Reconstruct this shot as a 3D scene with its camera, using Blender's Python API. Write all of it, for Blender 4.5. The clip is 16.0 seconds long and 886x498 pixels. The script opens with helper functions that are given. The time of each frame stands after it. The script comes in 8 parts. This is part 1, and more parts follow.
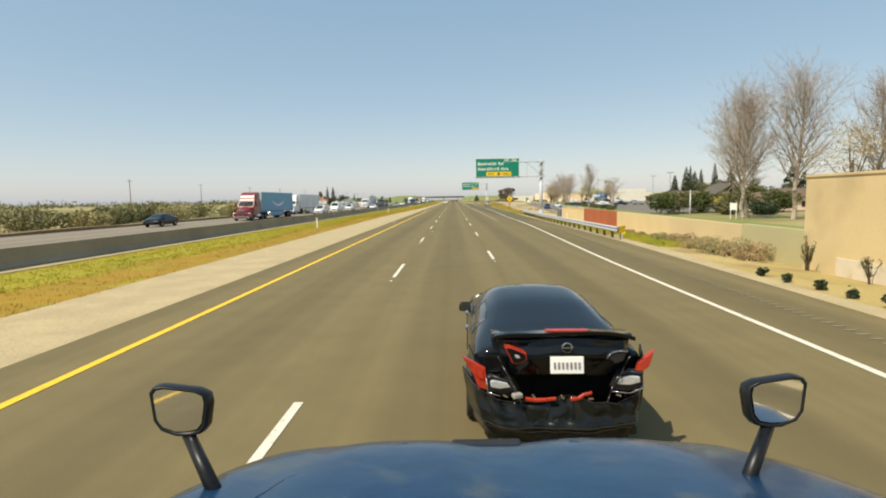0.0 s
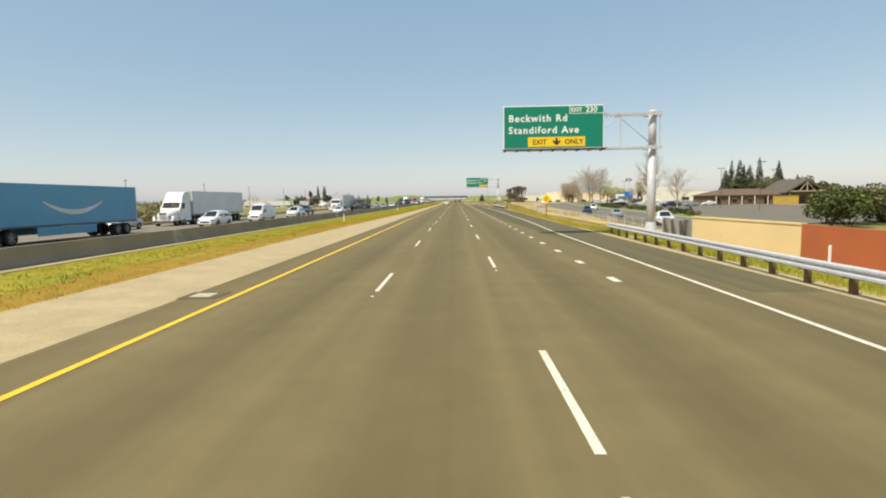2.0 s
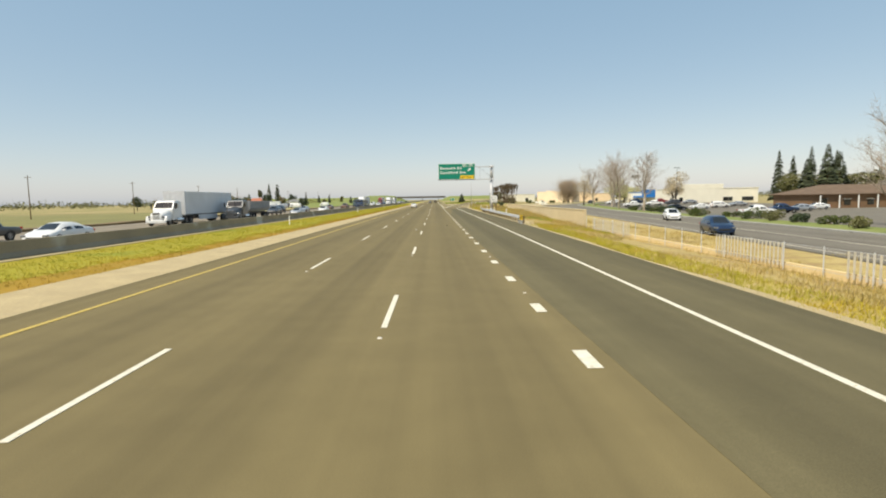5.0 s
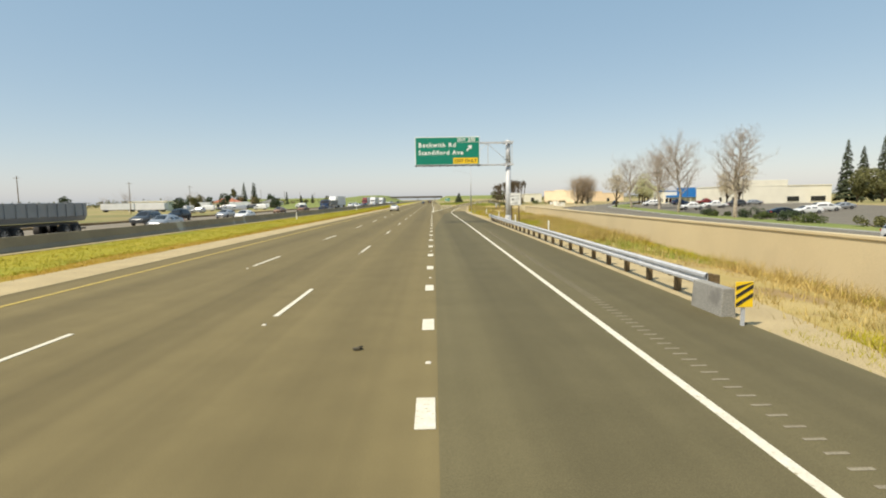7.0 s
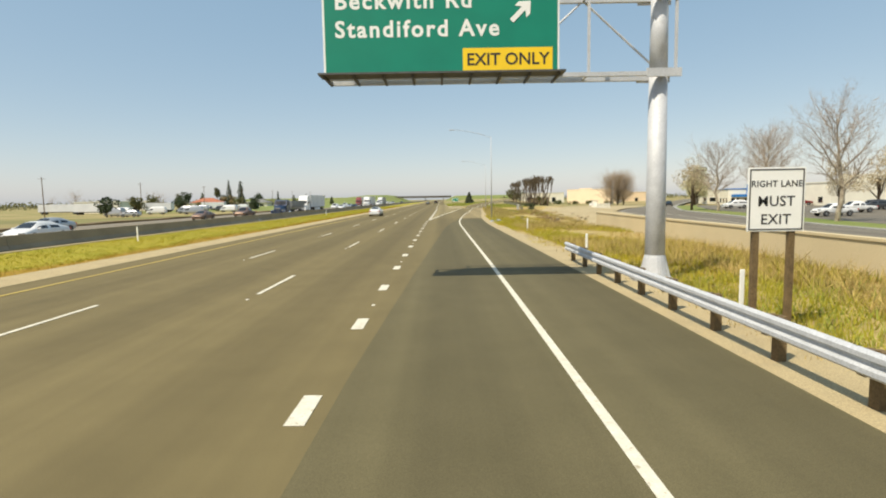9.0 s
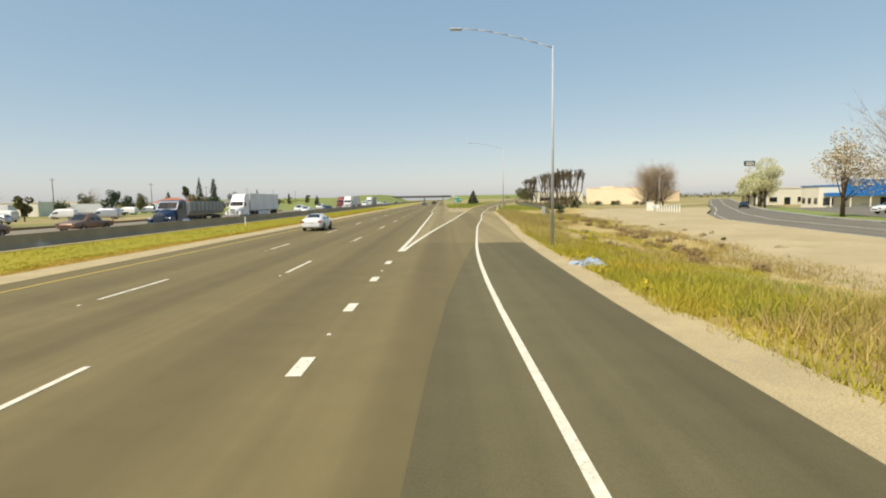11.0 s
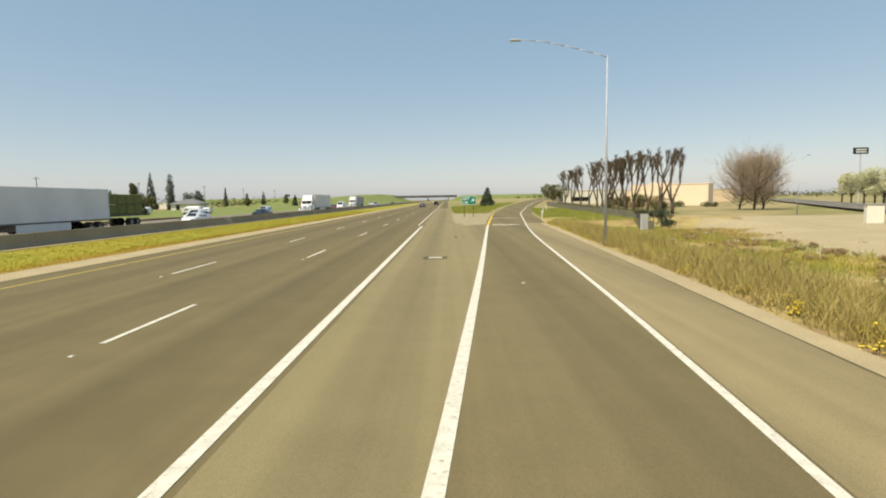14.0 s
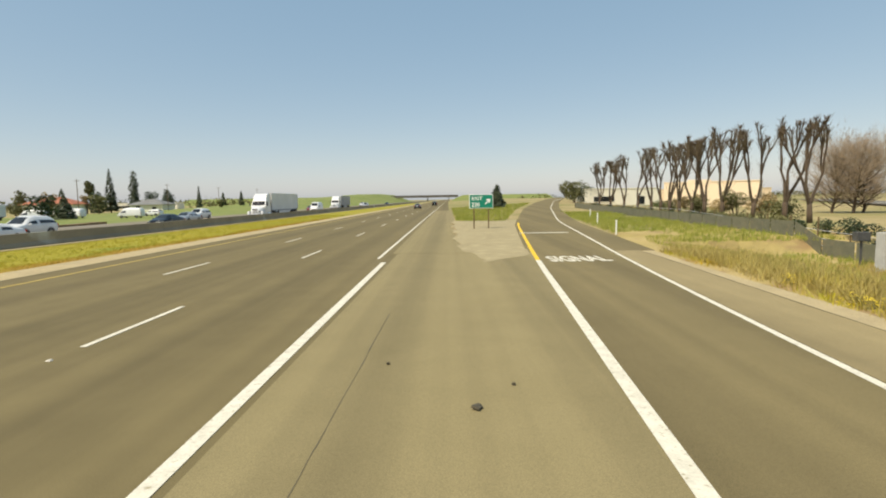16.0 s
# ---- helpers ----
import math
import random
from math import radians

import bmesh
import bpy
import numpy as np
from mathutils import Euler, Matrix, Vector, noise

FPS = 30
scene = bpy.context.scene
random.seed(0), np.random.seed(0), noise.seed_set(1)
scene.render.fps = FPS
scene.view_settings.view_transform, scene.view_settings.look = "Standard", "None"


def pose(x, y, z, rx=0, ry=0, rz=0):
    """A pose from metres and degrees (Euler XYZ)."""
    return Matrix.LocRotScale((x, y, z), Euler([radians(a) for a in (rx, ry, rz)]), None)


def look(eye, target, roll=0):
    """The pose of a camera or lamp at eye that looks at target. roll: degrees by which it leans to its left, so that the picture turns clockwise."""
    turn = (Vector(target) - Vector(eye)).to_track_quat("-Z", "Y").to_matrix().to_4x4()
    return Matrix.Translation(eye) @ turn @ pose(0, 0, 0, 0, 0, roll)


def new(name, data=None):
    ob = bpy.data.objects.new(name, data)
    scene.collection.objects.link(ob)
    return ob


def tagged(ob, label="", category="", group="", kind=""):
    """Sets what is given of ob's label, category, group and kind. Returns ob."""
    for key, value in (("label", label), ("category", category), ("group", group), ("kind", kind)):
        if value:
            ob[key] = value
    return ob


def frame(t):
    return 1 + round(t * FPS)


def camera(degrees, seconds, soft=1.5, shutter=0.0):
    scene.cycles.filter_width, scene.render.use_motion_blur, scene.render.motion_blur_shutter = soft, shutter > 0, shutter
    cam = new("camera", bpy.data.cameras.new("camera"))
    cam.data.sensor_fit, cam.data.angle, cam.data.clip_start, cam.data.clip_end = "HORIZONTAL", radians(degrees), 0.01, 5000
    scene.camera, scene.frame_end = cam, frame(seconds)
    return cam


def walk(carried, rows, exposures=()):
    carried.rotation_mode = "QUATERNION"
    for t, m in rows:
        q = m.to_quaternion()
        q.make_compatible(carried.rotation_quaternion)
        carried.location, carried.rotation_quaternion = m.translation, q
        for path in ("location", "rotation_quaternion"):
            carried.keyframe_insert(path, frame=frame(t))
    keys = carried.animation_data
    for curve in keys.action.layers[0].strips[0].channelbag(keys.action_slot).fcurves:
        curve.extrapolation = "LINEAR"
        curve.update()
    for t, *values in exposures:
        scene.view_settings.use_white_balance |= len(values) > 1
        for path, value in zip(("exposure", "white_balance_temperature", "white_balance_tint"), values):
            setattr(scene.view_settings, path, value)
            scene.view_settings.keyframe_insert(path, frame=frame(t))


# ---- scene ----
import collections

# camera and its path: seconds, x, y, heading in degrees
cam = camera(79.0, 16.0, soft=2.0, shutter=0.0)
EYE_Z, TILT, LEAN = 2.55, -5.30, 0.95
WAY = [
    (0.0, 2.00, -0.64, 1.08), (0.5, 2.07, 10.96, 1.12), (1.0, 2.12, 22.66, 1.20), (1.5, 2.19, 34.36, 1.42),
    (2.0, 2.26, 45.96, 1.38), (2.5, 2.40, 57.56, 1.14), (3.0, 2.65, 69.06, 0.55), (3.5, 2.99, 80.36, 0.07),
    (4.0, 3.45, 91.66, -0.62), (4.5, 4.06, 102.66, -0.84), (5.0, 4.72, 113.66, -0.90), (5.5, 5.36, 124.46, -1.00),
    (6.0, 6.01, 135.16, -1.15), (6.5, 6.62, 145.76, -1.30), (7.0, 7.21, 156.26, -1.13), (7.5, 7.73, 166.66, -0.90),
    (8.0, 8.14, 176.96, -0.70), (8.5, 8.52, 187.16, -0.28), (9.0, 8.81, 197.26, -0.14), (9.5, 9.01, 207.36, -0.12),
    (10.0, 9.14, 217.26, -0.12), (10.5, 9.24, 227.06, -0.14), (11.0, 9.30, 236.66, -0.14), (11.5, 9.34, 246.16, -0.21),
    (12.0, 9.41, 255.46, -0.61), (12.5, 9.52, 264.56, -0.66), (13.0, 9.68, 273.36, 0.04), (13.5, 9.86, 281.86, 0.36),
    (14.0, 10.06, 290.16, 0.45), (14.5, 10.22, 298.06, 0.53), (15.0, 10.34, 305.66, 0.73), (15.5, 10.36, 312.86, 0.68),
    (16.0, 10.28, 319.66, 0.53),
]
walk(cam, [(t, pose(x, y, EYE_Z, 90 + TILT, LEAN, h)) for t, x, y, h in WAY], exposures=[(0.0, 0.34), (8.0, 0.34), (11.0, 0.28), (16.0, 0.24)])

# daylight: hazy spring sky, sun high on the left and behind
SUN = Vector((-3.5, -3.0, 7.0)).normalized()
world = bpy.data.worlds.new("sky")
scene.world = world
world.use_nodes = True
wn = world.node_tree.nodes
sky = wn.new("ShaderNodeTexSky")
sky.sky_type, sky.sun_disc = "NISHITA", False
sky.sun_elevation, sky.sun_rotation = math.asin(SUN.z), math.atan2(SUN.x, SUN.y)
sky.air_density, sky.dust_density, sky.ozone_density, sky.altitude = 0.8, 0.8, 0.5, 0
wn["Background"].inputs["Strength"].default_value = 0.138
# sky colour scaled and lifted per channel to imitate a thin even haze
haze = wn.new("ShaderNodeVectorMath")
haze.operation = "MULTIPLY_ADD"
haze.inputs[1].default_value = (0.67, 0.47, 0.30)
haze.inputs[2].default_value = (0.81, 1.60, 2.42)
world.node_tree.links.new(sky.outputs[0], haze.inputs[0])
world.node_tree.links.new(haze.outputs[0], wn["Background"].inputs["Color"])
sun_data = bpy.data.lights.new("sun", "SUN")
sun_data.energy, sun_data.angle, sun_data.color = 4.2, radians(0.6), (1.0, 0.91, 0.75)
sun = new("sun", sun_data)
sun.matrix_world = look((0, 0, 60), Vector((0, 0, 60)) - SUN)

# ---- materials ----
def mat(name, c1, c2=None, scale=4.0, rough=0.8, metal=0.0, bump=0.0, bscale=60.0, spots=None, stretch=None, coat=0.0, spec=0.5,
        rnd=0.0, alpha=1.0, detail=6.0, fine=0.25):
    """A procedural surface: two colours mixed by noise, fine grain, optional stains and bump, in world metres."""
    m = bpy.data.materials.new(name)
    m.use_nodes = True
    nt = m.node_tree
    N, L = nt.nodes, nt.links
    b = N["Principled BSDF"]
    b.inputs["Roughness"].default_value, b.inputs["Metallic"].default_value = rough, metal
    b.inputs["Coat Weight"].default_value = coat
    b.inputs["Coat Roughness"].default_value = 0.05
    b.inputs["Specular IOR Level"].default_value = spec
    c2 = c2 or tuple(v * 0.8 for v in c1)
    pos = N.new("ShaderNodeNewGeometry").outputs["Position"]
    if stretch:
        mp = N.new("ShaderNodeMapping")
        mp.inputs["Scale"].default_value = stretch
        L.new(pos, mp.inputs["Vector"])
        pos = mp.outputs[0]

    def noise_tex(s, d):
        n = N.new("ShaderNodeTexNoise")
        n.inputs["Scale"].default_value, n.inputs["Detail"].default_value = s, d
        L.new(pos, n.inputs["Vector"])
        return n.outputs["Fac"]

    def ramp(src, lo, hi):
        r = N.new("ShaderNodeMapRange")
        r.inputs[1].default_value, r.inputs[2].default_value = lo, hi
        L.new(src, r.inputs[0])
        return r.outputs[0]

    def mix(fac, a, c, mode="MIX"):
        x = N.new("ShaderNodeMix")
        x.data_type, x.blend_type = "RGBA", mode
        if isinstance(fac, float):
            x.inputs[0].default_value = fac
        else:
            L.new(fac, x.inputs[0])
        for i, v in ((6, a), (7, c)):
            if isinstance(v, tuple):
                x.inputs[i].default_value = (*v, 1)
            else:
                L.new(v, x.inputs[i])
        return x.outputs[2]

    col = mix(ramp(noise_tex(scale, detail), 0.35, 0.65), c1, c2)
    g = N.new("ShaderNodeMapRange")
    g.inputs[1].default_value, g.inputs[2].default_value = 0.3, 0.7
    g.inputs[3].default_value, g.inputs[4].default_value = 1 - fine, 1 + fine
    L.new(noise_tex(bscale, 3.0), g.inputs[0])
    vm = N.new("ShaderNodeVectorMath")
    vm.operation = "SCALE"
    L.new(col, vm.inputs[0])
    L.new(g.outputs[0], vm.inputs["Scale"])
    col = vm.outputs[0]
    if spots:
        sc, lo, hi, c3 = spots
        col = mix(ramp(noise_tex(sc, 4.0), lo, hi), col, c3)
    if rnd:
        oi = N.new("ShaderNodeObjectInfo")
        r = N.new("ShaderNodeMapRange")
        r.inputs[3].default_value, r.inputs[4].default_value = 1 - rnd, 1 + rnd
        L.new(oi.outputs["Random"], r.inputs[0])
        v2 = N.new("ShaderNodeVectorMath")
        v2.operation = "SCALE"
        L.new(col, v2.inputs[0])
        L.new(r.outputs[0], v2.inputs["Scale"])
        col = v2.outputs[0]
    L.new(col, b.inputs["Base Color"])
    if bump:
        bp = N.new("ShaderNodeBump")
        bp.inputs["Strength"].default_value, bp.inputs["Distance"].default_value = bump, 0.02
        L.new(noise_tex(bscale, 4.0), bp.inputs["Height"])
        L.new(bp.outputs[0], b.inputs["Normal"])
    return m


def asphalt_lanes(name, base, track, seam):
    """Aged asphalt: lane-long bands of wear, patches, grain and cracks."""
    m = mat(name, base, track, scale=1.0, rough=0.9, bump=0.25, bscale=90, stretch=None, fine=0.22, spec=0.3)
    nt = m.node_tree
    N, L = nt.nodes, nt.links
    b = N["Principled BSDF"]
    geo = N.new("ShaderNodeNewGeometry").outputs["Position"]
    mp = N.new("ShaderNodeMapping")
    mp.inputs["Scale"].default_value = (0.9, 0.005, 1)
    L.new(geo, mp.inputs["Vector"])
    n = N.new("ShaderNodeTexNoise")
    n.inputs["Scale"].default_value, n.inputs["Detail"].default_value = 2.0, 5.0
    L.new(mp.outputs[0], n.inputs["Vector"])
    r = N.new("ShaderNodeMapRange")
    r.inputs[1].default_value, r.inputs[2].default_value, r.inputs[3].default_value, r.inputs[4].default_value = 0.30, 0.70, 0.89, 1.10
    L.new(n.outputs["Fac"], r.inputs[0])
    big = N.new("ShaderNodeTexNoise")
    big.inputs["Scale"].default_value, big.inputs["Detail"].default_value = 0.12, 5.0
    L.new(geo, big.inputs["Vector"])
    r2 = N.new("ShaderNodeMapRange")
    r2.inputs[1].default_value, r2.inputs[2].default_value, r2.inputs[3].default_value, r2.inputs[4].default_value = 0.3, 0.7, 0.95, 1.05
    L.new(big.outputs["Fac"], r2.inputs[0])
    # oil-darkened middle of each lane
    sep = N.new("ShaderNodeSeparateXYZ")
    L.new(geo, sep.inputs[0])
    lane = N.new("ShaderNodeMath")
    lane.operation, lane.inputs[1].default_value = "MULTIPLY", 2 * math.pi / 3.66
    L.new(sep.outputs[0], lane.inputs[0])
    wave = N.new("ShaderNodeMath")
    wave.operation = "COSINE"
    L.new(lane.outputs[0], wave.inputs[0])
    oil = N.new("ShaderNodeMapRange")
    oil.inputs[1].default_value, oil.inputs[2].default_value, oil.inputs[3].default_value, oil.inputs[4].default_value = -1.0, 0.3, 0.86, 1.04
    L.new(wave.outputs[0], oil.inputs[0])
    mo = N.new("ShaderNodeMath")
    mo.operation = "MULTIPLY"
    L.new(r2.outputs[0], mo.inputs[0])
    L.new(oil.outputs[0], mo.inputs[1])
    mu = N.new("ShaderNodeMath")
    mu.operation = "MULTIPLY"
    L.new(r.outputs[0], mu.inputs[0])
    L.new(mo.outputs[0], mu.inputs[1])
    sc = N.new("ShaderNodeVectorMath")
    sc.operation = "SCALE"
    old = b.inputs["Base Color"].links[0].from_socket
    L.new(old, sc.inputs[0])
    L.new(mu.outputs[0], sc.inputs["Scale"])
    L.new(sc.outputs[0], b.inputs["Base Color"])
    return m


M = {}
M["asphalt"] = asphalt_lanes("aged_asphalt", (0.164, 0.130, 0.0575), (0.149, 0.118, 0.052), None)
M["asphalt_dark"] = asphalt_lanes("newer_asphalt", (0.124, 0.105, 0.052), (0.113, 0.096, 0.047), None)
M["asphalt_pale"] = asphalt_lanes("pale_asphalt", (0.246, 0.200, 0.096), (0.230, 0.187, 0.089), None)
M["asphalt_shoulder"] = asphalt_lanes("dusty_shoulder_asphalt", (0.278, 0.220, 0.108), (0.258, 0.204, 0.100), None)
M["asphalt_ramp"] = asphalt_lanes("worn_ramp_asphalt", (0.182, 0.144, 0.065), (0.169, 0.134, 0.060), None)
M["asphalt_opp"] = asphalt_lanes("grey_asphalt", (0.235, 0.20, 0.148), (0.205, 0.175, 0.130), None)
M["asphalt_side"] = asphalt_lanes("side_road_asphalt", (0.175, 0.156, 0.122), (0.155, 0.139, 0.108), None)
M["gravel"] = mat("pale_gravel", (0.437, 0.347, 0.187), (0.370, 0.293, 0.158), 0.8, 0.95, bump=0.5, bscale=40, spots=(3.0, 0.6, 0.75, (0.34, 0.28, 0.165)))
M["soil"] = mat("dry_soil", (0.36, 0.28, 0.125), (0.28, 0.225, 0.085), 0.12, 0.95, bump=0.5, bscale=25, spots=(0.03, 0.46, 0.6, (0.20, 0.19, 0.05)))
M["median_rust"] = mat("rusty_weed_soil", (0.31, 0.185, 0.006), (0.27, 0.175, 0.006), 0.4, 0.95, bump=0.6, bscale=40, fine=0.12, spots=(0.5, 0.56, 0.68, (0.30, 0.25, 0.012)))
M["median"] = mat("flowering_grass_soil", (0.28, 0.250, 0.007), (0.31, 0.25, 0.007), 0.3, 0.95, bump=0.8, bscale=30, spots=(0.15, 0.55, 0.68, (0.20, 0.22, 0.010)))
M["verge"] = mat("verge_grass_soil", (0.43, 0.325, 0.125), (0.36, 0.275, 0.080), 0.25, 0.95, bump=0.8, bscale=25, spots=(0.5, 0.52, 0.64, (0.30, 0.205, 0.085)))
M["berm"] = mat("brown_dirt_berm", (0.20, 0.14, 0.07), (0.15, 0.105, 0.05), 0.4, 0.95, bump=0.6, bscale=12)
M["green"] = mat("green_bank_grass", (0.15, 0.19, 0.035), (0.21, 0.225, 0.055), 0.1, 0.95, bump=0.8, bscale=12)
M["dirt"] = mat("pale_dry_dirt", (0.43, 0.345, 0.195), (0.37, 0.295, 0.16), 0.15, 0.95, bump=0.5, bscale=25, spots=(0.5, 0.58, 0.7, (0.33, 0.28, 0.12)))
M["dirt_worn"] = mat("dusty_worn_gore", (0.34, 0.280, 0.150), (0.30, 0.245, 0.128), 0.5, 0.95, bump=0.4, bscale=30, spots=(1.4, 0.52, 0.66, (0.40, 0.33, 0.18)))
M["white_paint"] = mat("worn_white_road_paint", (0.69, 0.65, 0.52), (0.58, 0.54, 0.43), 5.0, 0.8, bscale=40, fine=0.12, spots=(14.0, 0.60, 0.72, (0.36, 0.31, 0.20)))
M["yellow_paint"] = mat("worn_yellow_road_paint", (0.80, 0.51, 0.02), (0.72, 0.45, 0.02), 6.0, 0.7, bscale=50, spots=(18.0, 0.66, 0.78, (0.30, 0.22, 0.08)))
M["yellow_faded"] = mat("faded_yellow_road_paint", (0.50, 0.36, 0.07), (0.42, 0.31, 0.075), 5.0, 0.75, bscale=50, spots=(14.0, 0.56, 0.70, (0.26, 0.20, 0.08)))
M["concrete"] = mat("weathered_concrete", (0.33, 0.32, 0.28), (0.26, 0.25, 0.22), 0.5, 0.9, bump=0.25, bscale=30, spots=(1.2, 0.58, 0.7, (0.19, 0.18, 0.16)))
# brown-grey barrier concrete with broad pale blotches
M["concrete_dark"] = mat("dark_barrier_concrete", (0.29, 0.245, 0.170), (0.225, 0.19, 0.135), 0.35, 0.9, bump=0.25, bscale=30, spots=(0.12, 0.62, 0.66, (0.42, 0.40, 0.34)))
M["tan_wall"] = mat("tan_block_wall", (0.70, 0.55, 0.29), (0.64, 0.50, 0.26), 0.35, 0.9, bump=0.12, bscale=30, fine=0.07, spots=(0.25, 0.60, 0.74, (0.50, 0.385, 0.20)))
M["pale_wall"] = mat("pale_beige_block_wall", (0.60, 0.495, 0.30), (0.55, 0.45, 0.27), 0.35, 0.9, bump=0.12, bscale=30, fine=0.07, spots=(0.25, 0.60, 0.74, (0.49, 0.40, 0.235)))
M["sage_wall"] = mat("sage_painted_wall", (0.52, 0.46, 0.24), (0.48, 0.425, 0.22), 0.5, 0.9, bump=0.1, bscale=30, fine=0.06)
M["red_wall"] = mat("brick_red_painted_wall", (0.42, 0.115, 0.035), (0.37, 0.10, 0.032), 0.5, 0.85, bump=0.1, bscale=30, fine=0.06, spots=(0.35, 0.6, 0.8, (0.33, 0.095, 0.032)))
M["steel"] = mat("galvanised_steel", (0.57, 0.58, 0.59), (0.50, 0.51, 0.52), 3.0, 0.65, metal=0.2, bscale=30, fine=0.12)
M["steel_lamp"] = mat("weathered_lamp_pole", (0.50, 0.51, 0.52), (0.44, 0.45, 0.46), 3.0, 0.6, bscale=30, fine=0.10)
M["steel_pale"] = mat("bright_galvanised_pole", (0.82, 0.82, 0.82), (0.76, 0.76, 0.77), 3.0, 0.6, metal=0.0, bscale=30, fine=0.10)
M["steel_dark"] = mat("dull_dark_steel", (0.12, 0.12, 0.115), (0.09, 0.09, 0.085), 4.0, 0.6, metal=0.4)
M["sign_green"] = mat("green_sign_sheeting", (0.0, 0.225, 0.140), (0.0, 0.205, 0.128), 1.5, 0.45, fine=0.04)
M["sign_white"] = mat("white_sign_sheeting", (0.87, 0.87, 0.82), (0.82, 0.82, 0.77), 1.5, 0.5, fine=0.03)
M["sign_yellow"] = mat("yellow_sign_sheeting", (0.95, 0.63, 0.012), (0.90, 0.585, 0.012), 1.5, 0.45, fine=0.04)
M["black"] = mat("black_paint", (0.02, 0.02, 0.02), (0.028, 0.027, 0.025), 3.0, 0.5, fine=0.1)
M["wood_post"] = mat("weathered_wood_post", (0.17, 0.115, 0.05), (0.12, 0.08, 0.035), 6.0, 0.85, bump=0.3, bscale=30)

# ---- building tools ----
class Geo:
    """Collects faces; make() links them as one mesh object."""

    def __init__(self):
        self.v, self.f = [], []

    def add(self, verts, faces):
        o = len(self.v)
        self.v += [tuple(p) for p in verts]
        self.f += [tuple(o + i for i in f) for f in faces]
        return self

    def box(self, c, s, m=None, taper=(1, 1)):
        x, y, z = s[0] / 2, s[1] / 2, s[2] / 2
        p = [Vector((sx * x * (taper[0] if sz > 0 else 1), sy * y * (taper[1] if sz > 0 else 1), sz * z)) for sz in (-1, 1) for sy in (-1, 1) for sx in (-1, 1)]
        p = [(m @ q if m else q) + Vector(c) for q in p]
        return self.add(p, [(0, 2, 3, 1), (4, 5, 7, 6), (0, 1, 5, 4), (2, 6, 7, 3), (0, 4, 6, 2), (1, 3, 7, 5)])

    def tube(self, p0, p1, r0, r1=None, n=10, caps=True):
        r1 = r0 if r1 is None else r1
        a, b = Vector(p0), Vector(p1)
        q = (b - a).to_track_quat("Z", "Y").to_matrix()
        ring = [q @ Vector((math.cos(2 * math.pi * i / n), math.sin(2 * math.pi * i / n), 0)) for i in range(n)]
        v = [a + r0 * w for w in ring] + [b + r1 * w for w in ring]
        f = [(i, (i + 1) % n, n + (i + 1) % n, n + i) for i in range(n)]
        if caps:
            f += [tuple(reversed(range(n))), tuple(range(n, 2 * n))]
        return self.add(v, f)

    def prism(self, outline, axis, a, b):
        """outline: 2D points; swept from a to b along axis 'x', 'y' or 'z'."""
        n = len(outline)
        put = {"x": lambda u, w, t: (t, u, w), "y": lambda u, w, t: (u, t, w), "z": lambda u, w, t: (u, w, t)}[axis]
        v = [put(u, w, a) for u, w in outline] + [put(u, w, b) for u, w in outline]
        f = [(i, (i + 1) % n, n + (i + 1) % n, n + i) for i in range(n)] + [tuple(reversed(range(n))), tuple(range(n, 2 * n))]
        return self.add(v, f)

    def make(self, name, material, parent=None, label="", smooth=False, bevel=0.0, fix=True):
        me = bpy.data.meshes.new(name)
        me.from_pydata(self.v, [], self.f)
        if fix:
            bm = bmesh.new()
            bm.from_mesh(me)
            bmesh.ops.recalc_face_normals(bm, faces=bm.faces)
            bm.to_mesh(me)
            bm.free()
        me.materials.append(M[material] if isinstance(material, str) else material)
        if smooth:
            me.polygons.foreach_set("use_smooth", [True] * len(me.polygons))
        ob = new(name, me)
        if parent:
            ob.parent = parent
        if label:
            ob["label"] = label
        if bevel:
            md = ob.modifiers.new("bevel", "BEVEL")
            md.width, md.segments, md.limit_method = bevel, 2, "ANGLE"
        return ob


def thing(name, x=0, y=0, z=0, rz=0, label="", category="", group="", kind=""):
    e = new(name)
    e.matrix_basis = pose(x, y, z, 0, 0, rz)
    return tagged(e, label, category, group, kind)


def at(table):
    """A function of y through the points of a table."""
    ys, xs = [p[0] for p in table], [p[1] for p in table]
    return lambda y: float(np.interp(y, ys, xs))


def const(v):
    return lambda y: v


def ribbon(name, material, xl, xr, ys, z=const(0.0), thick=0.05, parent=None, label="", kind="structure", cuts=1):
    """A sheet along y between two edges, with thickness."""
    g = Geo()
    n = cuts + 1
    for y in ys:
        a, b = xl(y), xr(y)
        for k in range(n):
            g.v.append((a + (b - a) * k / cuts, y, z(y)))
        g.v.append((b, y, z(y) - thick))
        g.v.append((a, y, z(y) - thick))
    w = n + 2
    for i in range(len(ys) - 1):
        for k in range(w):
            k2 = (k + 1) % w
            g.f.append((i * w + k, i * w + k2, (i + 1) * w + k2, (i + 1) * w + k))
    g.f.append(tuple(range(w)))
    g.f.append(tuple(reversed(range((len(ys) - 1) * w, len(ys) * w))))
    ob = g.make(name, material, parent, label)
    if not parent:
        tagged(ob, label, "", "", kind)
    return ob


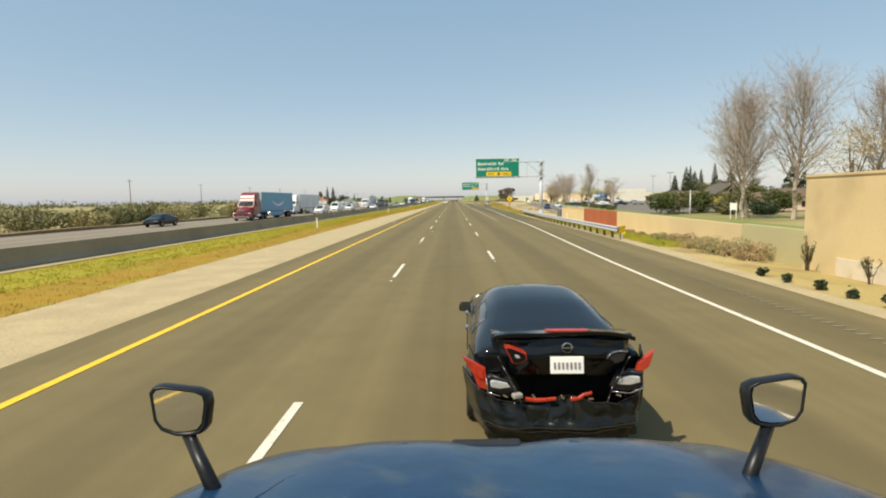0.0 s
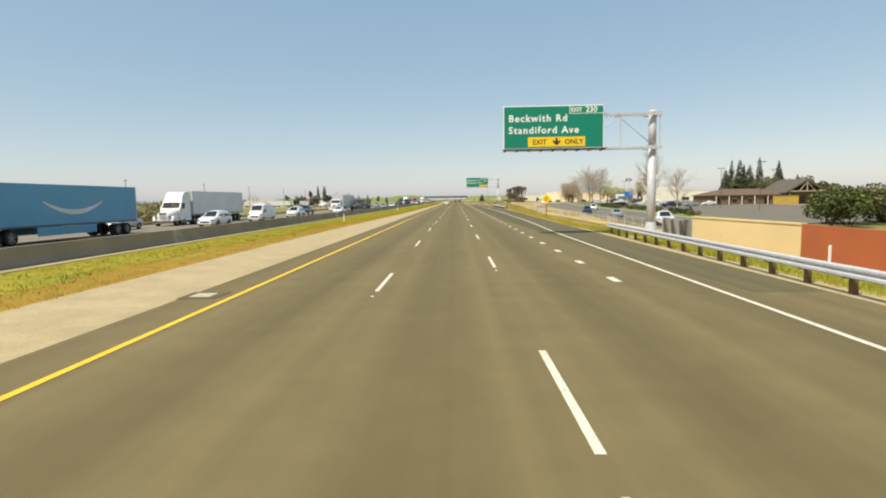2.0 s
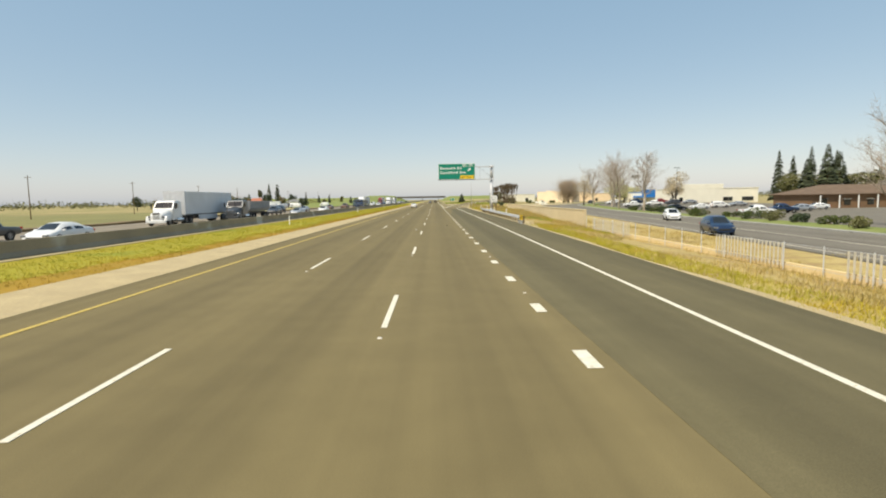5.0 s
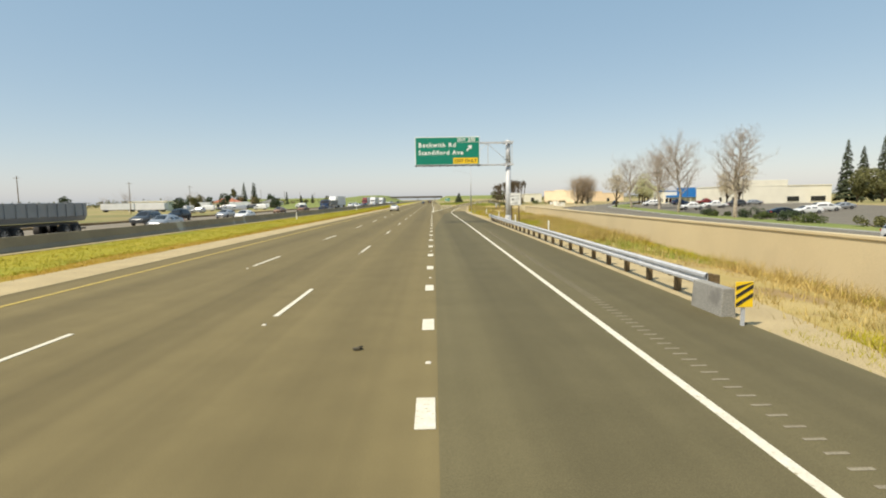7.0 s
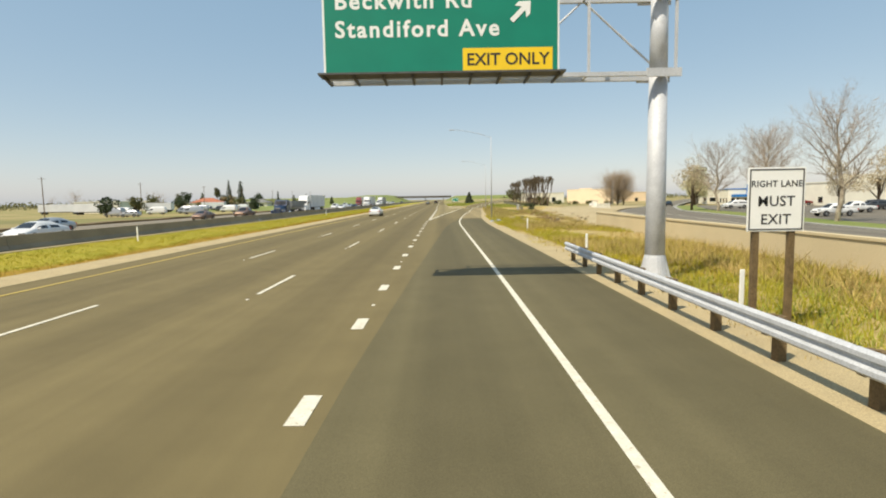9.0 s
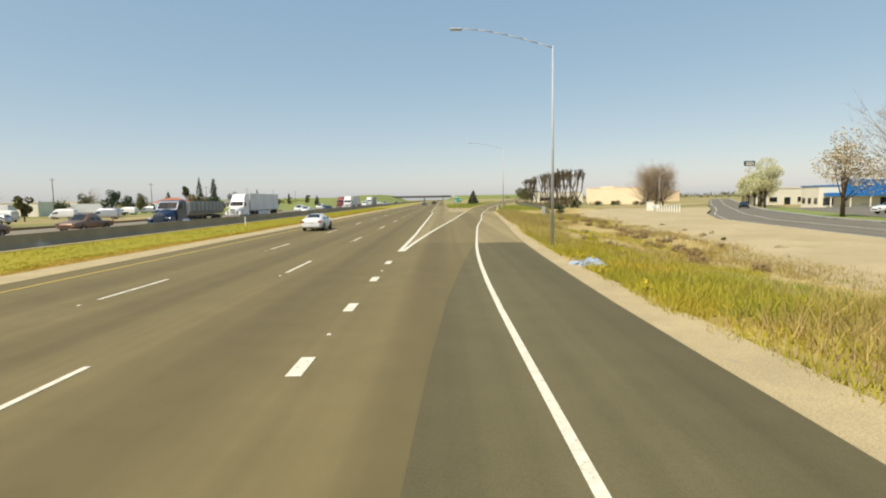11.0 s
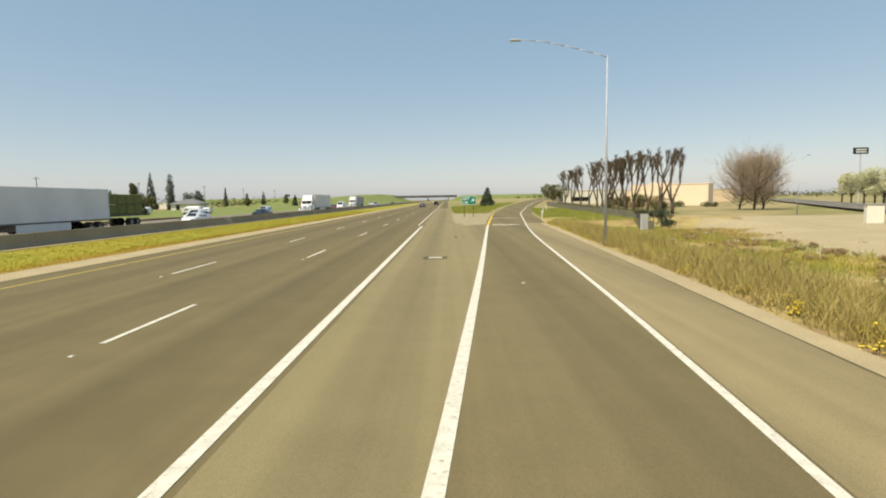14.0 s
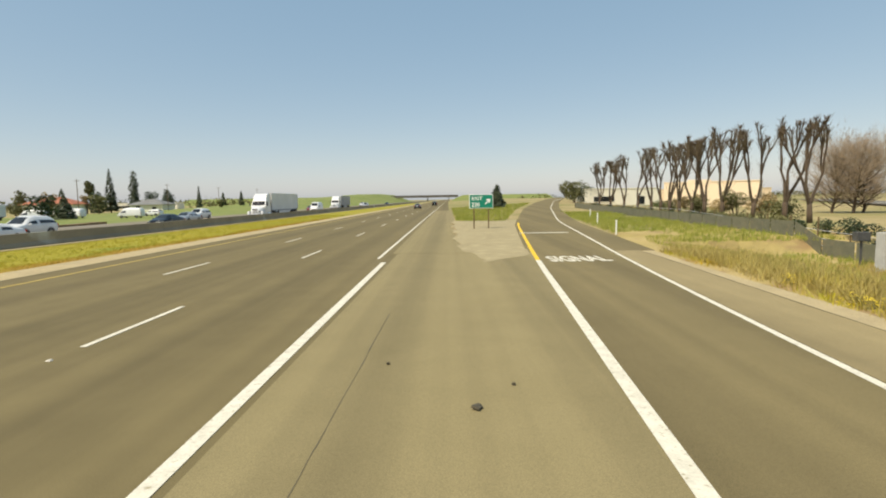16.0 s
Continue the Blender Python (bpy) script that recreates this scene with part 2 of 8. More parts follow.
def text_mesh(words, size, material, parent, m, name="lettering", label="", align="LEFT", bold=0.012, depth=0.004, spacing=1.0):
    cu = bpy.data.curves.new(name, "FONT")
    cu.body, cu.size, cu.align_x, cu.offset, cu.extrude, cu.space_character = words, size, align, bold, depth, spacing
    cu.resolution_u = 3
    tmp = bpy.data.objects.new("tmp", cu)
    scene.collection.objects.link(tmp)
    dg = bpy.context.evaluated_depsgraph_get()
    me = bpy.data.meshes.new_from_object(tmp.evaluated_get(dg))
    bpy.data.objects.remove(tmp)
    bpy.data.curves.remove(cu)
    me.name = name
    me.materials.clear()
    me.materials.append(M[material])
    ob = new(name, me)
    ob.parent, ob.matrix_basis = parent, m
    if label:
        ob["label"] = label
    return ob


# ---- lie of the land ----
def soft(f, w):
    """Round the bends of a piecewise line over w metres each way."""
    lo = -420.0
    table = [sum(f(lo + 0.5 * j + w * k / 4) * (5 - abs(k)) for k in range(-4, 5)) / 25 for j in range(2400)]

    def g(y):
        q = min(max((y - lo) * 2, 0.0), 2398.0)
        j = int(q)
        return table[j] + (table[j + 1] - table[j]) * (q - j)

    return g


main_right = soft(at([(-60, 9.9), (0, 10.2), (30, 11.6), (60, 11.9), (100, 12.4), (158, 13.4), (215, 13.5), (250, 13.4), (262, 13.75), (274, 14.3), (288, 15.5), (301, 16.3), (316, 17.45), (337, 18.8), (345, 19.4)]), 6)
edge_line = soft(at([(-60, 7.6), (0, 7.9), (20, 8.1), (50, 9.15), (85, 9.45), (105, 10.1), (150, 10.5), (215, 10.7), (252, 10.6), (263, 10.95), (273, 11.65), (286, 12.5), (301, 14.0), (309, 14.6), (325, 15.8), (337, 17.0), (351, 18.7), (373, 21.2), (420, 29.3), (470, 39.5), (520, 51.0), (600, 70.0)]), 7)
gore_right = soft(at([(262, 7.2), (272, 7.9), (283, 8.8), (295, 9.95), (310, 11.28), (326, 12.60), (341, 13.85), (369, 16.6), (420, 24.6), (470, 34.9), (520, 46.4), (600, 65.4)]), 6)
ramp_z = at([(0, 0), (345, 0), (380, 0.2), (420, 0.6), (480, 1.35), (560, 2.15), (600, 2.35)])
gravel_left = at([(-60, -8.3), (20, -8.5), (60, -8.9), (90, -9.0), (150, -7.6), (250, -7.0), (400, -7.0)])
gravel_right = const(-5.0)


def land(x, y):
    """Height of the ground away from the pavement."""
    z = -0.10
    right = x - (main_right(min(y, 345)) + 1.0)
    if right > 0:
        k = min(1, right / 8.5)
        z -= (0.98 * at([(255, 1.0), (300, 0.42), (322, 0.45), (342, 0.85)])(y) + 0.02) * k * k * (3 - 2 * k)
        # level strip between the shoulder and the beige wall
        lift = at([(165, 0.0), (180, 0.3), (194, 0.62), (212, 1.0), (240, 1.0), (262, 0.0)])(y) * max(0.0, min(1.0, 1 - (x - 0.2 - at([(170, 20.4), (200, 21.0), (245, 22.5)])(y)) / 1.2))
        z += (-0.1 + 0.12 * k - z) * lift
    if x < -36:
        z -= 0.5 * min(1, (-36 - x) / 12)
    if y > 350:
        gl, er = gore_right(y), edge_line(y)
        if 11 < x < er + 25:
            up = ramp_z(y) - 0.12
            if x < gl - 1.5:
                k = max(0, min(1, (x - 11) / max(1.0, gl - 1.5 - 11)))
            elif x > er + 2.6:
                k = max(0, 1 - (x - er - 2.6) / 20)
            else:
                k = 1
            z = max(z, -0.1 + (up + 0.1) * k) if k < 1 else up
    return z


xs = np.unique(np.concatenate([np.linspace(-1500, -150, 10), np.linspace(-150, -40, 14), np.linspace(-40, 14, 20), np.linspace(14, 36, 28), np.linspace(36, 70, 18), np.linspace(70, 220, 14), np.linspace(220, 1500, 9)]))
ys = np.unique(np.concatenate([np.linspace(-400, -40, 8), np.linspace(-40, 250, 45), np.linspace(250, 620, 90), np.linspace(620, 1200, 20), np.linspace(1200, 3500, 9)]))
g = Geo()
for y in ys:
    for x in xs:
        g.v.append((float(x), float(y), land(float(x), float(y))))
w = len(xs)
g.f = [(j * w + i, j * w + i + 1, (j + 1) * w + i + 1, (j + 1) * w + i) for j in range(len(ys) - 1) for i in range(w - 1)]
tagged(g.make("ground", "soil", smooth=True, fix=False), "dry tan soil and patchy grass beside the freeway", "ground", "", "structure")

def field(name, material, x0, x1, ys, nx, label, dz=0.012):
    """A sheet that lies on the land between two edges."""
    g = Geo()
    for y in ys:
        for i in range(nx + 1):
            x = x0(y) + (x1(y) - x0(y)) * i / nx
            g.v.append((x, y, land(x, y) + dz))
    g.f = [(j * (nx + 1) + i, j * (nx + 1) + i + 1, (j + 1) * (nx + 1) + i + 1, (j + 1) * (nx + 1) + i) for j in range(len(ys) - 1) for i in range(nx)]
    return tagged(g.make(name, material, smooth=True, fix=False), label, "ground", "", "structure")


Y1 = list(np.arange(-60, 346, 5.0)) + [345.0]
Y1 = sorted(set(float(v) for v in Y1))
FAR = [345.0, 360, 380, 420, 500, 700, 1000, 1500, 2200]
road = ribbon("road", "asphalt", const(-5.2), main_right, Y1, thick=0.12, label="aged brown-grey asphalt freeway with worn wheel tracks", cuts=6)
ribbon("road_far", "asphalt", const(-5.2), at([(345, 10.9), (420, 10.4), (2200, 10.4)]), FAR, thick=0.12, label="aged asphalt freeway running on under the overpass", cuts=4)
YR = [345.0, 348, 352, 356] + [float(v) for v in np.arange(360, 601, 8)]
ribbon("exit_ramp", "asphalt_ramp", lambda y: gore_right(y) - 0.3, lambda y: edge_line(y) + at([(345, 2.0), (380, 1.6)])(y), YR, z=ramp_z, thick=0.12, label="asphalt exit ramp climbing away from the freeway", cuts=3)
dark_left = at([(60, 10.0), (85, 8.6), (110, 7.6), (150, 7.2), (203, 7.35), (218, 7.9), (248, 9.2), (258, 10.1), (267.5, 11.2)])
ribbon("road_newer_lane", "asphalt_dark", dark_left, lambda y: main_right(y) - 0.02, [float(v) for v in np.arange(60, 268, 5)] + [267.5], z=const(0.004), thick=0.003, label="darker newer asphalt of the exit lane", cuts=3)
ribbon("shoulder_pavement", "asphalt_shoulder", lambda y: edge_line(y) + 0.11, lambda y: main_right(y) - 0.02, [267.6] + [float(v) for v in np.arange(272.6, 345, 2.5)] + [344.9], z=const(0.004), thick=0.003, label="paler asphalt of the outer shoulder")
ribbon("gore_pavement", "asphalt_pale", at([(266, 7.3), (275, 7.55), (345, 7.85)]), lambda y: gore_right(y) - 0.02, [268.0, 275, 283, 295, 310, 326, 341, 344.9], z=const(0.004), thick=0.003, label="paler dusty asphalt between the freeway and the ramp")
wob = lambda y, k: 0.16 * math.sin(y * 0.9 + k) + 0.08 * math.sin(y * 2.3 + 2 * k) + 0.04 * math.sin(y * 4.1 + k)
ribbon("gore_pavement_far", "asphalt_pale", const(7.6), lambda y: 11.3 - 0.3 * min(1, (y - 345) / 30), [345.0, 350, 356, 362, 370, 380, 400, 440], z=const(0.004), thick=0.003, label="paler dusty asphalt shoulder beyond the gore")
ribbon("ramp_lane", "asphalt_ramp", lambda y: gore_right(y) + 0.02, lambda y: edge_line(y) + 0.10, [267.6] + [float(v) for v in np.arange(272.6, 345, 2.5)] + [344.9], z=const(0.004), thick=0.003, label="worn asphalt of the exit lane", cuts=2)
ribbon("gore_dirt", "dirt_worn", lambda y: 10.75 + wob(y, 0.4) + 0.5 * max(0, 349 - y) * 0.25, lambda y: min(gore_right(y) - 0.2, 11.6 + (y - 341) * 0.85), [float(v) for v in np.arange(341, 379, 0.5)], z=lambda y: max(0.008, ramp_z(y) * 0.85), thick=0.15, label="pale dusty dirt spilling over the gore", cuts=3)
ribbon("pavement_seam", "asphalt_dark", lambda y: main_right(y) - 0.06 + 0.015 * math.sin(y * 1.7), lambda y: main_right(y) - 0.02, [float(v) for v in np.arange(268, 345, 2.0)], z=const(0.008), thick=0.003, label="dark broken seam at the pavement edge")
field("verge_field", "verge", lambda y: main_right(min(y, 345)) + 0.5 + max(0, y - 345) * 0.155, lambda y: at([(-60, 21.4), (85, 21.4), (100, 22.4), (170, 30.3), (300, 44.8), (360, 62)])(y), [float(v) for v in np.arange(8, 361, 2)], 24, "dry straw and yellow-green verge of the freeway", dz=0.03)
ribbon("shoulder_gravel_left", "gravel", gravel_left, gravel_right, [float(v) for v in np.arange(-60, 700, 20)], z=const(-0.012), thick=0.1, label="pale gravel strip beside the inner lane")
ribbon("shoulder_gravel_right", "gravel", lambda y: main_right(y) - 0.05, lambda y: main_right(y) + at([(70, 0.75), (88, 0.30), (150, 0.30), (163, 0.45), (168, 1.6), (232, 1.5), (250, 1.05), (266, 0.8), (290, 0.85), (316, 0.55), (330, 0.6)])(y) + 0.16 * math.sin(y * 0.31), Y1, z=const(-0.02), thick=0.1, label="pale gravel edge of the outer shoulder")
ribbon("median_grass", "median", const(-15.2), lambda y: gravel_left(y) + 0.1 + 0.12 * math.sin(y * 0.9) + 0.1 * math.sin(y * 0.37), [float(v) for v in np.arange(-60, 700, 2.5)], z=const(-0.03), thick=0.1, label="yellow-green flowering grass of the median", cuts=4)
rust_left = lambda y: gravel_left(y) - at([(-60, 3.0), (110, 2.5), (160, 1.3), (400, 0.9)])(y) + 0.35 * math.sin(y * 0.23) + 0.25 * math.sin(y * 0.71 + 1)
ribbon("median_weeds", "median_rust", rust_left, lambda y: gravel_left(y) + 0.1 + 0.12 * math.sin(y * 0.9) + 0.1 * math.sin(y * 0.37), [float(v) for v in np.arange(-60, 400, 1.5)], z=const(-0.024), thick=0.05, label="rusty orange weeds of the median beside the gravel", cuts=2)
ribbon("median_kerb", "gravel", const(-15.95), const(-15.2), [float(v) for v in np.arange(-60, 1500, 40)], z=const(0.01), thick=0.15, label="narrow concrete apron under the median barrier")
ribbon("road_opposite", "asphalt_opp", const(-35.5), const(-16.5), [float(v) for v in np.arange(-100, 1500, 40)], thick=0.12, label="grey asphalt of the opposite carriageway", cuts=5)

M["crop"] = mat("olive_crop_field", (0.20, 0.185, 0.055), (0.165, 0.155, 0.05), 0.06, 0.95, bump=0.6, bscale=10, spots=(0.02, 0.5, 0.6, (0.25, 0.205, 0.075)))
field("crop_field", "crop", const(-420), const(-46), [float(v) for v in np.arange(150, 321, 10)], 30, "flat olive-green crop field across the freeway", dz=0.04)
field("far_verge", "green", const(-110), const(-36.5), [float(v) for v in np.arange(395, 900, 15)], 12, "green grass between the opposite carriageway and the houses", dz=0.05)
ribbon("field_berm", "berm", lambda y: -39.2 + 0.3 * math.sin(y * 0.13), lambda y: -37.4 + 0.2 * math.sin(y * 0.21), [float(v) for v in np.arange(40, 400, 6)], z=lambda y: 0.16 + 0.06 * math.sin(y * 0.37), thick=0.5, label="low brown dirt berm beyond the opposite carriageway", cuts=3)

# painted lines, each stripe its own piece
def line(name, material, fx, y0, y1, w=0.12, z=const(0.009), step=4.0, label=""):
    n = max(2, int((y1 - y0) / step) + 1)
    return ribbon(name, material, lambda y: fx(y) - w / 2, lambda y: fx(y) + w / 2, [float(v) for v in np.linspace(y0, y1, n)], z, 0.004, road, label)


line("edge_stripe", "yellow_paint", const(-3.82), -60, 120, 0.16, step=60, label="solid yellow stripe along the inner edge")
line("edge_stripe", "yellow_faded", const(-3.82), 120, 1500, 0.15, step=60, label="faded yellow stripe along the inner edge")
line("edge_stripe", "white_paint", edge_line, -60, 345, 0.14, label="solid white stripe along the outer edge")
line("edge_stripe", "white_paint", edge_line, 345, 600, 0.14, z=lambda y: ramp_z(y) + 0.009)
line("gore_stripe", "white_paint", gore_right, 263.15, 341.5, 0.205, z=const(0.012))
line("gore_stripe", "yellow_paint", gore_right, 341.5, 372, 0.18, z=lambda y: ramp_z(y) + 0.012, label="solid yellow stripe where the ramp parts")
line("gore_stripe", "white_paint", at([(262, 7.15), (275, 7.35), (340, 7.6)]), 263.15, 341.5, 0.205, z=const(0.0095))
line("edge_stripe", "white_paint", at([(343, 7.2), (500, 7.3)]), 343, 1500, 0.14, step=40)


def dashes(xd, first, count, period, length, width):
    me = None
    for k in range(count):
        if me is None:
            o = Geo().box((0, 0, 0), (width, length, 0.006)).make("lane_dash", "white_paint", road)
            me = o.data
        else:
            o = new("lane_dash", me)
            o.parent = road
        o.location = (xd, first + k * period + length / 2, 0.007)


dashes(0.0, -12.34 - 14.63 * 3, 70, 14.63, 3.66, 0.12)
dashes(3.66, -7.41 - 14.63 * 3, 70, 14.63, 3.66, 0.12)
dashes(7.08, 62.0, 14, 4.572, 0.95, 0.24)
dashes(7.08, 125.45, 30, 4.572, 0.95, 0.24)

# ---- road furniture ----
def median_barrier():
    prof = [(-0.31, -0.05), (0.31, -0.05), (0.31, 0.08), (0.16, 0.30), (0.10, 0.86), (-0.10, 0.86), (-0.16, 0.30), (-0.31, 0.08)]
    t = thing("median_barrier", -16.25, 0, 0, label="dark concrete jersey barrier between the carriageways", category="barrier")
    for k in range(26):
        o = Geo().prism(prof, "y", -60 + k * 24 + 0.015, -60 + (k + 1) * 24 - 0.015).make("barrier_section", "concrete_dark", t)
    Geo().prism(prof, "y", 564, 1500).make("barrier_section", "concrete_dark", t)


def guard_rail(x, y0, y1, label):
    """Corrugated steel beam on steel posts with blocks."""
    t = thing("guard_rail", 0, 0, 0, label=label, category="guard rail")
    prof = [(0.0, 0.42), (0.05, 0.46), (0.05, 0.52), (0.0, 0.56), (0.0, 0.60), (0.05, 0.64), (0.05, 0.70), (0.0, 0.74), (-0.025, 0.74), (-0.025, 0.42)]
    n = max(1, round((y1 - y0) / 3.81))
    step = (y1 - y0) / n
    for k in range(n):
        a, b = y0 + k * step, y0 + (k + 1) * step + 0.1
        g = Geo()
        pa = [(x(a) - u, w) for u, w in prof]
        pb = [(x(b) - u - 0.004, w) for u, w in prof]
        m = len(prof)
        g.v = [(u, a, w) for u, w in pa] + [(u, b, w) for u, w in pb]
        g.f = [(i, (i + 1) % m, m + (i + 1) % m, m + i) for i in range(m)]
        g.make("beam", "steel", t)
    post = block = None
    for k in range(2 * n + 1):
        y = y0 + 0.15 + k * (step / 2) * 0.995
        if post is None:
            post = Geo().box((0.27, 0, 0.16), (0.14, 0.16, 1.04)).make("post", "wood_post", t)
            block = Geo().box((0.11, 0, 0.55), (0.17, 0.13, 0.32)).make("block", "wood_post", t)
            p, bl = post, block
        else:
            p, bl = new("post", post.data), new("block", block.data)
            p.parent = bl.parent = t
        p.location = bl.location = (x(y), y, 0)
    return t


def overhead_sign(xp, yp, left, right, low, high, arrow, label):
    """Cantilever sign: flared steel post, box truss and green panel."""
    t = thing("overhead_sign", 0, 0, 0, label=label, category="highway sign")
    top = high - 0.62
    Geo().tube((xp, yp, -0.4), (xp, yp, low + 0.05), 0.30, 0.26, 20).make("post", "steel", t, smooth=True)
    Geo().tube((xp, yp, low), (xp, yp, top + 0.25), 0.26, 0.24, 20).make("post", "steel", t, smooth=True)
    Geo().tube((xp, yp, -0.32), (xp, yp, 0.0), 0.72, 0.72, 20).make("footing", "concrete", t)
    Geo().tube((xp, yp, 0.05), (xp, yp, 0.75), 0.47, 0.30, 18).make("flared_skirt", "steel", t)
    Geo().tube((xp, yp, 0.0), (xp, yp, 0.07), 0.52, 0.52, 16).make("base_plate", "steel", t)
    for k in range(8):
        a = k * math.pi / 4
        Geo().add([(xp + math.cos(a) * r, yp + math.sin(a) * r, z) for r, z in ((0.34, 0.07), (0.5, 0.07), (0.34, 0.6))], [(0, 1, 2)]).make("gusset", "steel", t, fix=False)
    # box truss
    for dy in (-0.35, 0.35):
        for z in (low - 0.02, top):
            Geo().box(((left + xp + 0.45) / 2, yp + dy, z), (xp + 0.45 - left, 0.12, 0.12)).make("chord", "steel", t)
    n = max(3, round((xp - left) / 2.4))
    for k in range(n + 1):
        x = left + 0.06 + (xp + 0.3 - left) * k / n
        Geo().box((x, yp - 0.35, (low + top) / 2), (0.07, 0.07, top - low)).make("upright", "steel", t)
        Geo().box((x, yp, top), (0.06, 0.66, 0.06)).make("crosspiece", "steel", t)
        Geo().box((x, yp, low), (0.06, 0.66, 0.06)).make("crosspiece", "steel", t)
        if k < n:
            x2 = left + 0.06 + (xp + 0.3 - left) * (k + 1) / n
            a, b = (low, top) if k % 2 == 0 else (top, low)
            Geo().tube((x, yp + 0.35, a), (x2, yp + 0.35, b), 0.032, n=6).make("brace", "steel", t)
    for dz in (low, top):
        for a in (-0.42, 0.42):
            Geo().box((xp, yp + a, dz), (1.0, 0.07, 0.24)).make("clamp", "steel", t)
    ys = yp - 0.5
    for k in range(4):
        Geo().box((left + 0.5 + k * (right - left - 1.0) / 3, yp - 0.44, (low + high) / 2), (0.09, 0.09, high - low - 0.1)).make("panel_rail", "steel", t)
    panel = Geo().box(((left + right) / 2, ys, (low + high) / 2), (right - left, 0.05, high - low)).make("panel", "sign_white", t, "green panel with white border", bevel=0.01)
    Geo().box(((left + right) / 2, ys - 0.028, (low + high) / 2), (right - left - 0.12, 0.012, high - low - 0.12)).make("panel_face", "sign_green", panel, bevel=0.004)
    W, H = right - left, high - low
    up = lambda x, z: pose(x, ys - 0.037, z, 90, 0, 0)
    # exit tab in the upper corner
    tw = 0.34 * W
    Geo().box((right - tw / 2 - 0.02, ys - 0.036, high - 0.3), (tw, 0.008, 0.54)).make("tab_border", "sign_white", panel)
    Geo().box((right - tw / 2 - 0.02, ys - 0.040, high - 0.3), (tw - 0.08, 0.008, 0.46)).make("tab_face", "sign_green", panel)
    text_mesh("EXIT", 0.36, "sign_white", panel, pose(right - tw + 0.08, ys - 0.046, high - 0.43, 90), bold=0.010)
    text_mesh("230", 0.52, "sign_white", panel, pose(right - tw * 0.54, ys - 0.046, high - 0.47, 90), bold=0.012)
    text_mesh("Beckwith Rd", 0.64, "sign_white", panel, up(left + 0.35, high - 1.04), bold=0.016, spacing=1.20)
    text_mesh("Standiford Ave", 0.64, "sign_white", panel, up(left + 0.35, high - 1.82), bold=0.016, spacing=1.20)
    g = Geo()
    if arrow == "down":
        Geo().box((left + 0.53 * W, ys - 0.036, low + 0.46), (0.57 * W, 0.010, 0.64)).make("exit_only_plate", "sign_yellow", panel, "yellow plate with black lettering")
        text_mesh("EXIT", 0.46, "black", panel, pose(left + 0.29 * W, ys - 0.044, low + 0.30, 90), bold=0.006)
        text_mesh("ONLY", 0.46, "black", panel, pose(left + 0.61 * W, ys - 0.044, low + 0.30, 90), bold=0.006)
        c = left + 0.53 * W
        out = [(-0.07, 0.24), (0.07, 0.24), (0.07, 0.02), (0.25, 0.10), (0.25, -0.02), (0, -0.24), (-0.25, -0.02), (-0.25, 0.10), (-0.07, 0.02)]
        g.prism([(c + u, low + 0.46 + v) for u, v in out], "y", ys - 0.048, ys - 0.040).make("arrow", "black", panel)
    else:
        Geo().box((left + 0.78 * W, ys - 0.036, low + 0.42), (0.38 * W, 0.010, 0.62)).make("exit_only_plate", "sign_yellow", panel, "yellow plate with black lettering")
        text_mesh("EXIT ONLY", 0.47, "black", panel, pose(left + 0.605 * W, ys - 0.044, low + 0.26, 90), bold=0.006)
        cx, cz, r = left + 0.84 * W, high - 1.15, Matrix.Rotation(radians(-45), 2)
        out = [(-0.09, -0.52), (0.09, -0.52), (0.09, 0.10), (0.30, -0.06), (0.30, 0.14), (0, 0.46), (-0.30, 0.14), (-0.30, -0.06), (-0.09, 0.10)]
        pts = [r @ Vector(p) for p in out]
        g.prism([(cx + 0.78 * p.x, cz + 0.78 * p.y) for p in pts], "y", ys - 0.046, ys - 0.038).make("arrow", "sign_white", panel)
    # maintenance walkway and lamps under the panel
    Geo().box(((left + right) / 2, ys - 0.35, low - 0.06), (W + 0.1, 0.62, 0.05)).make("walkway", "steel_dark", t)
    for k in range(9):
        Geo().box((left + 0.1 + k * (W - 0.2) / 8, yp - 0.45, low - 0.12), (0.06, 1.1, 0.08)).make("walkway_bracket", "steel_dark", t)
    return t


median_barrier()
rail1 = at([(31, 11.75), (60, 12.0), (84, 12.9)])
guard_rail(rail1, 31.5, 84, "galvanised corrugated guard rail on wooden posts before a block wall")
rail2 = at([(168, 13.55), (215, 13.75), (222, 13.9)])
guard_rail(rail2, 168.5, 219, "galvanised corrugated guard rail on wooden posts in yellow grass")
overhead_sign(15.6, 83.2, 5.5, 12.2, 5.8, 8.65, "down", "green overhead exit sign with yellow plate on a grey cantilever post")
overhead_sign(15.3, 213.6, 5.5, 12.25, 6.1, 9.0, "up", "green overhead exit sign with slanted arrow on a grey cantilever post")


M["patch_pale"] = mat("pale_pinkish_wall_paint", (0.68, 0.60, 0.45), (0.60, 0.52, 0.38), 1.5, 0.9, fine=0.06, spots=(2.0, 0.58, 0.72, (0.50, 0.41, 0.26)))


